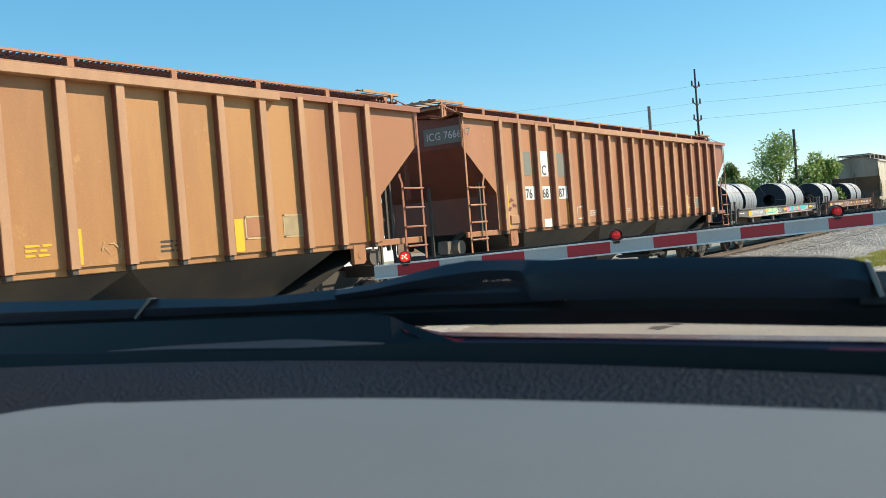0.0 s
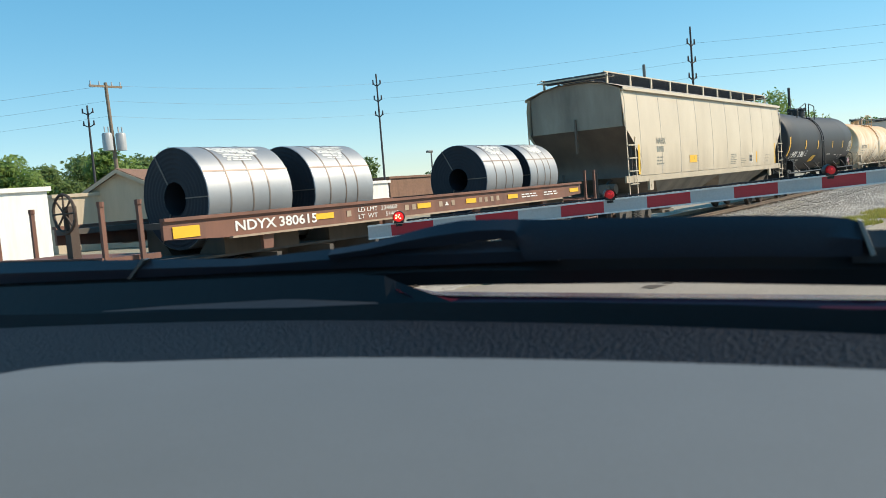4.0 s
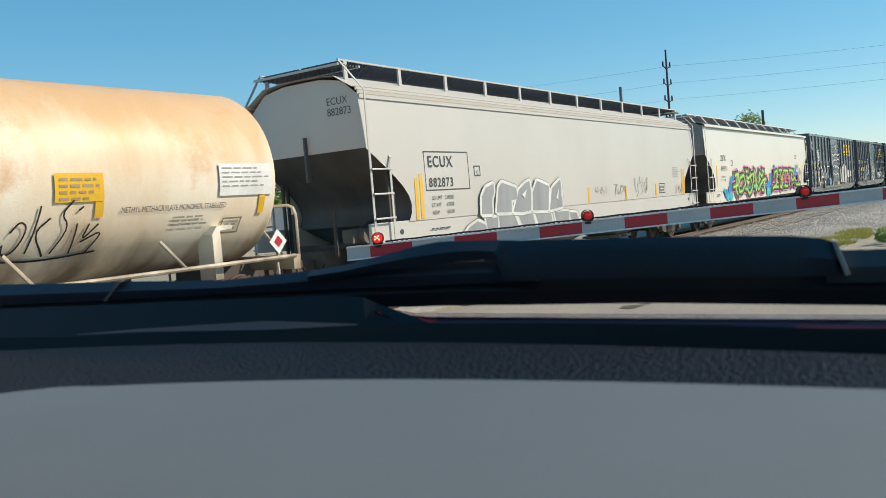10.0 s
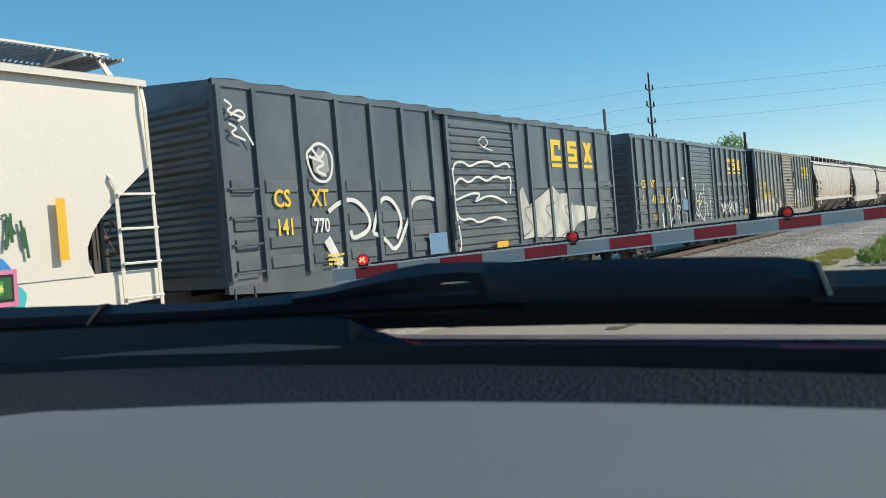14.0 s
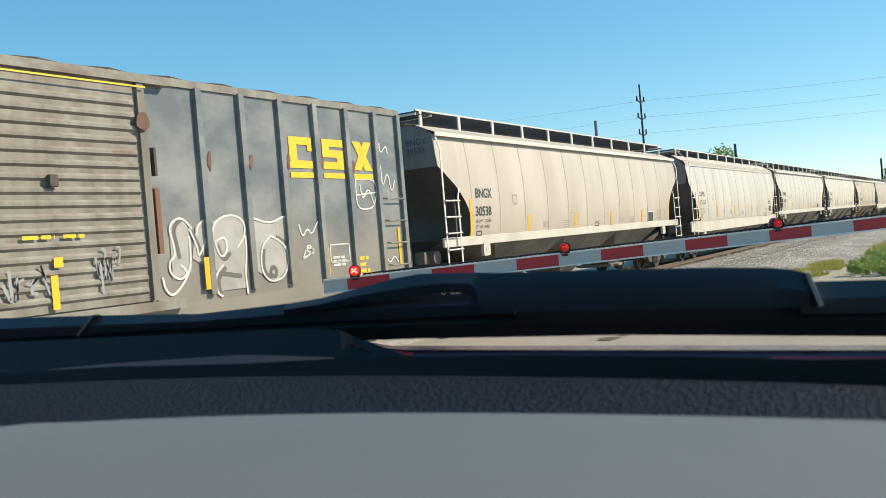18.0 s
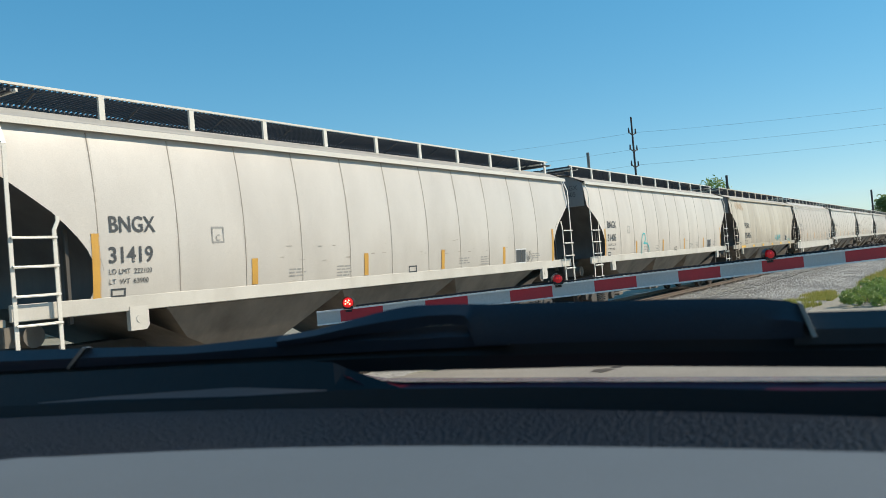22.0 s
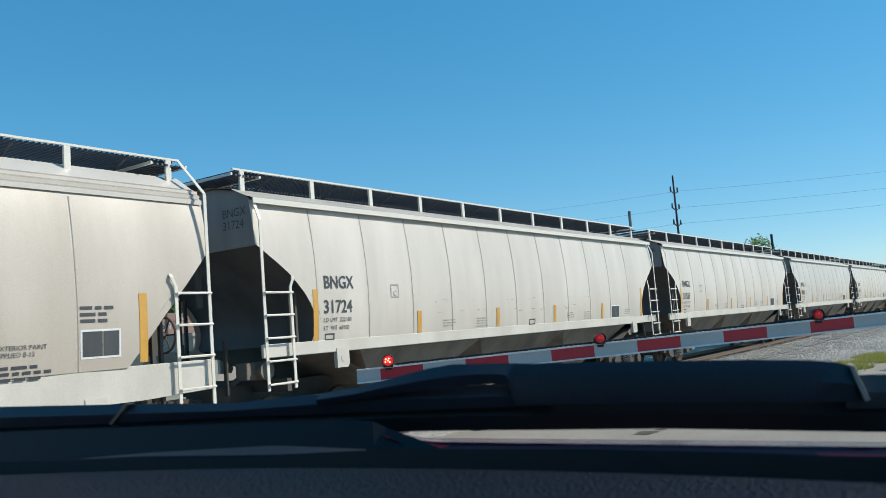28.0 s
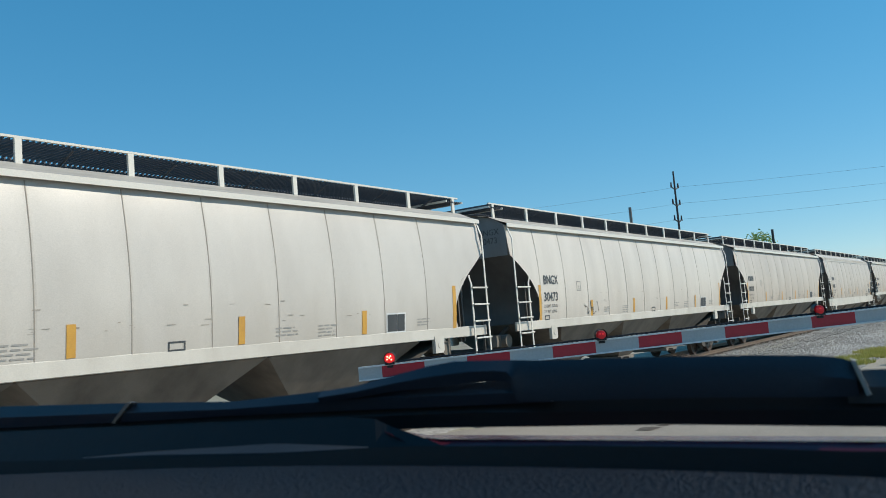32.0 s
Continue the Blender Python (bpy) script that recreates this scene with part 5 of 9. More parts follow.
def leaves(n, clumps, leaf, seed, mat, name="crown"):
    """Many small leaf blades in uneven clumps; clumps are (x, y, z, radius)."""
    rnd = random.Random(seed)
    verts, faces = [], []
    tot = sum(c[3] ** 2 for c in clumps)
    for cx, cy, cz, R in clumps:
        for _ in range(int(n * R * R / tot)):
            d = Vector((rnd.gauss(0, 1), rnd.gauss(0, 1), rnd.gauss(0, 1))).normalized()
            rr = R * (0.35 + 0.65 * rnd.random() ** 0.5) * (1 + 0.3 * noise.noise(d * 2.3 + Vector((cx, cy, cz))))
            p = Vector((cx, cy, cz)) + d * rr
            u = Vector((rnd.gauss(0, 1), rnd.gauss(0, 1), rnd.gauss(0, 1))).normalized()
            v = u.orthogonal().normalized()
            s = leaf * rnd.uniform(0.6, 1.3)
            b = len(verts)
            verts += [p - u * s, p + v * s * 0.45, p + u * s, p - v * s * 0.45]
            faces.append((b, b + 1, b + 2, b + 3))
    me = bpy.data.meshes.new(name)
    me.from_pydata([tuple(v) for v in verts], [], faces)
    me.materials.append(mat)
    return new(name, me)


def tree(az, dist, el, spread, seed, mat, label, n=5000, leaf=0.17, base_el=None, lean=0.0):
    e = new("tree")
    tagged(e, label, "tree", "trees beyond the track")
    e.location = put(az, dist)
    H = top_of(el, dist) + 0.4
    rnd = random.Random(seed)
    bm = fresh()
    rod(bm, (0, 0, 0), (lean, 0, H * 0.5), 0.03 * H, 9, 0.018 * H)
    clumps = []
    for i in range(13):
        a = rnd.uniform(0, 6.283)
        k = rnd.random()
        z = H * (0.36 + 0.5 * k)
        r = spread * (0.95 - 0.6 * k) * rnd.uniform(0.35, 1.0)
        c = (lean + r * math.cos(a), r * math.sin(a), z)
        rod(bm, (lean * 0.8, 0, H * (0.25 + 0.25 * k)), c, 0.010 * H, 6, 0.003 * H)
        clumps.append((*c, spread * rnd.uniform(0.26, 0.42)))
    clumps.append((lean, 0, H * 0.9, spread * 0.26))
    part("trunk", bm, M_BARK, e)
    cr = leaves(n, clumps, leaf, seed, mat)
    cr.parent = e
    return e


def spruce(az, dist, el, spread, seed):
    e = new("spruce_tree")
    tagged(e, "dark green spruce tree", "tree", "trees beyond the track")
    e.location = put(az, dist)
    H = top_of(el, dist) + 0.4
    bm = fresh()
    rod(bm, (0, 0, 0), (0, 0, H), 0.2, 8, 0.02)
    part("trunk", bm, M_BARK, e)
    rnd = random.Random(seed)
    verts, faces = [], []
    for k in range(28):
        f = 1 - k / 28
        z = H * (0.12 + 0.87 * k / 28)
        R = spread * min(1.0, 2.1 * f) ** 0.9 + 0.08
        for j in range(8):
            a = j * 0.785 + k * 1.3 + rnd.uniform(-0.35, 0.35)
            d = Vector((math.cos(a), math.sin(a), 0.0))
            t = Vector((-math.sin(a), math.cos(a), 0))
            RR = R * rnd.uniform(0.5, 1.15)
            n = 5 + int(RR * 7)
            for q in range(n):
                u = (q + 1) / n
                # limbs droop, then turn up at the tip
                p = Vector((0, 0, z)) + d * RR * u + Vector((0, 0, RR * (-0.42 * u + 0.40 * u ** 3)))
                w = 0.27 * (1.1 - 0.6 * u) * min(1.0, 0.35 + 2.2 * f) + 0.02
                for side in (-1, 1):
                    b = len(verts)
                    g = t * side * w * rnd.uniform(0.7, 1.2) + d * 0.16
                    drop = Vector((0, 0, rnd.uniform(-0.22, -0.03)))
                    verts += [p - d * 0.09, p + d * 0.15, p + g + drop, p + drop * 1.3]
                    faces += [(b, b + 1, b + 2), (b, b + 1, b + 3)]
    me = bpy.data.meshes.new("crown")
    me.from_pydata([tuple(v) for v in verts], [], faces)
    me.materials.append(M_NEEDLE)
    c = new("crown", me)
    c.parent = e


def building(az0, az1, dist, el_top, mat, label, deep=8.0, name="building", roof=None, base=-0.4):
    """A plain low block whose front runs between two bearings."""
    mid = radians((az0 + az1) / 2)
    y = dist * math.cos(mid)
    p = Vector((y * math.tan(radians(az0)), y, -0.4))
    w = y * math.tan(radians(az1)) - p.x
    e = new(name)
    tagged(e, label, "building")
    e.matrix_world = Matrix.Translation(p)
    H = top_of(el_top, dist) - base
    bm = fresh()
    box(bm, 0, w, 0, deep, 0, H)
    part("wall", bm, mat, e)
    bm = fresh()
    box(bm, -0.15, w + 0.15, -0.15, deep + 0.15, H, H + 0.22)
    part("parapet", bm, roof or mat, e)
    return e, w, H


def gabled_house():
    dist = 62
    p = put(30.6, dist)
    w = 8.4
    e = new("house")
    tagged(e, "tan gabled house with a brown shingle roof", "house")
    e.matrix_world = Matrix.Translation(p) @ Matrix.Rotation(radians(-62), 4, "Z")
    eave, peak = top_of(0.7, dist) + 0.4, top_of(2.7, dist) + 0.4
    deep = 12.0
    bm = fresh()
    prism(bm, [(0, 0), (w, 0), (w, eave), (w * 0.47, peak - 0.1), (0, eave)], "y", 0, deep)
    part("wall", bm, M_STUCCO, e, "tan rendered gable wall")
    for a, b in (((-0.4, eave - 0.15), (w * 0.47, peak)), ((w * 0.47, peak), (w + 0.4, eave - 0.15))):
        bm = fresh()
        prism(bm, [a, b, (b[0], b[1] + 0.16), (a[0], a[1] + 0.16)], "y", -0.35, deep + 0.35)
        part("roof", bm, M_SHINGLE, e, "brown shingle roof slope")
        bm = fresh()
        prism(bm, [(a[0], a[1] - 0.16), (b[0], b[1] - 0.16), (b[0], b[1] + 0.1), (a[0], a[1] + 0.1)], "y", -0.42, -0.36)
        part("verge_board", bm, M_STUCCO, e, "pale verge board")
    for x, y, h in ((w * 0.80, 3.0, 1.5), (w * 0.72, 6.5, 1.6), (w * 0.88, 8.0, 1.1)):
        bm = fresh()
        z = eave + (peak - eave) * (w - x) / (w * 0.53)
        rod(bm, (x, y, z - 0.3), (x, y, z + 0.45), 0.16, 10)
        rod(bm, (x, y, z + 0.45), (x, y, z + 0.62), 0.26, 10)
        part("roof_vent", bm, M_INSUL, e, "round metal roof vent")


def traffic_signal():
    """A mast arm that reaches over the far street with two signal heads."""
    e = new("traffic_signal")
    tagged(e, "two black traffic signals hanging from a curved mast arm", "traffic signal")
    dist, az = 100, 58.9
    e.matrix_world = Matrix.Translation(put(az, dist)) @ Matrix.Rotation(-radians(az), 4, "Z")
    z = top_of(1.5, dist) + 0.4
    bm = fresh()
    rod(bm, (-8.0, 0, 0), (-8.0, 0, z - 0.5), 0.13, 10)
    pipe(bm, [(-8.0, 0, z - 0.5), (-7.4, 0, z - 0.05), (-5.0, 0, z + 0.05), (-1.4, 0, z), (0.0, 0, z - 0.08), (1.3, 0, z - 0.3)], 0.06)
    part("mast", bm, M_STEEL, e)
    for x, dz in ((-1.38, 0.07), (1.24, -0.02)):
        bm = fresh()
        box(bm, x - 0.19, x + 0.19, -0.3, -0.07, z - 0.98 + dz, z + 0.12 + dz)
        head = part("signal_head", bm, M_SIGNALBOX, e, bevel=0.03)
        for k in range(3):
            bm = fresh()
            h = z - 0.08 + dz - 0.35 * k
            rod(bm, (x, -0.29, h), (x, -0.33, h), 0.13, 14)
            part("lens", bm, M_REDLENS if k == 0 else M_LETTERY if k == 1 else M_SIGNALBOX, head, "lit red lens" if k == 0 else "")
            bm = fresh()
            sheet(bm, lambda a, y: (x + 0.15 * math.cos(a), y, h + 0.15 * math.sin(a)), [radians(22.5 * i) for i in range(9)], [-0.48, -0.29])
            part("visor", bm, M_SIGNALBOX, head)


def crossarm_pole(az, dist, el, arm):
    e = new("crossarm_pole")
    tagged(e, "distant wooden utility pole with a crossarm", "utility pole")
    e.matrix_world = Matrix.Translation(put(az, dist)) @ Matrix.Rotation(-radians(az), 4, "Z")
    z = top_of(el, dist) + 0.4
    bm = fresh()
    rod(bm, (0, 0, 0), (0, 0, z), 0.1, 8, 0.07)
    part("pole", bm, M_DARKPOLE, e)
    bm = fresh()
    box(bm, -arm, arm, -0.18, -0.1, z - 0.28, z - 0.19)
    part("crossarm", bm, M_DARKPOLE, e)
    for k in (-0.9, -0.45, 0.45, 0.9):
        bm = fresh()
        rod(bm, (k * arm, -0.14, z - 0.18), (k * arm, -0.14, z + 0.02), 0.05, 6)
        part("insulator", bm, M_STEEL, e)


def street_lamp(az, dist, el):
    e = new("street_lamp")
    tagged(e, "slim grey street lamp", "street lamp")
    e.location = put(az, dist)
    z = top_of(el, dist) + 0.4
    bm = fresh()
    rod(bm, (0, 0, 0), (0, 0, z), 0.08, 8, 0.05)
    part("pole", bm, M_STEEL, e)
    bm = fresh()
    box(bm, -0.5, 0.1, -0.12, 0.12, z, z + 0.16)
    part("lamp_head", bm, M_STEEL, e, bevel=0.03)


# ---- the wagons ----
def brown_hopper(x0, x1, mat, r0, r1):
    c, L = (x0 + x1) / 2, x1 - x0
    e = wagon("covered_hopper", "rust-brown ribbed covered hopper wagon with faded paint", "hopper wagon", c)
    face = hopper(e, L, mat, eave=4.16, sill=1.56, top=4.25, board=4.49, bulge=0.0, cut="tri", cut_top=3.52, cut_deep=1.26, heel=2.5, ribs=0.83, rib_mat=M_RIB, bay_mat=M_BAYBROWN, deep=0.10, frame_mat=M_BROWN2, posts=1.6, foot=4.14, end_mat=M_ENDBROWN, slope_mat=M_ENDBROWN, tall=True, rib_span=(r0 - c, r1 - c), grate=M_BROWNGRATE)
    return e, face


def smooth_hopper(x0, x1, mat, label, **kw):
    c, L = (x0 + x1) / 2, x1 - x0
    e = wagon("covered_hopper", label, "hopper wagon", c)
    face = hopper(e, L, mat, **kw)
    return e, face, L / 2


head_at = {}


def tank(x0, x1, mat, label, R=1.47, zc=2.60, lad=0.0, dome=0.9, dark=True, rise=0.0, long=0.0):
    c, L = (x0 + x1) / 2, x1 - x0
    e = wagon("tank_wagon", label, "tank wagon", c)
    m3 = M_PLASTIC if dark else mat
    H = L / 2
    rim = H + 0.44
    prof = [(-rim - 0.09 - 0.34 * (1 - (i / 10) ** 2), 0.955 * R * i / 10) for i in range(11)] + [(-rim - 0.045, 0.987 * R), (-rim, R)]
    prof = prof + [(-H + L * i / 8, R) for i in range(1, 8)] + [(-p, r) for p, r in prof[::-1]]
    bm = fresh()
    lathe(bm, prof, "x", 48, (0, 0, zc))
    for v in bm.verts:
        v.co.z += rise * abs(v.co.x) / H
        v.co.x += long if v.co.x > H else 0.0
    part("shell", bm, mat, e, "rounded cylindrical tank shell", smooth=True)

    def face(x, z):
        return -math.sqrt(max(0.05, (R + 0.012) ** 2 - (z - zc - rise * abs(x) / H) ** 2))
    for s in (-1, 1):
        bm = fresh()
        a, b = sorted((s * (H - 0.3), s * (H + 0.95)))
        box(bm, a, b, -0.35, 0.35, 0.75, 1.15)
        part("stub_sill", bm, M_PLASTIC if dark else M_UNDER, e)
        for sy in (-1, 1):
            bm = fresh()
            y0, y1 = sorted((sy * 1.0, sy * 1.36))
            prism(bm, [(s * (H - 0.89), 0.95), (s * (H - 0.73), 0.95), (s * (H - 0.73), 1.71), (s * (H - 0.48), 1.73), (s * (H - 0.48), 1.79), (s * (H - 0.78), 1.79), (s * (H - 0.89), 1.66)], "y", y0, y1)
            part("saddle", bm, M_PLASTIC if dark else mat, e)
        bm = fresh()
        a, b = sorted((s * (H + 0.75), s * (H + 0.9)))
        box(bm, a, b, -1.45, 1.45, 0.95, 1.2)
        part("end_beam", bm, M_PLASTIC if dark else mat, e)
    for sy in (-1, 1):
        bm = fresh()
        pipe(bm, [(-H - 0.8, sy * 1.45, 1.18), (H + 0.8, sy * 1.45, 1.18)], 0.035, 8)
        for x in steps_on(-H + 1.5, H - 1.5, 2.6):
            rod(bm, (x, sy * 1.45, 1.18), (x - 0.25, sy * 1.2, 1.62), 0.03, 6)
        part("side_pipe", bm, M_PLASTIC if dark else mat, e, "long handrail pipe along the tank")
        for s in (-1, 1):
            bm = fresh()
            pipe(bm, [(s * (H + 0.92), sy * 0.15, 2.05), (s * (H + 0.92), sy * 1.25, 2.05), (s * (H + 0.92), sy * 1.36, 2.0), (s * (H + 0.92), sy * 1.42, 1.88), (s * (H + 0.92), sy * 1.42, 1.05)], 0.025, 6)
            rod(bm, (s * (H + 0.92), sy * 0.2, 2.03), (s * (H + 0.9), sy * 1.1, 1.15), 0.02, 6)
            part("end_handrail", bm, M_PLASTIC if dark else mat, e)
            bm = fresh()
            for z in (0.45, 0.8):
                pipe(bm, [(s * (H + 0.4), sy * 1.42, 1.1), (s * (H + 0.4), sy * 1.42, z), (s * (H + 0.85), sy * 1.42, z), (s * (H + 0.85), sy * 1.42, 1.1)], 0.022, 6)
            part("step", bm, M_PLASTIC if dark else mat, e)
    bm = fresh()
    xw = -H - 1.0
    pipe(bm, [(xw, -0.7 + 0.26 * math.cos(6.2832 * i / 20), 1.62 + 0.26 * math.sin(6.2832 * i / 20)) for i in range(21)], 0.02)
    for k in range(4):
        a = k * math.pi / 4
        rod(bm, (xw, -0.7 + 0.26 * math.cos(a), 1.62 + 0.26 * math.sin(a)), (xw, -0.7 - 0.26 * math.cos(a), 1.62 - 0.26 * math.sin(a)), 0.013, 6)
    rod(bm, (xw, -0.7, 1.62), (xw + 0.15, -0.7, 1.62), 0.05, 10)
    part("brake_wheel", bm, M_WHEEL, e, "upright hand brake wheel")
    bm = fresh()
    box(bm, xw + 0.1, xw + 0.25, -0.8, -0.6, 1.15, 1.9)
    part("brake_post", bm, m3, e, "post of the hand brake")
    bm = fresh()
    box(bm, -H - 0.62, -H - 0.3, -1.4, -1.2, 1.16, 1.36)
    for dx in (-0.7, -0.25, -0.12):
        rod(bm, (-H + dx, -1.42, 1.25), (-H + dx, -1.2, 1.25), 0.075, 10)
    rod(bm, (-H - 0.75, -1.3, 1.24), (-H + 0.05, -1.3, 1.24), 0.04, 8)
    part("brake_valve", bm, m3, e, "brake control valve above the sill", bevel=0.012)

    def head(y, z):
        r2 = min(1.0, (y * y + (z - zc - rise) ** 2) / (0.955 * R) ** 2)
        return -rim - 0.09 - 0.34 * (1 - r2)
    head_at[label] = head
    # dome platform amidships
    m2 = M_PLASTIC if dark else mat
    bm = fresh()
    lathe(bm, [(zc + R - 0.1, 0.42), (zc + R + 0.32, 0.42), (zc + R + 0.34, 0.52), (zc + R + 0.4, 0.52), (zc + R + 0.46, 0.3), (zc + R + 0.48, 0.0)], "z", 24, (dome, 0, 0))
    for a in range(8):
        rod(bm, (dome + 0.47 * math.cos(a * 0.785), 0.47 * math.sin(a * 0.785), zc + R + 0.3), (dome + 0.47 * math.cos(a * 0.785), 0.47 * math.sin(a * 0.785), zc + R + 0.48), 0.035, 6)
    part("manway", bm, M_RUSTDOOR if not dark else mat, e, "bolted manway dome", smooth=True)
    for dx, y, h, r in ((-0.75, -0.1, 0.28, 0.17), (-1.2, 0.1, 0.2, 0.12), (0.75, -0.2, 0.3, 0.1)):
        bm = fresh()
        rod(bm, (dome + dx, y, zc + R - 0.05), (dome + dx, y, zc + R + h - 0.04), r, 14)
        rod(bm, (dome + dx, y, zc + R + h - 0.04), (dome + dx, y, zc + R + h), r * 1.25, 14)
        part("valve", bm, m2, e, "small top valve")
    bm = fresh()
    zt = zc + R
    box(bm, lad - 1.0, lad + 1.2, -0.85, -0.5, zt - 0.17, zt - 0.12)
    box(bm, lad - 1.0, lad + 1.2, 0.5, 0.85, zt - 0.17, zt - 0.12)
    for s in (-1, 1):
        box(bm, lad + s * 0.98 - 0.03, lad + s * 0.98 + 0.03, -0.85, 0.85, zt - 0.2, zt - 0.12)
    part("platform", bm, M_STEEL if dark else m2, e, "narrow platform beside the dome")
    for sy in (-1,):
        for s in (-1, 1):
            bm = fresh()
            a, b = (lad - 0.36, lad - 2.5) if s < 0 else (lad + 0.32, lad + 1.65)
            pipe(bm, [(a, sy * 0.85, zt - 0.25), (a, sy * 0.85, zt + 0.56), (a + s * 0.1, sy * 0.85, zt + 0.61), (b - s * 0.1, sy * 0.85, zt + (0.2 if s < 0 else 0.52)), (b, sy * 0.85, zt + (0.12 if s < 0 else 0.45)), (b, sy * 0.85, zt - 0.25)], 0.024, 7)
            part("railing", bm, m2, e, "bent pipe railing round the dome")
    # bent ladders down the sides
    for sy in (-1, 1):
        bm = fresh()
        angs = [math.radians(a) for a in range(30, 171, 10)]
        course = [(sy * (R + 0.07) * math.sin(a), zc + (R + 0.07) * math.cos(a)) for a in angs if a < math.radians(100)] + [(sy * 1.54, 1.1), (sy * 1.54, 0.75)]
        for x in (lad - 0.22, lad + 0.22):
            pipe(bm, [(x, y, z) for y, z in course], 0.026, 6)
        for y, z in course[1:]:
            rod(bm, (lad - 0.22, y, z), (lad + 0.22, y, z), 0.018, 6)
        part("ladder", bm, m2, e, "ladder bent round the tank")
    for s in (-1, 1):
        coupler(e, s * (H + 0.9))
    trucks(e, H - 0.7)
    return e, face, H


def boxcar(x0, x1, mat, door_mat, label, lsp=0.915, rsp=0.905, d0=-1.33, d1=1.9, left=-1.72, right=2.47, z1=4.42, off=0.0, end_mat=None, rail_mat=None, bands=((1.35, 0.2), (1.68, 0.2), (2.0, 0.22), (2.62, 0.22))):
    c, L = (x0 + x1) / 2, x1 - x0
    e = wagon("boxcar", label, "boxcar", c)
    H, z0, W = L / 2, 1.12, 1.55
    d0, d1, left, right = d0 - off, d1 - off, left - off, right - off

    def face(x, z):
        return -W
    lp = [left - lsp * i for i in range(9) if left - lsp * i > -H + 0.3] + [-H + 0.08]
    rp = [right + rsp * i for i in range(9) if right + rsp * i < H - 0.3] + [H - 0.08]
    lp.sort()
    for sy in (-1, 1):
        for a, b in ((-H, d0), (d1, H)):
            bm = fresh()
            y0, y1 = sorted((sy * W, sy * (W - 0.05)))
            box(bm, a, b, y0, y1, z0, z1)
            part("side_panel", bm, mat, e)
        bm = fresh()
        y0, y1 = sorted((sy * (W - 0.02), sy * (W - 0.07)))
        box(bm, d0 - 0.02, d1 + 0.02, y0, y1, z0, z1)
        part("side_panel", bm, mat, e)
        # posts
        first = None
        for x in lp + rp:
            if first is None:
                bm = fresh()
                y0, y1 = sorted((sy * (W + 0.07), sy * (W - 0.01)))
                box(bm, -0.055, 0.055, y0, y1, z0 + 0.1, z1 - 0.08)
                first = part("post", bm, mat, e)
                first.location = (x, 0, 0)
            else:
                again(first, Matrix.Translation((x, 0, 0)))
        # stiffening bands between the posts
        first = None
        for a0, b0 in ((-H, d0), (d1, H)):
            ps = lp if a0 < 0 else rp
            for a, b in zip(ps, ps[1:]):
                for z, h in bands:
                    bm = fresh()
                    y0, y1 = sorted((sy * (W + 0.03), sy * W))
                    box(bm, a + 0.13, b - 0.13, y0, y1, z, z + h)
                    part("stiffener", bm, mat, e, bevel=0.022)
        # sliding door
        y0, y1 = sorted((sy * (W + 0.05), sy * (W + 0.005)))
        bm = fresh()
        box(bm, d0 + 0.05, d1 - 0.05, y0, y1, z0 + 0.12, z1 - 0.12)
        door = part("door", bm, door_mat, e, "corrugated sliding door")
        bm = fresh()
        for i in range(16):
            z = z0 + 0.22 + i * 0.178
            prism(bm, [(sy * (W + 0.05), z), (sy * (W + 0.085), z + 0.035), (sy * (W + 0.085), z + 0.075), (sy * (W + 0.05), z + 0.11)], "x", d0 + 0.2, d1 - 0.2)
        part("corrugation", bm, door_mat, door)
        for x in (d0 + 0.08, d1 - 0.08):
            bm = fresh()
            y2, y3 = sorted((sy * (W + 0.10), sy * (W + 0.04)))
            box(bm, x - 0.06, x + 0.06, y2, y3, z0 + 0.12, z1 - 0.12)
            part("door_edge", bm, door_mat, door)
        bm = fresh()
        y2, y3 = sorted((sy * (W + 0.16), sy * (W + 0.09)))
        box(bm, d0 + 0.0, d0 + 0.35, y2, y3, 1.85, 1.93)
        rod(bm, (d0 + 0.05, sy * (W + 0.14), 1.5), (d0 + 0.05, sy * (W + 0.14), 2.5), 0.03)
        part("latch", bm, door_mat, door, "door latch bar")
        bm = fresh()
        y2, y3 = sorted((sy * (W + 0.12), sy * (W - 0.02)))
        box(bm, -H, H, sorted((sy * (W + 0.03), sy * (W - 0.02)))[0], sorted((sy * (W + 0.03), sy * (W - 0.02)))[1], z1 - 0.1, z1 + 0.02)
        box(bm, d0 - 0.4, d1 + 0.4, y2, y3, z1 - 0.13, z1 - 0.06)
        box(bm, d0 - 2.8, d1 + 0.4, y2, y3, z0 - 0.04, z0 + 0.1)
        part("door_rail", bm, rail_mat or mat, e, "top plate and door rails")
        bm = fresh()
        y2, y3 = sorted((sy * W, sy * (W - 0.1)))
        prism(bm, [(-H, z0 + 0.02), (H, z0 + 0.02), (H, z0 - 0.1), (H * 0.7, z0 - 0.28), (-H * 0.7, z0 - 0.28), (-H, z0 - 0.1)], "y", y2, y3)
        part("side_sill", bm, mat, e)
    # roof of raised panels
    bm = fresh()
    prism(bm, [(-W, z1), (0, z1 + 0.14), (W, z1), (W, z1 - 0.05), (-W, z1 - 0.05)], "x", -H, H)
    part("roof", bm, mat, e)
    first = None
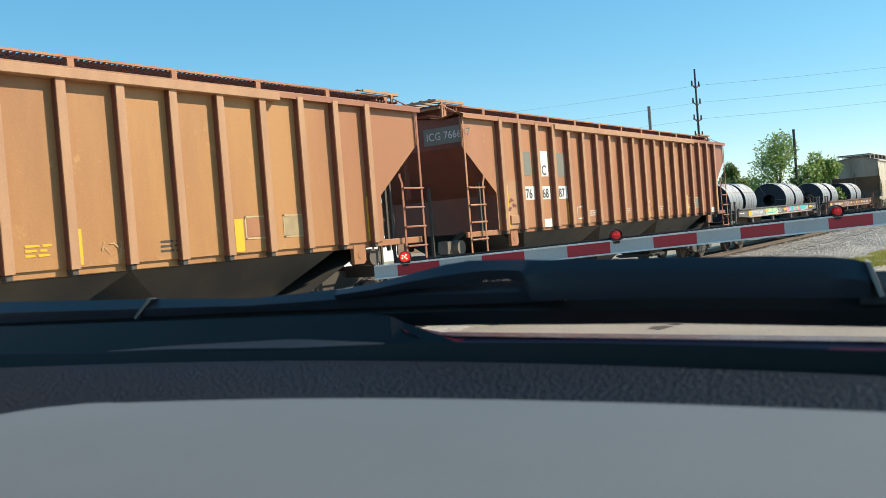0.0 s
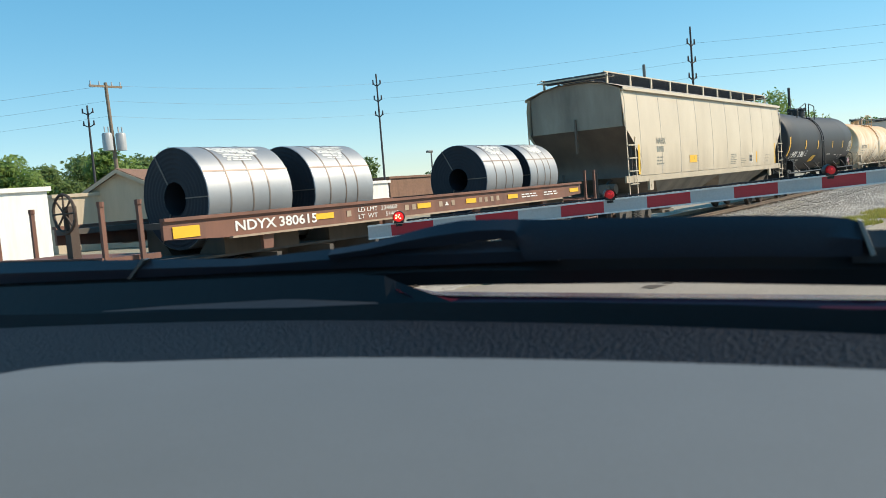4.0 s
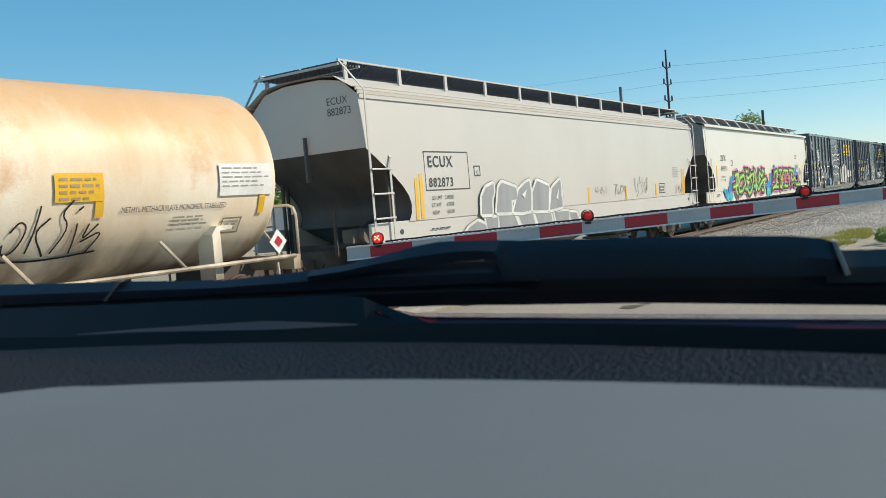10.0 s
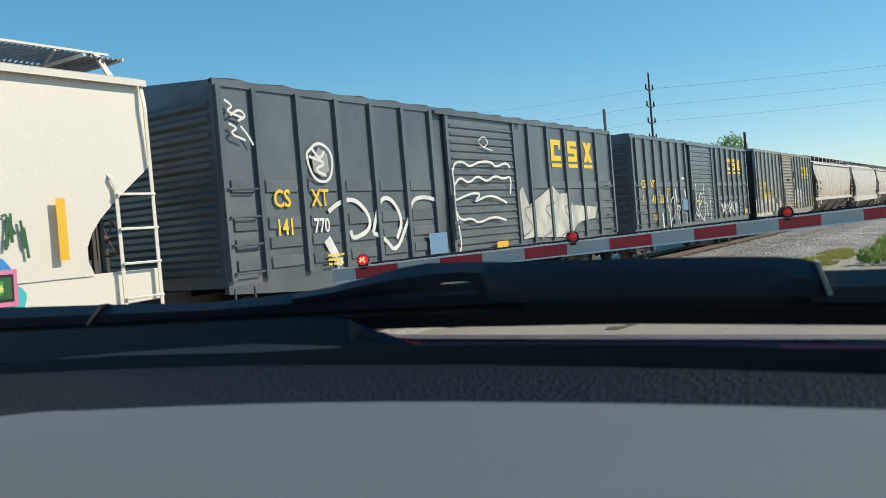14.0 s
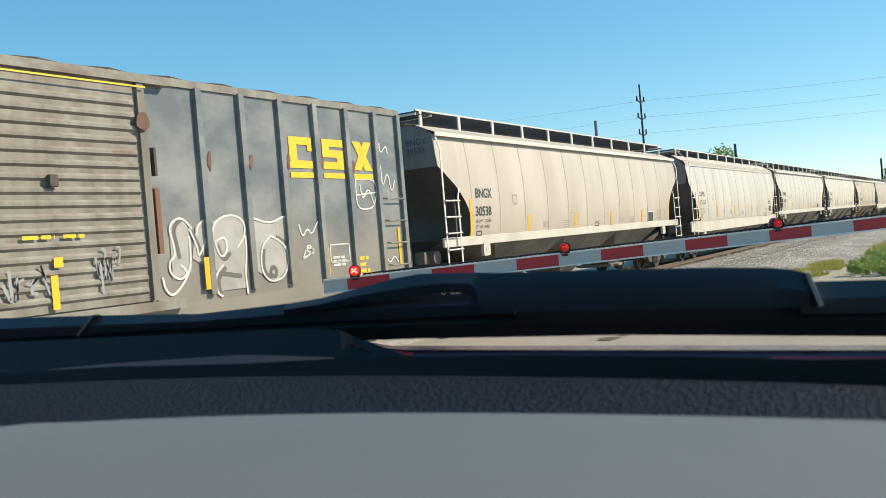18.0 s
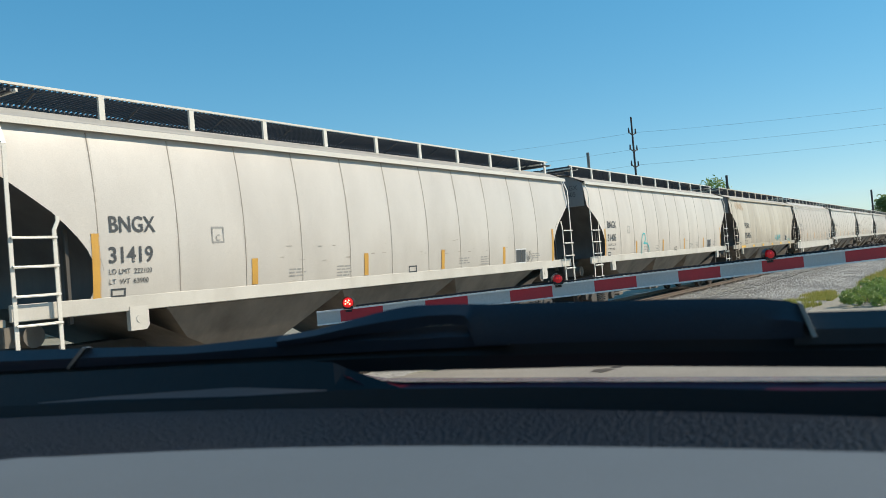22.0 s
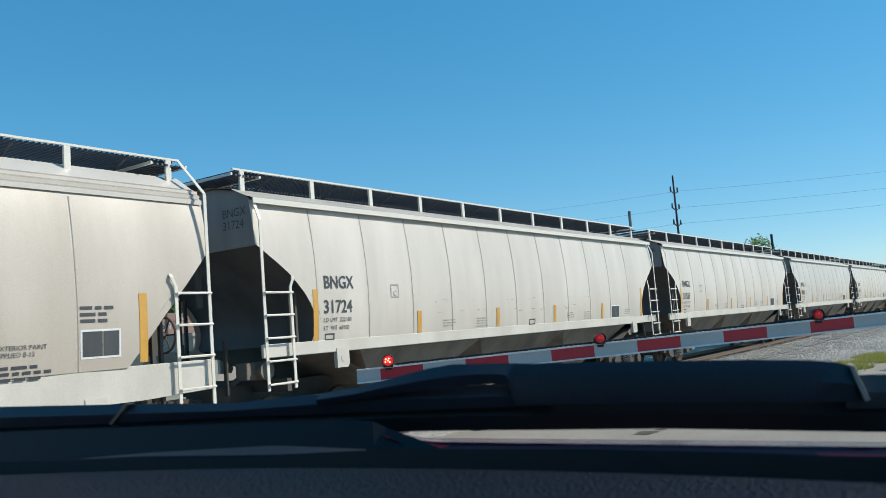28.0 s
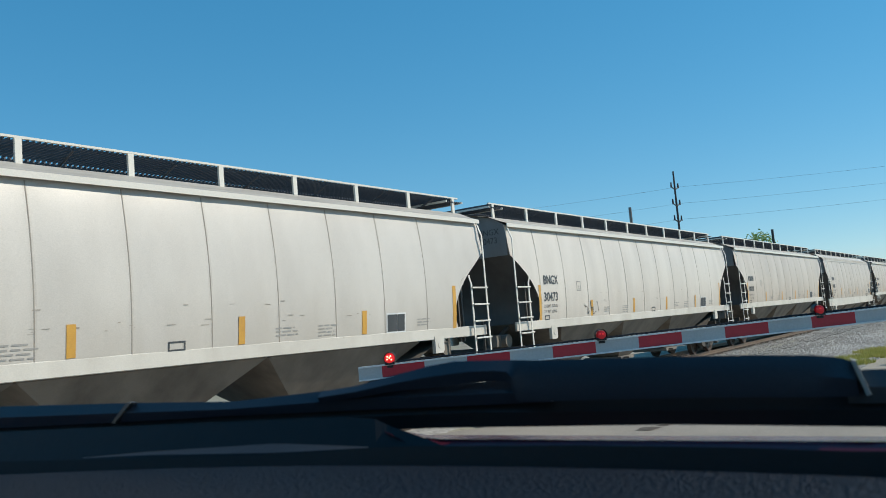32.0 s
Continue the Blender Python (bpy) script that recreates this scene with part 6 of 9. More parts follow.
    for x in steps_on(-H + 0.55, H - 0.55, 1.1):
        if first is None:
            bm = fresh()
            for sy in (-1, 1):
                v = [(-0.36, 0.12), (0.36, 0.12), (0.36, 1.42), (0.0, 1.53), (-0.36, 1.42)]
                prism(bm, [(a, sy * b) for a, b in v], "z", 0.0, 0.035)
            first = part("roof_panel", bm, M_UNDER, e, "raised roof panel")
            first.location = (x, 0, z1 + 0.03)
        else:
            again(first, Matrix.Translation((x, 0, z1 + 0.03)))
    for s in (-1, 1):
        bm = fresh()
        a, b = sorted((s * H, s * (H - 0.06)))
        box(bm, a, b, -W + 0.051, W - 0.051, z0, z1 - 0.05)
        part("end_wall", bm, end_mat or mat, e)
        bm = fresh()
        for i in range(12):
            z = z0 + 0.2 + i * 0.24
            prism(bm, [(s * H, z), (s * (H + 0.06), z + 0.05), (s * (H + 0.06), z + 0.12), (s * H, z + 0.17)], "y", -W + 0.1, W - 0.1)
        part("end_corrugation", bm, end_mat or mat, e)
        bm = fresh()
        a, b = sorted((s * (H - 0.3), s * (H + 0.3)))
        box(bm, a, b, -0.3, 0.3, 0.74, 1.1)
        part("end_sill", bm, M_UNDER, e)
        coupler(e, s * (H + 0.2))
        for sy in (-1, 1):
            bm = fresh()
            for i in range(4):
                z = 1.35 + i * 0.45
                pipe(bm, [(s * (H - 0.1), sy * (W + 0.0), z), (s * (H - 0.1), sy * (W + 0.1), z - 0.02), (s * (H - 0.72), sy * (W + 0.1), z - 0.02), (s * (H - 0.72), sy * W, z)], 0.013, 6)
            for z in (0.5, 0.85):
                pipe(bm, [(s * (H - 0.12), sy * W, 1.1), (s * (H - 0.12), sy * W, z), (s * (H - 0.55), sy * W, z), (s * (H - 0.55), sy * W, 1.1)], 0.018, 6)
            part("ladder", bm, mat, e, "side grab irons")
    bm = fresh()
    box(bm, -H, H, -0.3, 0.3, 0.72, 1.0)
    for x in steps_on(-H + 2.5, H - 2.5, 1.6):
        box(bm, x - 0.05, x + 0.05, -1.4, 1.4, 0.85, 1.05)
    part("underframe", bm, M_UNDER, e)
    trucks(e, H - 2.0)
    return e, face, H


def coil(c, length, R, name="steel_coil"):
    """A wound steel coil lying with its axis along the wagon; a load of its own."""
    e = new(name)
    tagged(e, "large galvanised steel coil bound with straps", "steel coil", "coils on the flat wagons")
    e.location = c
    TRAIN.append((e, c[0]))
    bm = fresh()
    h = length / 2
    lathe(bm, [(-h, R - 0.012), (-h + 0.012, R), (h - 0.012, R), (h, R - 0.012)], "x", 56)
    part("outer_wrap", bm, M_COIL, e, "bright galvanised outer wrap", smooth=True)
    bm = fresh()
    rr = R * 0.33
    for s in (-1, 1):
        prof = []
        k = 14
        for i in range(k + 1):
            q = R - 0.013 - (R - 0.013 - rr) * i / k
            prof.append((s * (h - (0.006 if i % 2 else 0.0)), q))
        lathe(bm, prof, "x", 48)
    lathe(bm, [(-h, rr), (h, rr)], "x", 32)
    part("coil_end", bm, M_COILEND, e, "dark edges of the wound steel")
    for x in (-h * 0.5, 0.02, h * 0.42):
        bm = fresh()
        lathe(bm, [(x - 0.016, R + 0.001), (x - 0.016, R + 0.005), (x + 0.016, R + 0.005), (x + 0.016, R + 0.001)], "x", 56)
        part("strap", bm, M_BAND, e, "steel strapping band")
    for a in (152, 28):
        a = radians(a)
        bm = fresh()
        sheet(bm, lambda x, w: (x, (R + 0.006) * math.cos(w), (R + 0.006) * math.sin(w)), [-h, h], [a - 0.018, a, a + 0.018])
        part("long_strap", bm, M_BAND, e, "steel strap along the coil")
    for a in (60, 180, 300):
        a = radians(a)
        y, z = math.cos(a), math.sin(a)
        for s in (-1, 1):
            bm = fresh()
            rod(bm, (s * (h + 0.004), y * rr, z * rr), (s * (h + 0.004), y * R, z * R), 0.014, 4)
            part("cross_strap", bm, M_BAND, e)
    # sprayed marks: plain bars
    bm = fresh()
    rnd = random.Random(int(c[0] * 10))
    for r in range(9):
        a = radians(112 + 3.3 * r)
        x = -h * (0.45 - 0.02 * r) + rnd.uniform(-0.05, 0.05)
        while x < h * (0.62 - 0.05 * r):
            q = x + rnd.uniform(0.04, 0.16)
            sheet(bm, lambda u, w: (u, (R + 0.006) * math.cos(w), (R + 0.006) * math.sin(w)), [x, q], [a, a - radians(rnd.uniform(1.6, 3.0))])
            x = q + rnd.choice((0.0, 0.0, 0.012, 0.035))
    tagged(part("paint_mark", bm, M_CHALK, e, "white sprayed marks"), kind="stuff")
    return e


def flatcar(x0, x1, mat, label, number, coils, graffiti):
    c, L = (x0 + x1) / 2, x1 - x0
    e = wagon("flat_wagon", label, "flat wagon", c)
    H, W = L / 2, 1.42
    zt, zb = 1.62, 1.3

    def face(x, z):
        return -W
    bm = fresh()
    for sy in (-1, 1):
        box(bm, -H, H, min(sy * 0.98, sy * (W - 0.06)), max(sy * 0.98, sy * (W - 0.06)), zt - 0.1, zt - 0.01)
    box(bm, -H, H, -0.98, 0.98, 0.98, 1.02)
    part("deck", bm, M_UNDER, e, "dirty steel deck")
    for sy in (-1, 1):
        bm = fresh()
        y0, y1 = sorted((sy * W, sy * (W - 0.06)))
        prism(bm, [(-H, zt), (H, zt), (H, zb + 0.06), (H * 0.82, zb), (-H * 0.82, zb), (-H, zb + 0.06)], "y", y0, y1)
        part("side_sill", bm, mat, e)
        bm = fresh()
        y0, y1 = sorted((sy * (W + 0.07), sy * (W - 0.02)))
        box(bm, -H * 0.82, H * 0.82, y0, y1, zb - 0.02, zb + 0.012)
        part("lower_flange", bm, M_TANSILL, e, "lower flange of the sill, coloured pale as if sunlit")
        bm = fresh()
        y0, y1 = sorted((sy * (W + 0.05), sy * (W - 0.06)))
        box(bm, -H, H, y0, y1, zt, zt + 0.05)
        part("deck_edge", bm, mat, e, "folded upper edge of the sill")
        for i, x in enumerate(steps_on(-H + 2.0, H - 2.0, 3.0)):
            bm = fresh()
            prism(bm, [(x - 0.12, zb), (x + 0.12, zb), (x + 0.08, zb - 0.25), (x - 0.12, zb - 0.25)], "y", *sorted((sy * (W - 0.01), sy * (W - 0.08))))
            part("bracket", bm, mat, e)
    bm = fresh()
    prism(bm, [(-H, 0.95), (-H * 0.75, 0.62), (H * 0.75, 0.62), (H, 0.95), (H, 0.97), (-H, 0.97)], "y", -0.3, 0.3)
    part("centre_sill", bm, M_UNDER, e)
    for x in steps_on(-H + 1, H - 1, 1.3):
        bm = fresh()
        box(bm, x - 0.05, x + 0.05, -1.35, 1.35, 0.8, 0.969)
        part("cross_bearer", bm, M_UNDER, e)
    for s in (-1, 1):
        bm = fresh()
        a, b = sorted((s * H, s * (H + 1.0)))
        box(bm, a, b, -W + 0.1, W - 0.1, 1.12, 1.2)
        box(bm, a, b, -0.3, 0.3, 0.75, 1.12)
        box(bm, min(s * (H + 0.85), s * (H + 1.0)), max(s * (H + 0.85), s * (H + 1.0)), -W, W, 1.0, 1.22)
        part("end_platform", bm, mat, e)
        for sy in (-1, 1):
            bm = fresh()
            for x in (s * (H + 0.93), s * (H + 0.35)):
                box(bm, x - 0.03, x + 0.03, sy * (W - 0.02) - 0.03, sy * (W - 0.02) + 0.03, 0.62, 1.9)
                rod(bm, (x, sy * (W - 0.02), 1.9), (x, sy * (W - 0.02), 1.97), 0.05, 8)
            for z in (0.66, 0.95):
                rod(bm, (s * (H + 0.35), sy * (W - 0.02), z), (s * (H + 0.93), sy * (W - 0.02), z), 0.025)
            part("corner_stanchion", bm, mat, e, "upright corner stanchions with steps")
        coupler(e, s * (H + 0.95))
    bm = fresh()
    n = 20
    pts = [(-H - 0.95, -0.55 + 0.27 * math.cos(6.2832 * i / n), 1.85 + 0.27 * math.sin(6.2832 * i / n)) for i in range(n + 1)]
    pipe(bm, pts, 0.022)
    for k in range(4):
        a = k * math.pi / 4
        rod(bm, (-H - 0.95, -0.55 + 0.27 * math.cos(a), 1.85 + 0.27 * math.sin(a)), (-H - 0.95, -0.55 - 0.27 * math.cos(a), 1.85 - 0.27 * math.sin(a)), 0.014)
    wheel = part("brake_wheel", bm, M_WHEEL, e, "upright hand brake wheel")
    bm = fresh()
    box(bm, -H - 0.93, -H - 0.8, -0.62, -0.48, 1.2, 1.95)
    part("brake_post", bm, M_WHEEL, wheel)
    trucks(e, H - 1.1)
    # cradle beams under the load
    for x, ln, R in coils:
        bm = fresh()
        for sy in (-1, 1):
            prism(bm, [(sy * 0.35, 1.02), (sy * 1.0, 1.02), (sy * 1.0, 1.5), (sy * 0.78, 1.5)], "x", x - ln / 2 + 0.1, x + ln / 2 - 0.1)
        part("cradle", bm, M_TIE, e, "dark coil cradle")
        coil((c + x, TRACK_Y, 1.96), ln, R)
    return e, face, H


# build the train, nearest first
bA, fA = brown_hopper(-3.75, 13.35, M_BROWN, -2.45, 11.75)
bB, fB = brown_hopper(14.85, 32.35, M_BROWN2, 16.3, 31.02)
bare = {w: set(w.children) for w in (bA, bB)}
flat1, ff1, hf1 = flatcar(34.4, 47.9, M_FLATGREY, "grimy grey flat wagon with colourful sprayed sill carrying steel coils", None, [(-4.98, 1.8, 0.85), (-2.85, 1.65, 0.85), (3.95, 1.6, 0.85), (5.9, 1.6, 0.85)], True)
flat2, ff2, hf2 = flatcar(51.3, 64.6, M_FLATBROWN, "brown flat wagon with yellow marks carrying steel coils", None, [(-4.4, 1.85, 0.85), (-2.08, 1.65, 0.85), (3.8, 1.7, 0.84), (5.8, 1.5, 0.84)], False)
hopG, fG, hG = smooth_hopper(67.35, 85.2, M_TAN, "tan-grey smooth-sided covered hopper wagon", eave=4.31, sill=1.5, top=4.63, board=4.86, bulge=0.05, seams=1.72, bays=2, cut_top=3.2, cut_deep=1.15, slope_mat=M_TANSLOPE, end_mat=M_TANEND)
tank1, ft1, ht1 = tank(87.75, 102.85, M_BLACK, "black tank wagon with white lettering", R=1.51, zc=2.75, lad=-0.8, dome=0.4, rise=0.09, long=0.25)
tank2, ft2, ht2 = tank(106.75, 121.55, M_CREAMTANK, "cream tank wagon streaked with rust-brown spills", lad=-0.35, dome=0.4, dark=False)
hopE, fE, hE = smooth_hopper(124.3, 144.05, M_GREY, "light grey covered hopper wagon with silver sprayed lettering", ridged=True, tall=True, bulge=0.06, seams=0, deep=0.42, sill=1.15, eave=4.0, top=4.5, board=4.78, bays=3, cut_top=3.05, cut_deep=1.35)
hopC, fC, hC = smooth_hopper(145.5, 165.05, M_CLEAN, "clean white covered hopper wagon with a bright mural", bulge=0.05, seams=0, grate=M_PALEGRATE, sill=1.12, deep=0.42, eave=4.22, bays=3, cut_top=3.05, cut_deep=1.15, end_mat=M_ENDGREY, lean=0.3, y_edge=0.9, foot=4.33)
box1, fx, hx1 = boxcar(166.35, 182.8, M_NAVY, M_NAVY, "dark navy ribbed boxcar with sprayed lettering", d0=-1.65, d1=1.65, left=-2.15, right=2.45, lsp=1.045, rsp=1.12)
box2, _, hx2 = boxcar(184.5, 200.35, M_NAVY, M_NAVY, "dark navy ribbed boxcar with yellow lettering", off=0.125, left=-1.81, right=2.57)
box3, _, hx3 = boxcar(202.2, 218.15, M_FADED, M_RUSTDOOR, "faded slate boxcar with a rusty corrugated door", z1=4.5, off=0.15, end_mat=M_INK, bands=(), rail_mat=M_RUSTDOOR, d1=1.69, left=-1.7, right=2.71)
bare.update({w: set(w.children) for w in (box2, box3)})
LIST = [(219.35, 237.1, "b"), (238.55, 256.0, "c"), (256.73, 274.17, "b"), (275.65, 293.15, "b"), (294.55, 311.8, "f"), (313.3, 329.85, "c"), (331.25, 348.5, "b"), (349.8, 367.2, "b"), (368.9, 386.2, "b"), (387.4, 405.1, "b"), (406.5, 424.0, "b"), (425.5, 443.0, "c"), (444.5, 462.0, "b"), (463.5, 481.0, "b")]
HOPPERS = []
_kind = {}
for x0, x1, kd in LIST:
    c = (x0 + x1) / 2
    if kd in _kind:
        e0, f0, h0 = _kind[kd]
        e = copy_thing(e0, Matrix.Translation((c, TRACK_Y, 0)))
        TRAIN.append((e, c))
        for w in [o for o in e.children_recursive if o.name.startswith("wheelset")]:
            WHEELS.append((w, w.location.x))
        HOPPERS.append((e, f0, h0))
    else:
        if kd == "b":
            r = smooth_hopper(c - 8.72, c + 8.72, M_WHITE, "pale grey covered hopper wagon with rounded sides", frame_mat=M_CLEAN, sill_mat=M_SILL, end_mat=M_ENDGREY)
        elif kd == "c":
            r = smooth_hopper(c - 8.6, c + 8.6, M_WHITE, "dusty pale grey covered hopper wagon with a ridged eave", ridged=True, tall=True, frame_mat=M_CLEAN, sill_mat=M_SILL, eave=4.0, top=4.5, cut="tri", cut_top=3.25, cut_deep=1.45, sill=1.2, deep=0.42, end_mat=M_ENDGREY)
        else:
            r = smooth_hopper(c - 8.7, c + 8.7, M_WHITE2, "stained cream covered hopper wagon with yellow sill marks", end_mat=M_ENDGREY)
        _kind[kd] = r
        HOPPERS.append(r)

ground()
ballast()
track()
road()
grass(32.0, 5.0, 4.2, 0.75, 7500, 1, 0.2)
grass(46, 3.3, 16, 1.15, 15000, 2, 0.34)
grass(19, 2.4, 5, 0.7, 4500, 3, 0.16)
bush(29.6, 2.9, 0.55, 1.2, 5)
bush(34.0, 2.7, 0.6, 1.5, 6)
gate()
veh, _fe = vehicle()
wipers(veh, _fe)
cabin(veh)

pA = line_pole(50.7, 73, 7.95, 140, (0.9, 2.2, 3.5), 0.3, r=0.11)
pB = line_pole(71.3, 65, 8.96, 100, (1.25, 2.5, 3.7, 4.9), 0.5, r=0.115)
pC = [Vector((78, -8, 11.6 - 1.2 * i)) for i in range(3)]
pL = service_pole(33.6, 66, 8.25)
line_pole(32.4, 74, 6.9, 140, (0.6, 1.6), 0.4, r=0.13)
for i in range(3):
    wire(pA[i], pB[i], 0.25)
    wire(pB[i], pC[i], 0.3)
    wire(pA[i], put(33.6, 66, pL.z - 0.2 - 1.1 * i), 0.35)
    wire(put(33.6, 66, pL.z - 0.2 - 1.1 * i), put(8, 90, pL.z - 1.5 - 1.1 * i), 0.4)
plain_pole(68.3, 50, 6.95, 0.095, M_STEEL, "plain dark steel post")
plain_pole(76.92, 60, 4.5, 0.09, M_DARKPOLE, "plain dark wooden post")
plain_pole(85.1, 150, 2.64, 0.16, M_DARKPOLE, "slim leaning wooden pole in the distance")
spruce(63.25, 80, 4.8, 2.15, 3)
tree(75.9, 60, 4.45, 2.9, 11, M_LEAF, "airy green tree behind the track", n=4200, leaf=0.11)
tree(73.0, 64, 2.9, 1.8, 12, M_LEAFD, "dense dark green tree", n=5200, leaf=0.14)
tree(78.0, 62, 3.1, 2.0, 13, M_LEAF, "airy green tree behind the track", n=3600, leaf=0.14)
for i, az in enumerate([2, 5.5, 9, 12.5, 16, 19, 21.5, 24, 26, 28, 29.8, 31.6, 33.4, 35.2, 37, 38.8, 40.6, 42.6, 45, 48.6]):
    tree(az, 104 + 9 * (i % 3), (3.3 + 0.9 * ((i * 7) % 5) / 4) * (0.72 if az > 39.5 else 1.0) * (0.8 if az > 44 else 1), 4.6 + 0.8 * (i % 2), 20 + i, M_LEAFD if i % 3 else M_LEAF, "full green summer tree in a row", n=6500, leaf=0.30)
for i, az in enumerate([55, 65.5, 70, 74, 79, 81, 83]):
    tree(az, 170 + 12 * (i % 3), 1.5 + 0.3 * (i % 3), 6.0, 50 + i, M_LEAFD, "distant dark green tree", n=2600, leaf=0.42)
for az, el, spread, m in ((57.7, 1.25, 1.7, M_LEAF), (58.3, 0.5, 1.5, M_LEAF), (59.55, 0.75, 1.5, M_LEAF), (60.85, 1.1, 1.5, M_LEAFD), (67.3, 1.95, 2.2, M_LEAFD), (68.6, 1.8, 2.2, M_LEAFD)):
    tree(az, 118, el, spread, int(az * 10), m, "small green tree beyond the street", n=2600, leaf=0.24)
for i, az in enumerate([86.2, 87.2, 88.3, 89.5, 91, 93]):
    tree(az, 240, 2.2 + 0.25 * (i % 2), 7.0, 70 + i, M_LEAFD, "distant dark green tree", n=3000, leaf=0.5)


# ---- lettering, stripes and sprayed paint on the wagons ----
def end_letters(text, size, material, parent, y, z, x, name="end_lettering"):
    cu = bpy.data.curves.new("words", "FONT")
    cu.body, cu.size, cu.resolution_u = text, size * 1.38, 3
    tmp = bpy.data.objects.new("words", cu)
    me = bpy.data.meshes.new_from_object(tmp)
    bpy.data.objects.remove(tmp)
    bpy.data.curves.remove(cu)
    for v in me.vertices:
        v.co = (x - 0.006, y - v.co.x, z + v.co.y)
    me.materials.clear()
    me.materials.append(material)
    ob = new(name, me)
    ob.parent = parent
    ob["label"] = 'painted "%s" lettering on the wagon end' % text.replace("\n", " ")


def scribble(parent, x, z, w, h, face, mat, seed, width=0.03, loops=5, lift=0.012, name="sprayed_tag", label="sprayed tag in loose looping strokes"):
    rnd = random.Random(seed)
    bm = fresh()
    for i in range(loops):
        cx = x + w * (i + 0.5) / loops
        hw = w / loops * 0.62
        pts = [(cx + hw * rnd.uniform(-1, -0.3), z + h * rnd.uniform(0.55, 1.0))]
        for _ in range(rnd.randint(3, 5)):
            pts.append((cx + hw * rnd.uniform(-1, 1), z + h * rnd.uniform(0, 1)))
        stroke(bm, pts, width * rnd.uniform(0.8, 1.3), face, lift)
    return part(name, bm, mat, parent, label)


def wild(parent, word, face, layers, lift=0.03, seed=1):
    """Tight angular letters, each a part with its sprayed layers of (material, width, jagged)."""
    rnd = random.Random(seed)
    tops = [None] * len(word)
    for k, (mat, width, jag) in enumerate(layers):
        for n, glyph in enumerate(word):
            bm = fresh()
            for i, line in enumerate(glyph):
                pts = line
                if jag:
                    pts = []
                    for (xa, za), (xb, zb) in zip(line, line[1:]):
                        m = max(2, round(math.hypot(xb - xa, zb - za) / 0.09))
                        pts += [(xa + (xb - xa) * j / m + rnd.uniform(-jag, jag), za + (zb - za) * j / m + rnd.uniform(-jag, jag)) for j in range(m)]
                    pts.append(line[-1])
                stroke(bm, pts, width, face, lift + 0.003 * k + 0.0002 * i + 0.0001 * n, cut=0.14, turns=1, ends=width * 0.42 if not jag else 0.0)
            if tops[n] is None:
                tops[n] = part("mural_letter", bm, mat, parent, "angular sprayed letter with a pink surround")
            else:
                part("spray_layer", bm, mat, tops[n])


def blocks(parent, shapes, face, lift=0.03):
    """Block shapes filled with silver inside a white and a dark outline."""
    for shape in shapes:
        ring = shape + shape[:2]
        bm = fresh()
        stroke(bm, ring, 0.15, face, lift, cut=0.08, turns=1)
        top = part("mural_letter", bm, M_PATCHGREY, parent, "silver block letter with white and dark outline")
        bm = fresh()
        stroke(bm, ring, 0.115, face, lift + 0.003, cut=0.08, turns=1)
        part("white_outline", bm, M_CHALK, top)
        bm = fresh()
        cx, cz = sum(p[0] for p in shape) / len(shape), sum(p[1] for p in shape) / len(shape)
        bm.faces.new([bm.verts.new((x, face(x, z) - lift - 0.006, z)) for x, z in [(cx + (a - cx) * 0.95, cz + (b - cz) * 0.95) for a, b in shape]])
        part("silver_fill", bm, M_GREYSPRAY, top)


def bubbles(parent, spots, face, mat, lift=0.022, seed=3):
    for i, (x, z, r) in enumerate(spots):
        bm = fresh()
        blob(bm, x, z, r * 1.15, r, face, lift + 0.0006 * (i % 4), wob=0.06, seed=seed + i)
        part("mural_bubble", bm, mat, parent, "round sprayed bubble")


def solid(parent, name, mat, polys, face, lift=0.012, label=""):
    """Flat painted shapes from short outlines on a side."""
    bm = fresh()
    for poly in polys:
        bm.faces.new([bm.verts.new((x, face(x, z) - lift, z)) for x, z in poly])
    return part(name, bm, mat, parent, label)


def rect(x0, x1, z0, z1):
    return [(x0, z0), (x1, z0), (x1, z1), (x0, z1)]


def marks(parent, face, x, z, words, size, mat, space=1.0, stretch=1.0, lift=0.009):
    return letters(words, size, mat, parent, x, z, face, stretch=stretch, space=space, lift=lift, bold=0.0 if size < 0.16 else 0.028 if mat in (M_LETTERY, M_LETTERW) else 0.02)


# brown hoppers
reflectors(bA, [1.28], fA, 1.69, 0.46, 0.15)
reflectors(bA, [3.93], fA, 1.68, 0.5, 0.17)
reflectors(bA, [7.0, -7.2, -4.0, -1.3], fA, 1.68, 0.8, 0.17)
panel(bA, 4.14, 1.86, 0.52, 0.36, fA, M_TANPRINT)
solid(bA, "notice_fill", M_BROWN2, [rect(4.18, 4.62, 1.9, 2.18)], fA, 0.004)
panel(bA, 4.94, 1.85, 0.52, 0.37, fA, M_TANPRINT)
solid(bA, "notice_fill", M_OLIVE, [rect(4.97, 5.43, 1.88, 2.19)], fA, 0.004)
bars(bA, 0.68, 1.95, 0.36, 3, fA, M_YELLOW, 0.03, 0.03)
scribble(bA, 1.7, 1.75, 0.5, 0.22, fA, M_TANPRINT, 2, 0.008, 4)
bars(bA, 2.6, 1.9, 0.4, 3, fA, M_BAYBROWN, 0.03, 0.035)
reflectors(bB, [-6.9], fB, 1.72, 0.95, 0.17)
reflectors(bB, [-3.86, -1.33, 1.4], fB, 1.67, 0.55, 0.15)
reflectors(bB, [7.61], lambda x, z: -1.71, 1.68, 0.92, 0.17)
reflectors(bB, [4.42], lambda x, z: -1.71, 1.68, 0.6, 0.17)
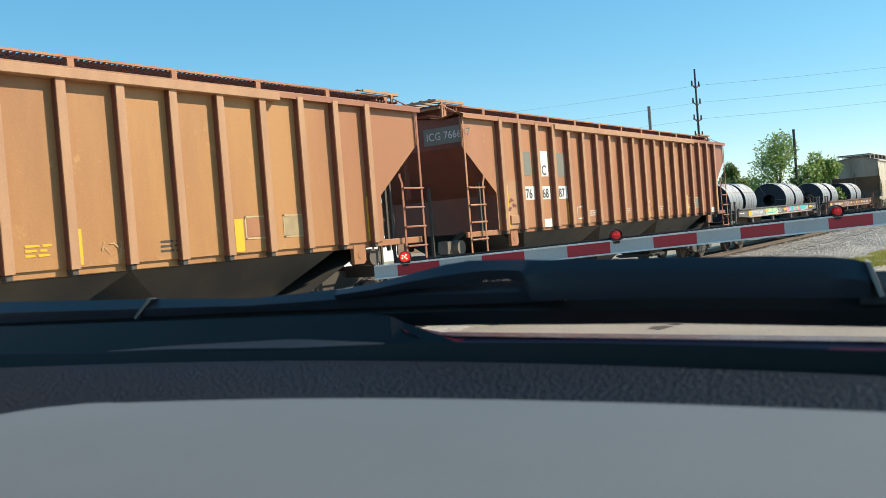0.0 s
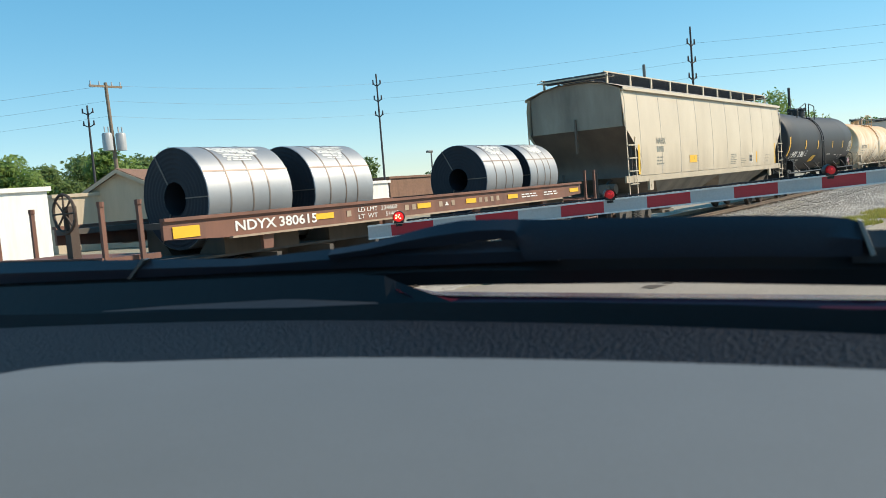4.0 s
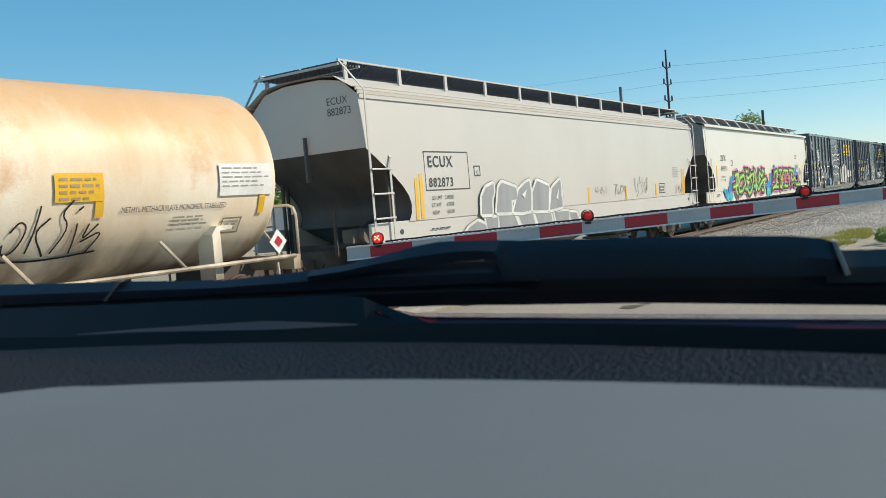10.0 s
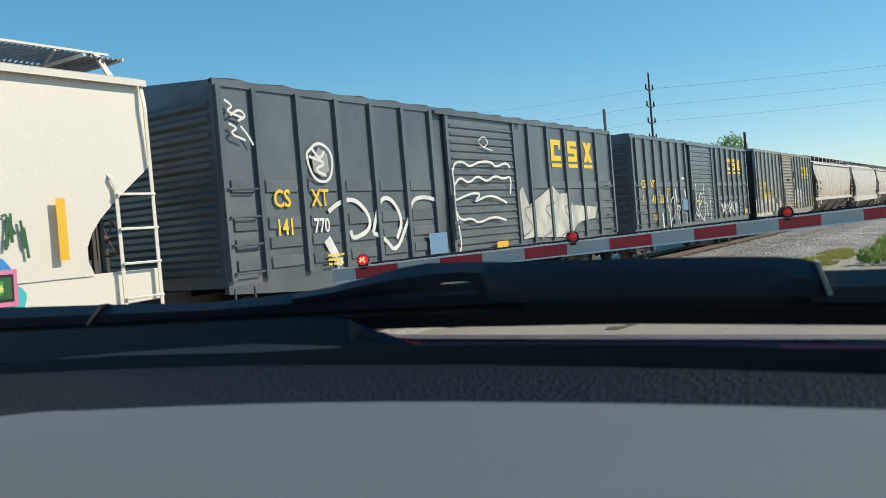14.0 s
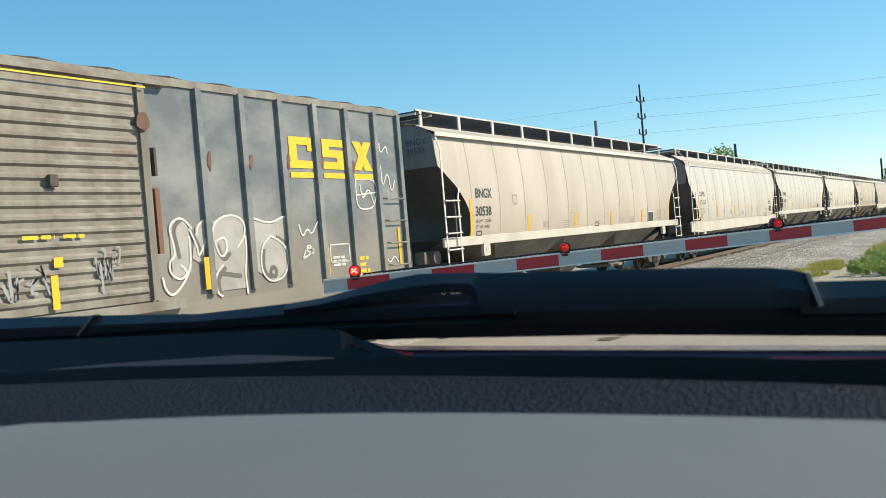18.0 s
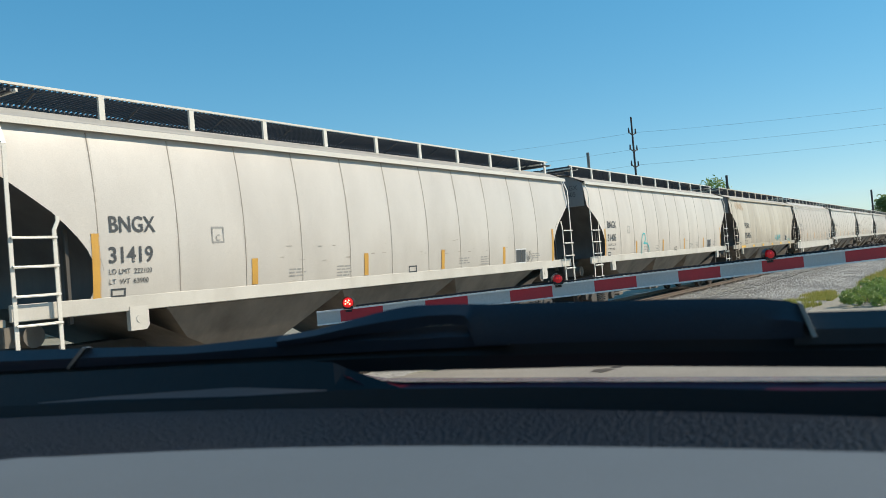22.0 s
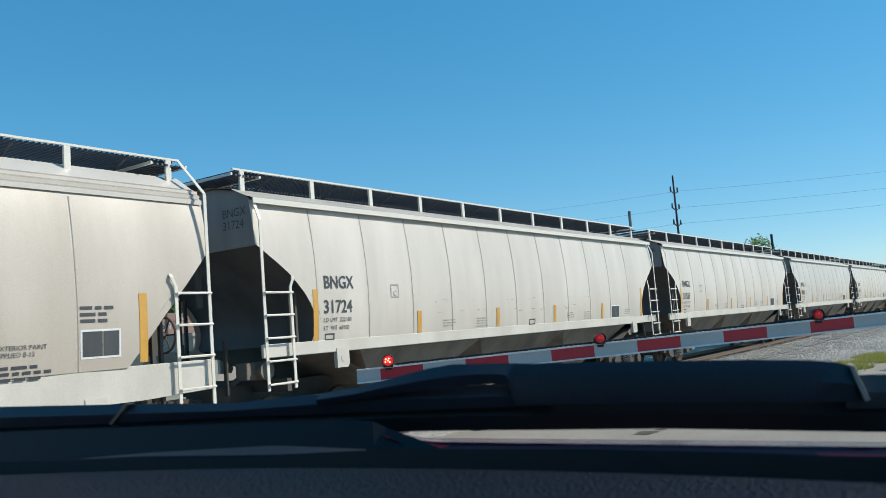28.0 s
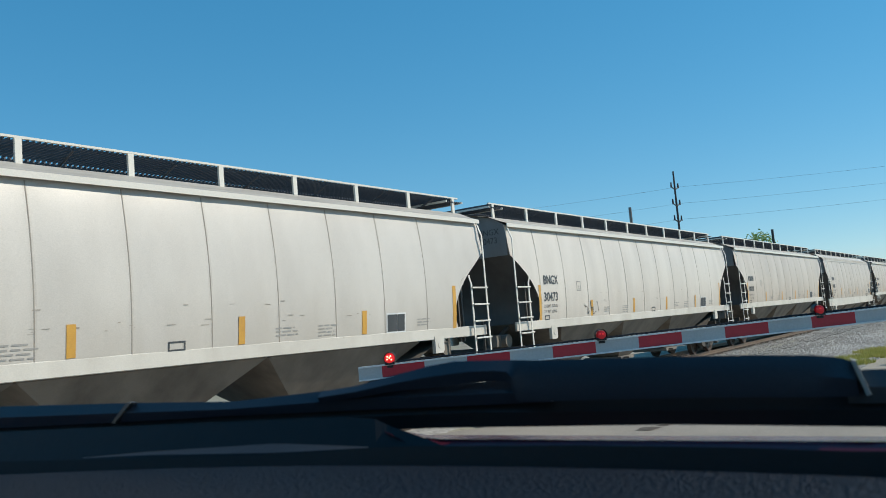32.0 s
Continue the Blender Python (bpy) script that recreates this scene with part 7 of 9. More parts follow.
panel(bB, 4.71, 1.85, 0.5, 0.36, fB, M_TANPRINT)
panel(bB, 5.54, 1.85, 0.5, 0.36, fB, M_TANPRINT)
solid(bB, "notice_fill", M_PATCHGREY, [rect(5.57, 6.01, 1.88, 2.18)], fB, 0.004)
solid(bB, "white_label", M_LETTERW, [rect(7.1, 7.6, 1.65, 1.83)], fB, 0.006, "small white label")
bars(bB, 7.16, 1.68, 0.38, 3, fB, M_LETTER, 0.02, 0.03)
solid(bB, "painted_patch", M_PATCHGREY, [rect(-6.1, -5.6, 2.9, 3.46)], fB, 0.006, "faded grey paint patch")
solid(bB, "painted_patch", M_PATCHGREY, [rect(-4.45, -3.88, 2.88, 3.47)], fB, 0.006, "faded grey paint patch")
solid(bB, "white_panel", M_LETTERW, [rect(-5.32, -4.76, 2.88, 3.5)], fB, 0.006, "white paint panel")
solid(bB, "white_panel", M_LETTERW, [rect(-6.0, -5.5, 2.32, 2.64)], fB, 0.006)
solid(bB, "white_panel", M_LETTERW, [rect(-5.27, -4.74, 2.32, 2.64)], fB, 0.006)
solid(bB, "white_panel", M_LETTERW, [rect(-4.43, -3.82, 2.32, 2.64)], fB, 0.006)
solid(bB, "white_panel", M_LETTERW, [rect(-5.31, -4.75, 1.64, 1.84)], fB, 0.006)
marks(bB, fB, -5.18, 2.92, "IC", 0.24, M_LETTER, lift=0.012)
marks(bB, fB, -5.94, 2.36, "76", 0.23, M_LETTER, lift=0.012)
marks(bB, fB, -5.14, 2.36, "68", 0.23, M_LETTER, lift=0.012)
marks(bB, fB, -4.3, 2.36, "87", 0.23, M_LETTER, lift=0.012)
solid(bB, "rust_patch", M_RIB, [[(-7.0, 2.75), (-6.2, 2.8), (-6.2, 1.7), (-6.75, 1.66)]], fB, 0.004, "scraped tan metal patch")
panel(bB, -3.35, 1.78, 0.4, 0.32, fB, M_CHALK)
for x in (-2.6, -0.4, 2.2, 4.6):
    bars(bB, x, 1.95, 0.45, 3, fB, M_CHALK, 0.025, 0.03)
_hB = (32.35 - 14.85) / 2 - 0.275
bm = fresh()
box(bm, -_hB + 0.117, -_hB + 0.128, -1.5, -0.55, 3.62, 3.98)
part("end_patch", bm, M_PATCHGREY, bB, "grey painted number patch on the end")
end_letters("ICG 766687", 0.17, M_LETTERW, bB, -0.62, 3.72, -_hB + 0.117)

for w, f0, a, b in ((bA, fA, -4.95, 4.95), (bB, fB, -4.52, 5.5)):
    bm = fresh()
    box(bm, a, b, -1.76, -1.6, 4.04, 4.17)
    part("top_chord", bm, M_RIB, w, "raised tan band along the eave", bevel=0.008)
for x, z in ((-6.62, 2.32), (-6.5, 2.2), (-6.72, 2.12)):
    bm = fresh()
    blob(bm, x, z, 0.09, 0.05, fB, 0.008, seed=int(x * 10), wob=0.4)
    part("rust_spot", bm, M_ENDBROWN, bB)
bm = fresh()
box(bm, -6.72, -6.36, -1.64, -1.6, 1.78, 1.98)
part("card_holder", bm, M_RIB, bB, "small steel card holder", bevel=0.01)
bm = fresh()
rnd = random.Random(4)
for _ in range(60):
    x, z = rnd.choice((1.75, 2.55, 3.35)) + rnd.uniform(-0.3, 0.3), 1.72 + abs(rnd.gauss(0, 0.22))
    blob(bm, x, z, rnd.uniform(0.008, 0.03), rnd.uniform(0.008, 0.03), fB, 0.005 + 0.0001 * _, n=7, seed=_, wob=0.3)
tagged(part("paint_flake", bm, M_ENDBROWN, bB, "flaked paint spots"), kind="stuff")

for w, dx in ((bA, -0.15), (bB, -0.275)):
    for o in w.children:
        if o not in bare[w]:
            o.location.x += dx

# flat wagons
plain_flat = {w: set(w.children) for w in (flat1, flat2)}
solid(flat1, "mural_base", M_GREYSPRAY, [rect(-5.0, -2.9, 1.24, 1.6)], ff1, 0.006, "worn silver sprayed base")
solid(flat1, "mural_base", M_BUFF, [[(-2.85, 1.24), (-0.9, 1.24), (-0.75, 1.4), (-1.0, 1.6), (-2.85, 1.6)]], ff1, 0.006, "pale yellow sprayed base")
solid(flat1, "mural_base", M_PINK, [[(0.75, 1.26), (1.5, 1.3), (5.0, 1.28), (5.0, 1.6), (0.6, 1.6)]], ff1, 0.006, "pink sprayed base")
solid(flat1, "mural_base", M_TEAL, [[(1.35, 1.3), (1.9, 1.28), (2.1, 1.6), (1.2, 1.6)], [(2.3, 1.3), (2.75, 1.3), (2.95, 1.6), (2.2, 1.6)], [(3.4, 1.35), (4.6, 1.32), (4.9, 1.6), (3.2, 1.6)]], ff1, 0.009, "turquoise sprayed shapes")
bm = fresh()
for pts in ([(-2.85, 1.3), (-2.2, 1.36), (-1.6, 1.3), (-1.1, 1.4), (-0.85, 1.58)], [(-1.75, 1.3), (-1.72, 1.6)]):
    stroke(bm, pts, 0.05, ff1, 0.012)
part("mural_line", bm, M_TEAL, flat1, "turquoise sprayed outline")
bm = fresh()
for pts in ([(0.7, 1.55), (1.0, 1.3), (1.3, 1.35), (1.5, 1.55)], [(2.0, 1.58), (2.2, 1.3), (2.6, 1.42), (2.9, 1.3)], [(3.2, 1.55), (3.5, 1.32), (4.2, 1.3), (4.9, 1.5)]):
    stroke(bm, pts, 0.03, ff1, 0.014)
part("mural_line", bm, M_CHALK, flat1, "white sprayed outline")
marks(flat1, ff1, -4.92, 1.34, "LW 495504", 0.2, M_LETTERW, stretch=1.2, lift=0.014)
marks(flat1, ff1, 2.15, 1.42, "ENSEA", 0.11, M_LETTERW, stretch=1.2, lift=0.02)
marks(flat1, ff1, -0.72, 1.37, "286K", 0.15, M_LETTERW, stretch=0.9)
panel(flat1, -0.78, 1.32, 0.52, 0.24, ff1, M_LETTERW)
marks(flat1, ff1, -1.1, 1.3, "900", 0.13, M_LETTERW)
scribble(flat1, -0.2, 1.32, 0.6, 0.22, ff1, M_CHALK, 5, 0.015, 5)
solid(flat1, "reflector", M_YELLOW, [rect(-5.45, -5.0, 1.28, 1.55)], ff1, 0.014, "yellow reflective strip")
for a, b in ((-2.98, -2.5), (0.2, 0.66), (2.55, 3.0), (5.15, 5.75)):
    solid(flat1, "reflector", M_YELLOW, [rect(a, b, 1.4, 1.53)], ff1, 0.016, "yellow reflective strip")
bars(flat1, -6.6, 1.42, 0.8, 1, ff1, M_LETTERW, 0.05)
bars(flat1, 6.0, 1.5, 0.5, 2, ff1, M_LETTERW, 0.03, 0.04)
bm = fresh()
box(bm, -hf1 * 0.82, hf1 * 0.82, -1.432, -1.42, 1.2, 1.235)
part("sill_line", bm, M_LETTERW, flat1, "pale line along the lower edge of the sill")
marks(flat2, ff2, -5.35, 1.32, "NDYX", 0.21, M_LETTERW, stretch=1.05)
marks(flat2, ff2, -4.42, 1.32, "380615", 0.21, M_LETTERW, stretch=1.05)
solid(flat2, "reflector", M_YELLOW, [rect(-6.5, -6.02, 1.3, 1.52)], ff2, 0.014, "yellow reflective strip")
for a, b in ((-3.55, -3.1), (-0.65, -0.2), (1.1, 1.5), (2.85, 3.3), (6.0, 6.5)):
    solid(flat2, "reflector", M_YELLOW, [rect(a, b, 1.37, 1.5)], ff2, 0.012, "yellow reflective strip")
marks(flat2, ff2, -2.45, 1.44, "LD LMT  234600", 0.11, M_LETTERW, stretch=1.1)
marks(flat2, ff2, -2.45, 1.28, "LT  WT     51400", 0.11, M_LETTERW, stretch=1.1)
for x in (-2.75, -1.05, -0.82, 0.1, 0.55, 1.62, 1.85, 2.1, 2.35):
    solid(flat2, "painted_patch", M_TANSILL, [rect(x, x + 0.12, 1.36, 1.5)], ff2, 0.008, "small faded tan patch")
solid(flat2, "painted_mark", M_LETTERW, [[(0.3, 1.38), (0.45, 1.38), (0.375, 1.48)]], ff2, 0.008, "small white triangle")
for x in (3.5, 4.6):
    bars(flat2, x, 1.44, 0.8, 2, ff2, M_LETTERW, 0.035, 0.04)

for w in (flat1, flat2):
    for o in w.children:
        if o not in plain_flat[w]:
            for v in o.data.vertices:
                v.co.z = 1.6 - (1.6 - v.co.z) * 0.77

# tan hopper
marks(hopG, fG, -6.5, 2.66, "NAHX", 0.2, M_PATCHGREY)
bars(hopG, -6.5, 2.4, 0.8, 1, fG, M_PATCHGREY, 0.18, 0.1)
bars(hopG, -6.5, 2.2, 0.7, 3, fG, M_PATCHGREY, 0.05, 0.05)
solid(hopG, "reflector", M_YELLOW, [rect(-3.5, -2.7, 2.0, 2.26)], fG, 0.01, "yellow square")
reflectors(hopG, [7.75, -8.0], fG, 1.74, 0.9, 0.15)
for k, row in enumerate(("EXW 10-8  H   9-3", "EW    8-2  H  15-2", "CU FT 5204")):
    marks(hopG, fG, 6.2, 2.1 - 0.125 * k, row, 0.06, M_LETTER)
panel(hopG, 3.7, 1.85, 0.55, 0.4, fG, M_LETTERW, M_LETTER)
reflectors(hopG, [4.75], fG, 1.85, 0.45, 0.13)
bars(hopG, 2.6, 2.0, 0.7, 3, fG, M_PATCHGREY, 0.03, 0.04)
bars(hopG, 1.2, 2.2, 0.8, 6, fG, M_PATCHGREY, 0.03, 0.04)
bars(hopG, -3.0, 2.2, 0.5, 3, fG, M_PATCHGREY, 0.04, 0.04)

# black tank
letters("SHPX", 0.27, M_LETTERW, tank1, -6.87, 1.95, ft1, stretch=1.02, bold=0.045, lift=0.009)
letters("213843", 0.27, M_LETTERW, tank1, -5.6, 1.95, ft1, stretch=1.02, bold=0.045, lift=0.009)
marks(tank1, ft1, -6.9, 1.76, "LD LMT   203000 LB   92050 KG", 0.1, M_LETTERW, stretch=1.1)
marks(tank1, ft1, -6.95, 1.6, "LT WT     83000 LB   37650 KG", 0.1, M_LETTERW, stretch=1.1)
panel(tank1, -4.1, 1.97, 0.3, 0.32, ft1, M_LETTERW)
marks(tank1, ft1, -4.01, 2.02, "C", 0.12, M_LETTERW)
marks(tank1, ft1, -4.05, 2.19, "PLATE", 0.045, M_LETTERW)
panel(tank1, -7.2, 1.88, 0.2, 0.24, ft1, M_LETTERW)
for x, z, h in ((-7.87, 2.02, 0.92), (-4.56, 2.33, 0.44), (-1.72, 2.32, 0.44), (2.08, 2.32, 0.42), (5.06, 2.32, 0.42), (8.02, 2.12, 0.9)):
    reflectors(tank1, [x], ft1, z, h, 0.17)
solid(tank1, "placard", M_YELLOW, [[(-2.54, 1.66), (-1.66, 1.70), (-1.56, 2.0), (-2.42, 1.97)]], ft1, 0.016, "yellow warning placard")
bars(tank1, -2.3, 1.88, 0.5, 2, lambda x, z: ft1(x, z) - 0.02, M_OLIVE, 0.03, 0.06)
bars(tank1, 1.23, 1.98, 1.25, 1, ft1, M_LETTERW, 0.05)
bars(tank1, 3.48, 1.93, 0.78, 1, ft1, M_LETTERW, 0.045)
bars(tank1, 0.88, 1.56, 0.5, 4, ft1, M_PRINT, 0.025, 0.03)
solid(tank1, "stencil_diamond", M_LETTERW, [[(4.82, 1.86), (4.92, 1.97), (5.02, 1.86), (4.92, 1.75)]], ft1, 0.01, "small white diamond")
solid(tank1, "stencil_diamond", M_BLACK, [[(4.85, 1.86), (4.92, 1.94), (4.99, 1.86), (4.92, 1.78)]], ft1, 0.014)
panel(tank1, 5.5, 1.7, 0.5, 0.24, ft1, M_LETTERW)
bars(tank1, 5.55, 1.86, 0.4, 2, ft1, M_LETTERW, 0.02, 0.07)
# ruled test table in white
bm = fresh()
for k in range(9):
    z = 2.13 + 0.56 * k / 8
    plate(bm, 7.0, 7.9, z, z + 0.012, ft1, 0.012)
for k in range(5):
    x = (7.0, 7.35, 7.55, 7.73, 7.888)[k]
    plate(bm, x, x + 0.012, 2.13, 2.70, ft1, 0.012, m=6)
part("test_table", bm, M_LETTERW, tank1, "white ruled stencil table")
bars(tank1, 7.04, 2.645, 0.82, 8, ft1, M_PRINT, 0.03, 0.04)
bars(tank1, 7.5, 2.76, 0.45, 1, ft1, M_LETTERW, 0.05)
solid(tank1, "placard", M_LETTERW, [[(6.2, 1.53), (6.4, 1.75), (6.6, 1.53), (6.4, 1.31)]], lambda x, z: -1.53, 0.0, "white and red diamond placard")
solid(tank1, "placard_mark", M_PINK, [[(6.24, 1.53), (6.4, 1.71), (6.56, 1.53), (6.4, 1.35)]], lambda x, z: -1.536, 0.0)
bars(tank1, 6.3, 1.51, 0.2, 1, lambda x, z: -1.54, M_LETTERW, 0.06)


def head_letters(text, size, material, parent, y, z, head, bold=0.0):
    """Painted words on a dished tank end."""
    cu = bpy.data.curves.new("words", "FONT")
    cu.body, cu.size, cu.resolution_u, cu.offset = text, size * 1.38, 3, bold * size
    tmp = bpy.data.objects.new("words", cu)
    me = bpy.data.meshes.new_from_object(tmp)
    bpy.data.objects.remove(tmp)
    bpy.data.curves.remove(cu)
    for v in me.vertices:
        yy, zz = y - v.co.x, z + v.co.y
        v.co = (head(yy, zz) - 0.012, yy, zz)
    me.materials.clear()
    me.materials.append(material)
    ob = new("head_lettering", me)
    ob.parent = parent
    ob["label"] = 'painted "%s" lettering on the tank end' % text


head1, head2 = head_at["black tank wagon with white lettering"], head_at["cream tank wagon streaked with rust-brown spills"]
head_letters("SHPX 213843", 0.13, M_LETTERW, tank1, 0.35, 3.05, head1, 0.03)
head_letters("TILX 270061", 0.14, M_LETTER, tank2, 0.55, 3.0, head2, 0.02)
for w, hd, mat in ((tank1, head1, M_PRINT), (tank2, head2, M_PRINT)):
    for k in range(3):
        bm = fresh()
        for y0, y1 in ((0.3, 0.12), (0.05, -0.12), (-0.2, -0.42)):
            z = 2.86 - 0.11 * k
            sheet(bm, lambda y, z: (hd(y, z) - 0.012, y, z), [y0, y1], [z, z + 0.05])
        part("small_print", bm, mat, w)

# cream tank
marks(tank2, ft2, -7.05, 2.24, "TILX  270061", 0.24, M_LETTER, stretch=1.12)
marks(tank2, ft2, -7.05, 2.05, "LD LMT     200000 LB     90700 KG", 0.075, M_LETTER)
marks(tank2, ft2, -7.1, 1.9, "LT WT  ~    63000 LB     28600 KG", 0.075, M_LETTER)
for x, z, h in ((-7.72, 1.72, 0.86), (-4.45, 2.2, 0.34), (-1.32, 2.07, 0.36), (1.5, 2.06, 0.36), (4.5, 2.03, 0.36)):
    reflectors(tank2, [x], ft2, z, h, 0.13)
bm = fresh()
for pts in ([(-3.74, 1.75), (-3.62, 2.12), (-3.33, 2.1), (-3.5, 1.95), (-3.27, 1.75)], [(-3.24, 2.03), (-2.96, 2.03)], [(-3.09, 2.03), (-3.15, 1.74)], [(-2.79, 1.95), (-2.96, 1.79), (-2.82, 1.72), (-2.67, 1.89), (-2.79, 1.95)], [(-2.63, 1.52), (-2.51, 2.07), (-2.29, 2.01), (-2.43, 1.84)], [(-2.21, 2.12), (-2.33, 1.72), (-2.15, 1.68)], [(-2.0, 1.93), (-2.14, 1.79), (-1.99, 1.7), (-1.83, 1.87), (-2.0, 1.93)], [(-1.8, 2.05), (-1.95, 1.72)], [(-1.6, 1.98), (-1.87, 1.85), (-1.6, 1.7)], [(-3.68, 1.64), (-2.9, 1.62), (-1.7, 1.78)]):
    stroke(bm, pts, 0.026, ft2, 0.012)
part("sprayed_tag", bm, M_INK, tank2, "thin dark sprayed tag in rounded letters")
bm = fresh()
for k, pts in enumerate([[(3.35, 1.9), (3.47, 2.05), (3.58, 1.95), (3.45, 1.65), (3.29, 1.62), (3.28, 1.76)], [(3.73, 2.22), (3.61, 1.63)], [(3.87, 2.06), (3.65, 1.88), (3.87, 1.57)], [(4.19, 2.28), (4.01, 2.1), (4.15, 1.94), (3.96, 1.6)], [(4.26, 1.97), (4.24, 1.58)], [(4.26, 2.14), (4.33, 2.19)], [(4.44, 1.96), (4.35, 1.72), (4.58, 1.95)], [(4.36, 1.72), (4.69, 1.88), (4.48, 1.56)], [(3.26, 1.55), (3.86, 1.51), (4.64, 1.58)]]):
    stroke(bm, pts, 0.026, ft2, 0.012 + 0.0004 * k)
part("sprayed_tag", bm, M_INK, tank2, "thin dark sprayed tag in rounded letters")
plate_bm = fresh()
plate(plate_bm, 3.91, 4.62, 2.25, 2.63, ft2, 0.012, m=4)
part("placard", plate_bm, M_YELLOW, tank2, "yellow emergency placard")
bars(tank2, 3.97, 2.53, 0.59, 4, lambda x, z: ft2(x, z) - 0.012, M_OLIVE, 0.035, 0.05)
plate_bm = fresh()
plate(plate_bm, 6.65, 7.77, 2.25, 2.75, ft2, 0.012, m=4)
part("white_panel", plate_bm, M_LETTERW, tank2, "white test record panel")
bars(tank2, 6.70, 2.67, 1.02, 5, lambda x, z: ft2(x, z) - 0.012, M_PRINT, 0.02, 0.05)
marks(tank2, ft2, 4.91, 2.07, "METHYL METHACRYLATE MONOMER, STABILIZED", 0.085, M_LETTER, stretch=0.72)
bars(tank2, 5.81, 1.95, 0.7, 3, ft2, M_PRINT, 0.025, 0.03)
panel(tank2, 6.79, 1.66, 0.4, 0.25, ft2, M_PATCHGREY, M_PRINT)
solid(tank2, "placard", M_LETTERW, [[(7.60, 1.45), (7.80, 1.66), (8.00, 1.45), (7.80, 1.24)]], lambda x, z: -1.47, 0.0, "white and red diamond placard")
solid(tank2, "placard_mark", M_SIGNRED, [[(7.70, 1.45), (7.80, 1.55), (7.90, 1.45), (7.80, 1.35)]], lambda x, z: -1.476, 0.0)
reflectors(tank2, [7.50], ft2, 1.95, 0.75, 0.13)

# grey hopper with the boxed number
panel(hopE, -8.0, 2.16, 1.72, 0.83, fE, M_LETTER)
marks(hopE, fE, -7.88, 2.66, "ECUX", 0.24, M_LETTER, stretch=1.0, space=1.15)
marks(hopE, fE, -7.88, 2.24, "882873", 0.2, M_LETTER, stretch=1.0, space=1.15)
marks(hopE, fE, -7.82, 1.97, "LD LMT   218500", 0.085, M_LETTER)
marks(hopE, fE, -7.82, 1.82, "LT WT      67500", 0.085, M_LETTER)
marks(hopE, fE, -7.82, 1.66, "NEW         03-00", 0.085, M_LETTER)
reflectors(hopE, [-8.4], fE, 1.58, 0.85, 0.11)
reflectors(hopE, [-8.22], fE, 1.6, 0.92, 0.11)
reflectors(hopE, [8.22], fE, 1.6, 0.9, 0.14)
reflectors(hopE, [8.44], fE, 1.6, 0.9, 0.14)
reflectors(hopE, [-5.2, -2.2, 0.0, 2.8, 5.5], fE, 1.6, 0.42, 0.12)
panel(hopE, -6.07, 2.44, 0.27, 0.24, fE, M_LETTER)
marks(hopE, fE, -5.98, 2.47, "C", 0.1, M_LETTER)
panel(hopE, 5.86, 1.69, 0.58, 0.34, fE, M_LETTER, M_PATCHGREY)
bars(hopE, 7.3, 2.54, 0.7, 6, fE, M_PRINT, 0.03, 0.035)
end_letters("ECUX\n882873", 0.15, M_LETTER, hopE, -0.62, 3.95, -hE + 0.13)
blocks(hopE, [
    [(-6.76, 1.09), (-6.45, 1.31), (-6.07, 1.43), (-5.7, 1.32), (-5.62, 1.05)],
    [(-5.64, 1.09), (-5.74, 1.48), (-5.17, 1.47), (-5.16, 1.09)],
    [(-5.1, 1.12), (-5.16, 1.5), (-4.37, 1.5), (-4.09, 1.11)],
    [(-3.96, 1.14), (-4.24, 1.49), (-3.43, 1.48), (-3.27, 1.13)],
    [(-3.12, 1.13), (-3.36, 1.48), (-2.4, 1.43), (-2.29, 1.12)],
    [(-2.13, 1.13), (-2.25, 1.45), (-1.35, 1.44), (-1.3, 1.14)],
    [(-1.22, 1.15), (-1.35, 1.4), (-0.83, 1.36), (-0.68, 1.16)]], fE)
blocks(hopE, [
    [(-5.91, 1.55), (-5.89, 1.97), (-5.68, 2.18), (-5.3, 2.27), (-5.3, 2.06), (-5.4, 1.91), (-5.42, 1.54)],
    [(-5.26, 1.56), (-5.11, 2.17), (-4.94, 2.29), (-4.22, 2.14), (-4.19, 1.85), (-4.5, 1.83), (-4.51, 1.53)],
    [(-4.46, 1.54), (-4.12, 2.09), (-3.81, 2.23), (-3.53, 2.31), (-3.47, 1.99), (-3.51, 1.53), (-4.04, 1.5)],
    [(-3.45, 1.52), (-3.43, 1.99), (-3.15, 2.3), (-2.46, 2.14), (-2.55, 1.49)],
    [(-2.52, 1.49), (-2.34, 2.08), (-1.8, 2.32), (-1.73, 1.92), (-1.72, 1.55)]], fE, 0.036)
solid(hopE, "mural_counter", M_CHALK, [[(-3.98, 1.95), (-3.72, 2.08), (-3.85, 1.85)]], fE, 0.052, "white gap in a letter")
solid(hopE, "mural_counter", M_CHALK, [[(-2.12, 1.82), (-1.95, 2.05), (-2.0, 1.75)]], fE, 0.052)
scribble(hopE, 0.5, 1.75, 0.9, 0.35, fE, M_PATCHGREY, 12, 0.012, 5)
scribble(hopE, 1.9, 1.6, 1.0, 0.55, fE, M_PATCHGREY, 13, 0.02, 6)
scribble(hopE, 3.6, 1.6, 1.2, 0.75, fE, M_PATCHGREY, 14, 0.02, 6)
scribble(hopE, 7.5, 1.6, 0.8, 0.4, fE, M_LETTER, 15, 0.012, 7)
bars(hopE, -7.9, 1.35, 1.0, 1, lambda x, z: fE(x, z) - 0.02, M_LETTER, 0.03)
for x in (-8.9, 9.0):
    bm = fresh()
    rod(bm, (x, -1.52, 1.38), (x, -1.575, 1.38), 0.055, 14)
    part("sill_hole", bm, M_LETTER, hopE, "dark round hole in the sill")

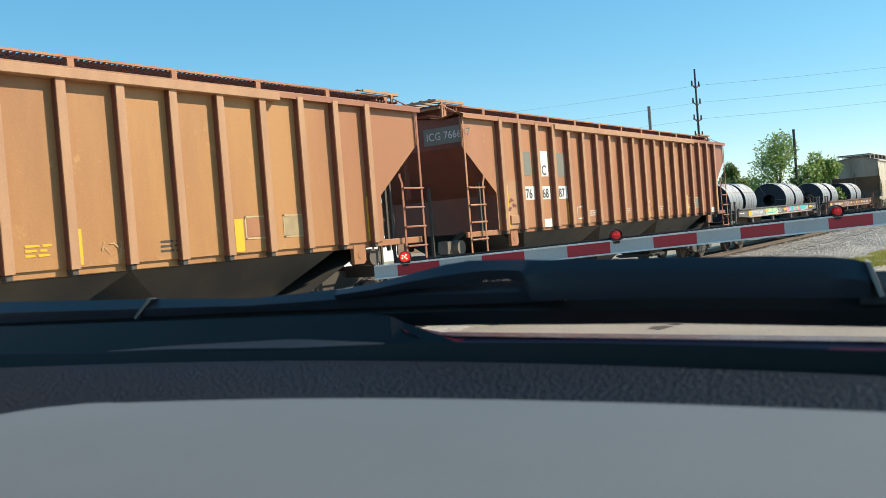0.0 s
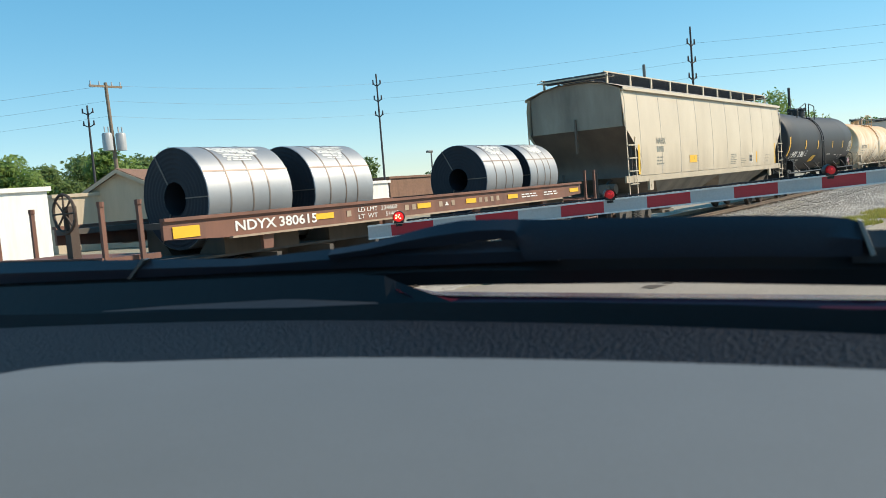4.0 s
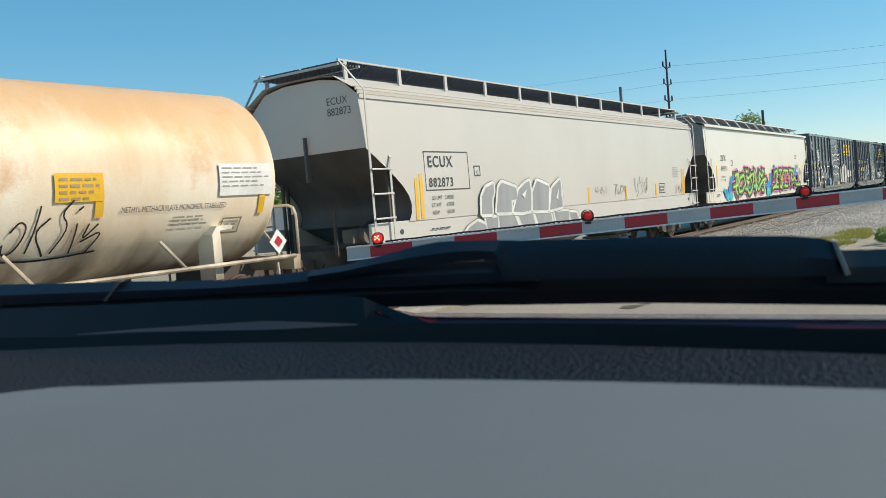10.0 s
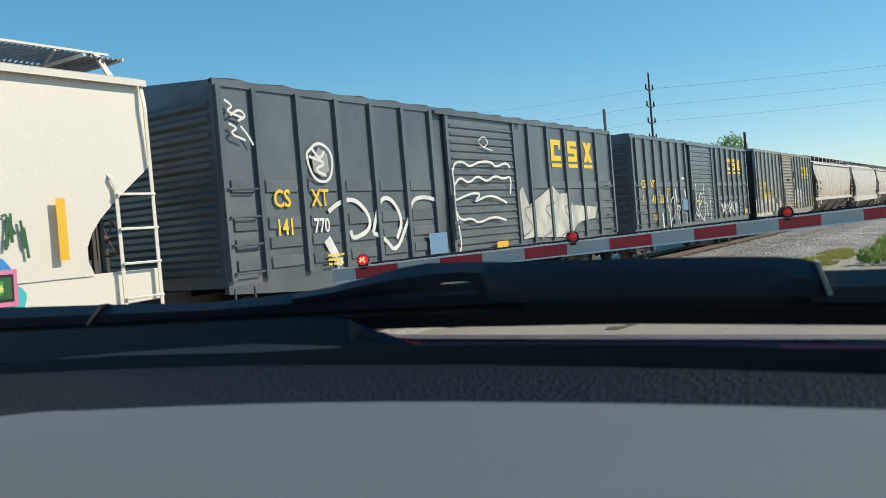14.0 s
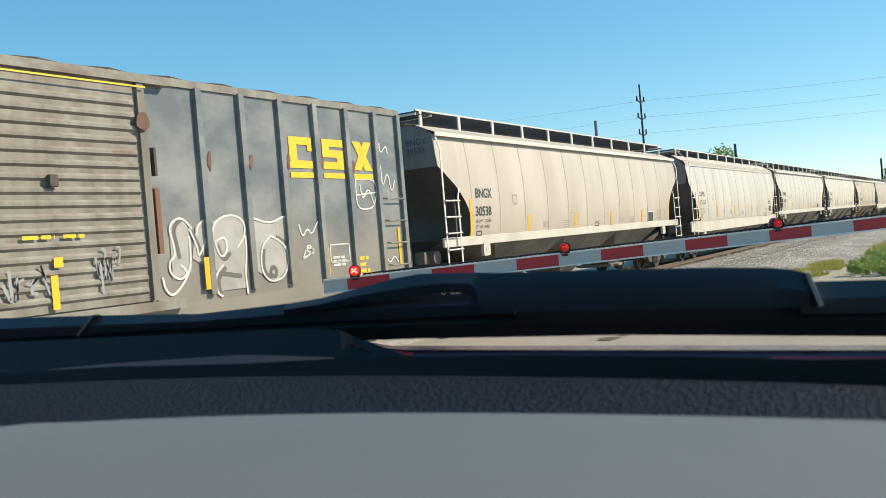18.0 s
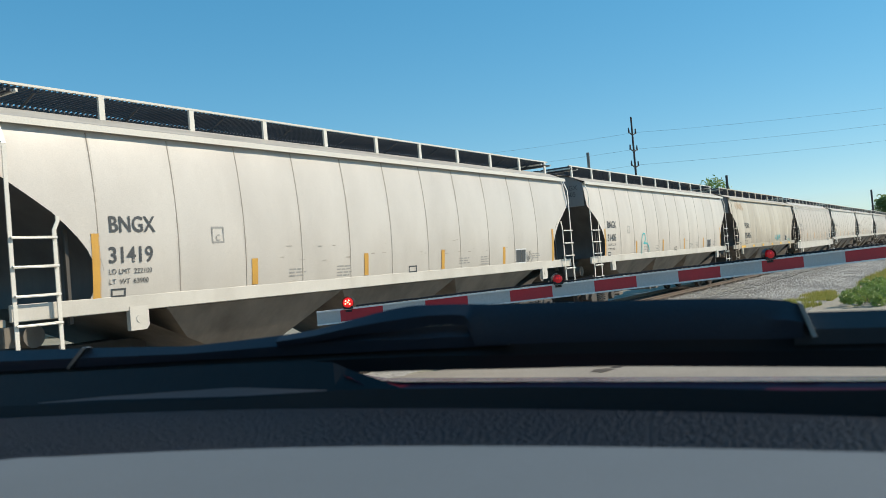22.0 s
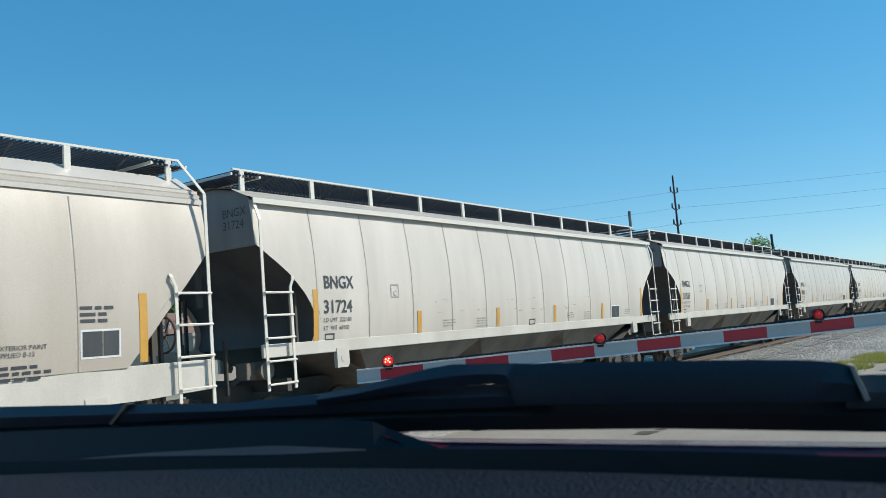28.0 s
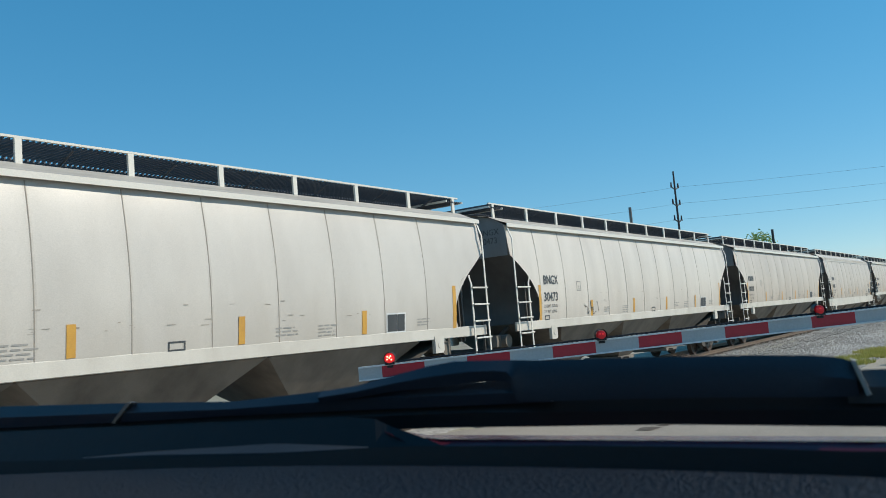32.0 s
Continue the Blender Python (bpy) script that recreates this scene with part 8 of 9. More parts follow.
# white hopper with the mural
letters("CBFX", 0.25, M_LETTER, hopC, -7.8, 2.8, fC, stretch=1.0)
letters("491151", 0.23, M_LETTER, hopC, -7.8, 2.37, fC, stretch=1.05)
marks(hopC, fC, -7.85, 2.1, "LD LMT 218500", 0.08, M_LETTER)
marks(hopC, fC, -7.85, 1.96, "LT  WT  67500", 0.08, M_LETTER)
panel(hopC, -6.2, 2.6, 0.27, 0.24, fC, M_LETTER)
end_letters("CBFX\n491151", 0.14, M_LETTER, hopC, -0.62, 3.85, -hC + 0.13)
reflectors(hopC, [-8.45], fC, 1.74, 0.86, 0.14)
bars(hopC, 6.55, 3.1, 0.6, 3, fC, M_PATCHGREY, 0.04, 0.05)
bars(hopC, 6.5, 2.62, 0.9, 6, fC, M_PATCHGREY, 0.03, 0.035)
bars(hopC, -8.6, 1.4, 0.7, 2, lambda x, z: fC(x, z) - 0.02, M_LETTER, 0.03, 0.03)
bubbles(hopC, [(-7.15, 1.42, 0.2), (-6.55, 1.5, 0.28), (-6.25, 1.85, 0.3), (-5.5, 2.35, 0.14), (-3.0, 2.28, 0.2), (-1.3, 2.3, 0.18), (-0.1, 1.75, 0.3), (0.35, 1.5, 0.33), (0.7, 1.95, 0.26), (1.6, 2.5, 0.12), (3.4, 2.45, 0.14), (6.5, 2.2, 0.22), (6.9, 1.95, 0.26), (7.3, 1.65, 0.25)], fC, M_BLUE, 0.022)
bubbles(hopC, [(-6.9, 1.28, 0.18), (-6.4, 1.3, 0.22), (-7.4, 1.55, 0.1), (-4.2, 2.35, 0.16), (-0.45, 2.1, 0.16), (0.1, 1.3, 0.25), (0.55, 1.3, 0.22), (0.95, 1.6, 0.14), (6.75, 1.6, 0.24), (7.5, 1.35, 0.2), (6.3, 2.35, 0.1), (-2.2, 2.4, 0.1)], fC, M_TEAL, 0.026, 31)
MURAL = [(M_PINK, 0.50, 0), (M_INK, 0.37, 0), (M_GREEN, 0.29, 0), (paint("green_spray_paint", (0.05, 0.24, 0.07), (0.12, 0.36, 0.08), 0.8, 0.55, streak=(4, 4, 4)), 0.19, 0.018), (M_LIME, 0.10, 0.03), (paint("bright_yellow_spray", (0.72, 0.70, 0.28), (0.5, 0.62, 0.2), 0.6, 0.55, streak=(6, 6, 6)), 0.03, 0.035)]
wild(hopC, [
    [[(-5.84, 2.17), (-5.19, 2.23), (-5.49, 1.75), (-6.15, 1.67)], [(-5.47, 2.21), (-5.72, 1.51), (-5.41, 1.32)]],
    [[(-5.0, 2.07), (-4.4, 2.16), (-4.14, 1.77), (-4.75, 1.44), (-5.2, 1.47), (-5.3, 1.75), (-5.0, 2.07)]],
    [[(-4.04, 2.35), (-3.73, 2.34)]],
    [[(-3.88, 2.17), (-3.93, 2.04), (-3.65, 2.0), (-3.33, 2.11), (-2.88, 2.16)], [(-3.33, 2.11), (-2.99, 1.77), (-2.91, 1.6), (-3.14, 1.43), (-3.44, 1.3), (-3.66, 1.35), (-3.81, 1.52), (-4.21, 1.58)], [(-3.96, 1.89), (-3.53, 1.83), (-3.73, 1.77), (-3.78, 1.54)]],
    [[(-3.26, 2.29), (-3.33, 2.11)], [(-2.89, 2.14), (-2.53, 2.21), (-2.72, 2.0), (-2.9, 1.73)]],
    [[(-2.49, 2.32), (-2.27, 2.26), (-2.33, 1.97), (-2.26, 1.68), (-2.38, 1.49)], [(-2.31, 2.12), (-2.08, 1.78)], [(-2.69, 1.63), (-2.1, 1.61), (-2.32, 1.4)]],
    [[(-1.6, 2.26), (-1.17, 2.09), (-0.88, 2.17)], [(-1.61, 2.17), (-1.77, 2.03), (-1.49, 1.95), (-1.83, 1.77)], [(-2.09, 1.67), (-1.83, 1.44), (-1.24, 1.76), (-0.7, 1.91), (-0.32, 1.92)]],
    [[(-0.62, 1.91), (-0.55, 1.77), (-0.81, 1.7), (-0.7, 1.56), (-0.85, 1.38), (-1.24, 1.42)]],
    [[(-0.98, 2.33), (-0.66, 2.28)]]], fC, MURAL, seed=6)
wild(hopC, [
    [[(1.3, 2.23), (1.91, 2.31), (2.09, 2.1), (1.87, 1.97)], [(1.68, 2.25), (1.67, 1.61), (0.83, 1.41)], [(1.25, 2.16), (1.17, 1.94)], [(1.07, 1.52), (2.11, 1.48)]],
    [[(2.33, 2.3), (3.0, 2.32), (3.03, 2.1), (2.77, 1.9)], [(2.65, 2.22), (2.68, 1.62)], [(2.82, 1.86), (3.02, 1.59), (2.44, 1.49), (2.88, 1.42)]],
    [[(3.35, 2.31), (4.35, 2.28)], [(3.42, 2.34), (3.32, 2.05)], [(4.29, 2.32), (4.25, 2.02)], [(3.83, 2.26), (3.73, 1.51)], [(3.42, 1.5), (4.3, 1.48)]],
    [[(4.69, 2.32), (5.75, 2.25)], [(4.89, 2.27), (4.57, 1.5)], [(5.16, 2.22), (5.26, 1.46)]],
    [[(5.68, 2.25), (5.61, 1.8), (5.38, 1.73)], [(5.53, 1.77), (6.0, 1.87)]],
    [[(6.16, 1.9), (6.02, 1.53)], [(6.26, 1.52), (7.41, 1.5)], [(6.88, 1.88), (6.91, 1.57)]]], fC, [(m, w * 0.9, g) for m, w, g in MURAL], lift=0.06, seed=7)
scribble(hopC, 7.35, 1.7, 0.45, 0.75, fC, M_GREEN, 18, 0.035, 4, lift=0.04)
bm = fresh()
stroke(bm, [(-4.6, 1.62), (-2, 1.62), (0.2, 1.6)], 0.02, fC, 0.05)
stroke(bm, [(-4.6, 1.54), (-2, 1.54), (0.2, 1.54)], 0.012, fC, 0.05)
part("mural_line", bm, M_TEAL, hopC, "thin pale sprayed line")
for x, h in ((-2.95, 0.42), (-0.02, 0.4), (2.9, 0.42), (5.7, 0.42), (8.18, 0.8)):
    bm = fresh()
    plate(bm, x, x + 0.13, 1.78, 1.78 + h, fC, lift=0.082, m=3)
    part("reflector", bm, M_YELLOW, hopC, "yellow reflective strip")


# boxcars
def emblem(parent, x, z, face, mat, k=1.0, step=0.93):
    """Three bold yellow shapes, each over a bar."""
    w, h = 0.6 * k, 0.56 * k
    for i in range(3):
        a = x + i * step
        polys = [rect(a, a + w, z - 0.17 * k, z - 0.07 * k)]
        if i == 0:
            polys += [rect(a, a + 0.2 * k, z, z + h), rect(a + 0.2 * k, a + w, z, z + 0.14 * k), rect(a + 0.2 * k, a + w, z + h - 0.14 * k, z + h), rect(a + w - 0.12 * k, a + w, z + h - 0.25 * k, z + h - 0.14 * k)]
        elif i == 1:
            polys += [rect(a, a + w, z, z + 0.14 * k), rect(a + w - 0.2 * k, a + w, z + 0.14 * k, z + 0.28 * k), rect(a, a + w, z + 0.22 * k, z + 0.36 * k), rect(a, a + 0.2 * k, z + 0.36 * k, z + h - 0.1 * k), rect(a, a + w, z + h - 0.14 * k, z + h)]
        else:
            polys += [[(a, z), (a + 0.24 * k, z), (a + w, z + h), (a + w - 0.24 * k, z + h)], [(a + w - 0.24 * k, z), (a + w, z), (a + 0.24 * k, z + h), (a, z + h)]]
        solid(parent, "emblem", mat, polys, face, 0.012, "bold yellow painted shape over a bar")


marks(box1, fx, -7.1, 2.38, "CS", 0.3, M_LETTERY, stretch=0.85, lift=0.04)
marks(box1, fx, -6.15, 2.38, "XT", 0.3, M_LETTERY, stretch=0.85, lift=0.04)
marks(box1, fx, -7.1, 1.9, "141", 0.28, M_LETTERY, stretch=0.8, lift=0.04)
marks(box1, fx, -6.15, 1.9, "770", 0.26, M_LETTERW, stretch=0.8, lift=0.04)
emblem(box1, 3.83, 3.4, fx, M_LETTERY, 1.06, 1.1)
LB = lambda x, z: -1.63
DB = lambda x, z: -1.68
PB = lambda x, z: -1.585


def tagline(parent, lines, width, face, mat, label, lift=0.0, name="sprayed_tag"):
    """Loose sprayed lines along a side."""
    bm = fresh()
    for i, pts in enumerate(lines):
        stroke(bm, pts, width, face, lift + 0.0004 * i)
    return part(name, bm, mat, parent, label)


tagline(box1, [[(-5.73, 2.26), (-5.4, 2.43), (-4.94, 2.49), (-4.54, 2.18), (-4.53, 1.88), (-5.1, 1.71), (-5.14, 1.89)], [(-4.46, 1.81), (-4.17, 2.48), (-3.76, 2.48), (-3.44, 2.03), (-3.69, 1.66)], [(-4.46, 1.81), (-4.09, 1.68), (-3.75, 1.35), (-3.16, 2.15)], [(-3.21, 1.9), (-3.11, 2.41), (-2.65, 2.5), (-2.05, 2.4)]], 0.085, PB, M_CHALK, "large white sprayed tag")
tagline(box1, [[(-5.83, 1.77), (-5.5, 1.26)]], 0.2, PB, M_CHALK, "broad white sprayed stroke")
tagline(box1, [[(-6.23, 3.31), (-5.91, 3.53), (-5.58, 3.38), (-5.54, 3.08), (-5.7, 2.79), (-6.05, 2.82), (-6.21, 3.08), (-6.23, 3.31)], [(-6.18, 3.25), (-5.7, 3.14), (-6.08, 3.02), (-5.75, 2.91)], [(-6.1, 3.4), (-5.9, 3.2), (-5.75, 3.35)]], 0.055, LB, M_CHALK, "pale oval sprayed outline")
solid(box1, "sprayed_oval", M_GREYSPRAY, [[(-6.1, 3.2), (-5.9, 3.42), (-5.68, 3.3), (-5.66, 3.0), (-5.85, 2.88), (-6.08, 2.98)]], LB, -0.004, "grey sprayed fill of the oval")
tagline(box1, [[(-8.05, 4.1), (-7.87, 4.01), (-8.05, 3.92), (-7.65, 3.83)], [(-7.95, 3.86), (-7.75, 3.98), (-7.6, 3.86), (-7.8, 3.78)], [(-8.0, 3.73), (-7.81, 3.66), (-8.0, 3.57), (-7.66, 3.47)], [(-7.75, 3.7), (-7.62, 3.58), (-7.5, 3.4)]], 0.04, LB, M_CHALK, "small white sprayed tag")
tagline(box1, [[(-1.5, 3.05), (-1.45, 3.22), (-1.05, 3.27), (-0.79, 3.13), (-0.37, 3.27), (0.25, 3.29), (0.42, 3.14), (0.99, 3.29), (1.17, 3.14)], [(-1.5, 2.72), (-1.23, 2.92), (-0.88, 2.75), (-0.44, 2.96), (-0.07, 2.79), (0.38, 2.96), (0.78, 2.86), (1.2, 2.96), (1.08, 2.5)]], 0.055, DB, M_CHALK, "white sprayed outlines in rows on the door")
tagline(box1, [[(-1.5, 2.39), (-0.73, 2.55), (-0.34, 2.51), (-0.78, 2.31), (0.07, 2.51), (0.86, 2.29)], [(-1.5, 2.12), (-1.35, 1.92), (-0.86, 1.97), (-0.6, 1.83), (0.15, 1.98), (0.76, 1.86)], [(-1.55, 3.11), (-1.5, 2.72), (-1.55, 2.32), (-1.48, 1.92), (-1.39, 1.38), (-1.5, 1.23)]], 0.055, DB, M_CHALK, "white sprayed outlines in rows on the door", 0.003)
tagline(box1, [[(-0.3, 3.75), (-0.05, 3.9), (0.2, 3.75), (-0.05, 3.6), (-0.25, 3.7)], [(-0.1, 3.62), (0.35, 3.55)]], 0.03, DB, M_CHALK, "small white sprayed tag")
solid(box1, "sprayed_fill", M_WHITEWASH, [[(1.75, 2.57), (1.95, 2.68), (2.22, 2.2), (2.3, 1.36), (1.8, 1.33)], [(2.22, 2.2), (3.0, 2.45), (3.1, 1.32), (2.3, 1.36)], [(3.0, 2.45), (3.67, 2.71), (4.11, 2.48), (4.1, 1.28), (3.1, 1.32)], [(4.11, 2.48), (4.77, 2.51), (4.81, 2.16), (5.2, 1.6), (4.56, 1.22), (4.1, 1.28)], [(4.81, 2.16), (6.72, 2.05), (6.49, 1.72), (5.49, 1.66), (5.2, 1.6)]], PB, 0.0, "pale sprayed fill with a ragged top")
tagline(box1, [[(2.57, 2.19), (1.86, 2.13), (2.13, 1.83), (2.42, 1.6), (1.79, 1.4)], [(3.8, 2.25), (3.03, 2.11), (3.56, 1.79), (3.61, 1.49), (2.82, 1.29)], [(4.95, 2.2), (4.27, 2.09), (4.71, 1.76), (4.62, 1.45), (4.07, 1.31)]], 0.05, PB, M_PATCHGREY, "grey sprayed curls over the pale fill", 0.004)
solid(box1, "reflector", M_YELLOW, [rect(0.2, 0.75, 1.2, 1.36)], DB, 0.01, "yellow patch")
bars(box1, -5.9, 1.45, 0.5, 3, LB, M_LETTERY, 0.04, 0.04)
solid(box1, "blue_patch", M_BLUEPATCH, [rect(-2.6, -1.9, 1.25, 1.7)], LB, 0.002, "dull blue patch")

for x, w in ((-7.0, "CS"), (-6.05, "XT")):
    marks(box2, fx, x, 2.6, w, 0.29, M_LETTERY, stretch=0.88, lift=0.04)
for x, w in ((-6.98, "1"), (-6.0, "41"), (-5.16, "33")):
    marks(box2, fx, x, 2.06, w, 0.29, M_LETTERY, stretch=1.1, lift=0.04)
marks(box2, fx, -5.98, 1.57, "155500", 0.1, M_LETTERY, lift=0.04)
marks(box2, fx, -5.94, 1.45, "64500", 0.1, M_LETTERY, lift=0.04)
panel(box2, -4.16, 2.32, 0.3, 0.26, fx, M_LETTERY)
marks(box2, fx, -4.06, 2.36, "B", 0.1, M_LETTERY)
solid(box2, "white_label", M_LETTERW, [rect(-2.35, -2.0, 2.92, 3.0)], fx, 0.008, "small white label")
bm = fresh()
box(bm, -2.52, -1.86, -1.60, -1.56, 1.7, 2.12)
part("placard_board", bm, M_BLUEPATCH, box2, "dull blue placard board", bevel=0.01)
emblem(box2, 4.52, 3.36, fx, M_LETTERY, 0.96, 0.905)
scribble(box2, 2.8, 1.2, 2.8, 0.75, LB, M_CHALK, 33, 0.045, 12)
solid(box2, "reflector", M_YELLOW, [rect(7.05, 7.5, 1.3, 1.52)], LB, 0.0, "yellow patch")
bars(box2, 6.1, 1.9, 0.5, 6, fx, M_LETTERY, 0.03, 0.05)
bars(box2, -0.9, 2.0, 0.5, 1, DB, M_LETTERY, 0.06)

for x, w in ((-7.0, "CS"), (-5.95, "XT")):
    marks(box3, fx, x, 2.48, w, 0.34, M_LETTERY, stretch=0.88, lift=0.010)
for x, w in ((-7.0, "12"), (-6.0, "98"), (-5.06, "49")):
    marks(box3, fx, x, 1.95, w, 0.35, M_LETTERY, stretch=1.12, lift=0.010)
solid(box3, "stencil_patch", M_BLUEPATCH, [rect(-6.02, -5.46, 1.38, 1.7)], fx, 0.009, "blue stencil patch")
marks(box3, fx, -5.92, 1.56, "158600", 0.09, M_LETTERY, lift=0.013)
marks(box3, fx, -5.86, 1.43, "61400", 0.09, M_LETTERY, lift=0.013)
panel(box3, -4.05, 2.25, 0.3, 0.26, fx, M_LETTERY)
marks(box3, fx, -3.95, 2.29, "B", 0.1, M_LETTERY, lift=0.010)
bm = fresh()
box(bm, -3.32, -2.66, -1.60, -1.56, 1.67, 2.0)
part("placard_board", bm, M_TIE, box3, "weathered wooden placard board", bevel=0.01)
_top = [(-8.0, 1.9), (-7.0, 2.0), (-6.5, 1.75), (-6.1, 2.05), (-5.4, 2.1), (-5.2, 1.95), (-4.6, 1.9), (-4.4, 2.2), (-4.1, 2.15), (-3.95, 1.95), (-3.7, 2.15), (-3.3, 2.05), (-2.4, 1.95), (-2.2, 2.0), (-2.0, 1.8), (-1.75, 1.75)]
solid(box3, "pale_fill", M_WHITEWASH, [rect(a[0], b[0], 1.06, min(a[1], b[1])) for a, b in zip(_top, _top[1:])], fx, 0.004, "pale sprayed fill along the lower side")
bm = fresh()
stroke(bm, _top, 0.03, fx, 0.006)
part("sprayed_line", bm, M_CHALK, box3, "white sprayed outline")
scribble(box3, -7.6, 1.1, 5.6, 0.7, fx, M_GREYSPRAY, 41, 0.025, 16, lift=0.010)
scribble(box3, -7.4, 1.1, 5.6, 0.7, fx, M_FLATBROWN, 43, 0.012, 18, lift=0.0085)
for x in (-5.15, -2.45):
    reflectors(box3, [x], lambda x, z: -1.595, 1.26, 0.46, 0.17)
emblem(box3, 4.72, 3.24, fx, M_LETTERY, 1.0, 0.89)
solid(box3, "yellow_strip", M_LETTERY, [rect(-1.3, 1.66, 4.29, 4.315)], DB, 0.02, "worn yellow strip over the door")
reflectors(box3, [2.55, 5.4], lambda x, z: -1.61, 1.3, 0.5, 0.1)
scribble(box3, -1.0, 1.3, 1.0, 0.6, lambda x, z: -1.637, M_GREYSPRAY, 46, 0.04, 6, lift=0.004)
panel(box3, 5.6, 1.5, 0.58, 0.35, fx, M_CHALK)
bars(box3, 5.68, 1.58, 0.4, 3, fx, M_CHALK, 0.04, 0.03)
solid(box3, "rust_patch", M_FLATBROWN, [rect(-4.35, -4.1, 2.95, 3.15)], fx, 0.01, "rusty patch")

for w, dx in ((box2, -0.125), (box3, -0.15)):
    for o in w.children:
        if o not in bare[w]:
            o.location.x += dx

tagline(box2, [[(-4.55, 2.36), (-4.53, 1.93), (-4.47, 1.81)], [(-3.85, 2.27), (-4.2, 2.08), (-4.31, 1.68), (-4.34, 1.1)], [(-4.47, 1.84), (-4.36, 1.57), (-4.38, 1.05)], [(-3.82, 2.24), (-3.75, 1.88), (-3.82, 1.52), (-4.35, 1.33)], [(-3.52, 2.17), (-3.45, 1.74), (-3.58, 1.01)], [(-3.44, 1.89), (-2.99, 1.9), (-3.44, 1.55), (-3.06, 1.01)], [(-2.33, 1.66), (-2.4, 1.07)], [(-2.76, 1.04), (-2.48, 1.18), (-2.23, 0.99)]], 0.042, LB, M_CHALK, "thin white sprayed tag with drips")
tagline(box2, [[(-3.56, 2.54), (-3.52, 2.17)], [(-2.4, 2.55), (-2.35, 2.22)], [(-5.2, 1.69), (-5.16, 1.14)]], 0.12, LB, M_CHALK, "white sprayed smears")
tagline(box2, [[(-1.09, 2.74), (-1.05, 2.28), (-1.21, 1.86), (-0.92, 1.63), (-0.85, 1.34)], [(-1.33, 2.08), (-1.34, 1.59), (-0.85, 1.37)], [(-0.83, 1.91), (-0.56, 1.9), (-0.18, 2.22), (-0.49, 2.41), (-0.82, 1.98)], [(0.01, 2.74), (-0.02, 2.1), (0.08, 1.49), (-0.31, 1.22)], [(-0.78, 1.91), (-0.73, 1.4), (-0.08, 1.2)], [(0.02, 1.95), (0.44, 1.89), (0.33, 1.55), (0.49, 1.42)], [(0.9, 2.54), (0.88, 1.91), (0.91, 1.2)]], 0.05, DB, M_CHALK, "thin white sprayed tag on the door")

solid(box3, "letter_fill", M_TANSPRAY, [[(1.83, 1.5), (1.83, 2.3), (2.06, 2.44), (2.2, 2.25), (2.2, 1.6)], [(2.22, 1.8), (2.34, 2.3), (2.56, 2.4), (2.56, 1.6)], [(2.63, 1.25), (2.68, 2.35), (3.05, 2.44), (3.35, 2.36), (3.3, 1.25)], [(3.55, 1.5), (3.55, 2.35), (4.0, 2.27), (4.34, 2.4), (4.3, 1.5), (4.0, 1.3)]], fx, 0.0115, "pale sprayed fill of the letters")
tagline(box3, [[(2.1, 2.42), (1.89, 2.28), (1.95, 2.0), (1.98, 1.8)], [(2.24, 2.2), (2.4, 1.92), (2.42, 1.7), (2.6, 2.05)], [(2.74, 1.98), (2.84, 1.7), (3.0, 1.84)], [(3.4, 2.06), (3.4, 1.8), (3.34, 1.45), (3.36, 1.15)], [(2.88, 1.62), (2.7, 1.46), (2.72, 1.2)], [(3.75, 1.86), (3.7, 1.5), (3.87, 1.34)], [(3.93, 1.56), (3.84, 1.44), (3.97, 1.36), (4.02, 1.48), (3.93, 1.56)], [(4.05, 2.05), (4.36, 1.9)], [(2.64, 1.55), (3.2, 1.45)]], 0.07, fx, M_UMBER, "dark brown sprayed shadows between the letters", 0.0132)
tagline(box3, [[(1.98, 1.72), (2.13, 1.58), (1.95, 1.48), (1.78, 1.6), (1.78, 1.78), (1.91, 1.85), (1.88, 2.07), (1.81, 2.31), (2.06, 2.45), (2.26, 2.25)], [(1.64, 1.55), (1.67, 1.36), (1.82, 1.24), (2.19, 1.62), (2.19, 2.14)], [(2.2, 2.25), (2.34, 1.96), (2.34, 1.78), (2.56, 2.13), (2.56, 2.4), (2.38, 2.31), (2.33, 2.14)], [(2.63, 2.03), (2.7, 2.35), (3.05, 2.46), (3.35, 2.36), (3.35, 2.1), (3.17, 1.92)], [(2.69, 2.03), (2.79, 1.75), (2.95, 1.88), (2.91, 2.11), (2.69, 2.03)], [(2.83, 1.66), (2.63, 1.49), (2.66, 1.22), (2.77, 1.16)], [(3.35, 2.1), (3.35, 1.81), (3.28, 1.49), (3.31, 1.15)], [(3.55, 2.38), (3.94, 2.27), (4.31, 2.41), (4.37, 2.31)], [(3.92, 2.07), (3.69, 1.89), (3.65, 1.5), (3.83, 1.3), (4.11, 1.32), (4.27, 1.46), (4.34, 1.75), (4.19, 1.96), (3.92, 2.07)]], 0.035, fx, M_CHALK, "white sprayed outline of bold letters", 0.0172)
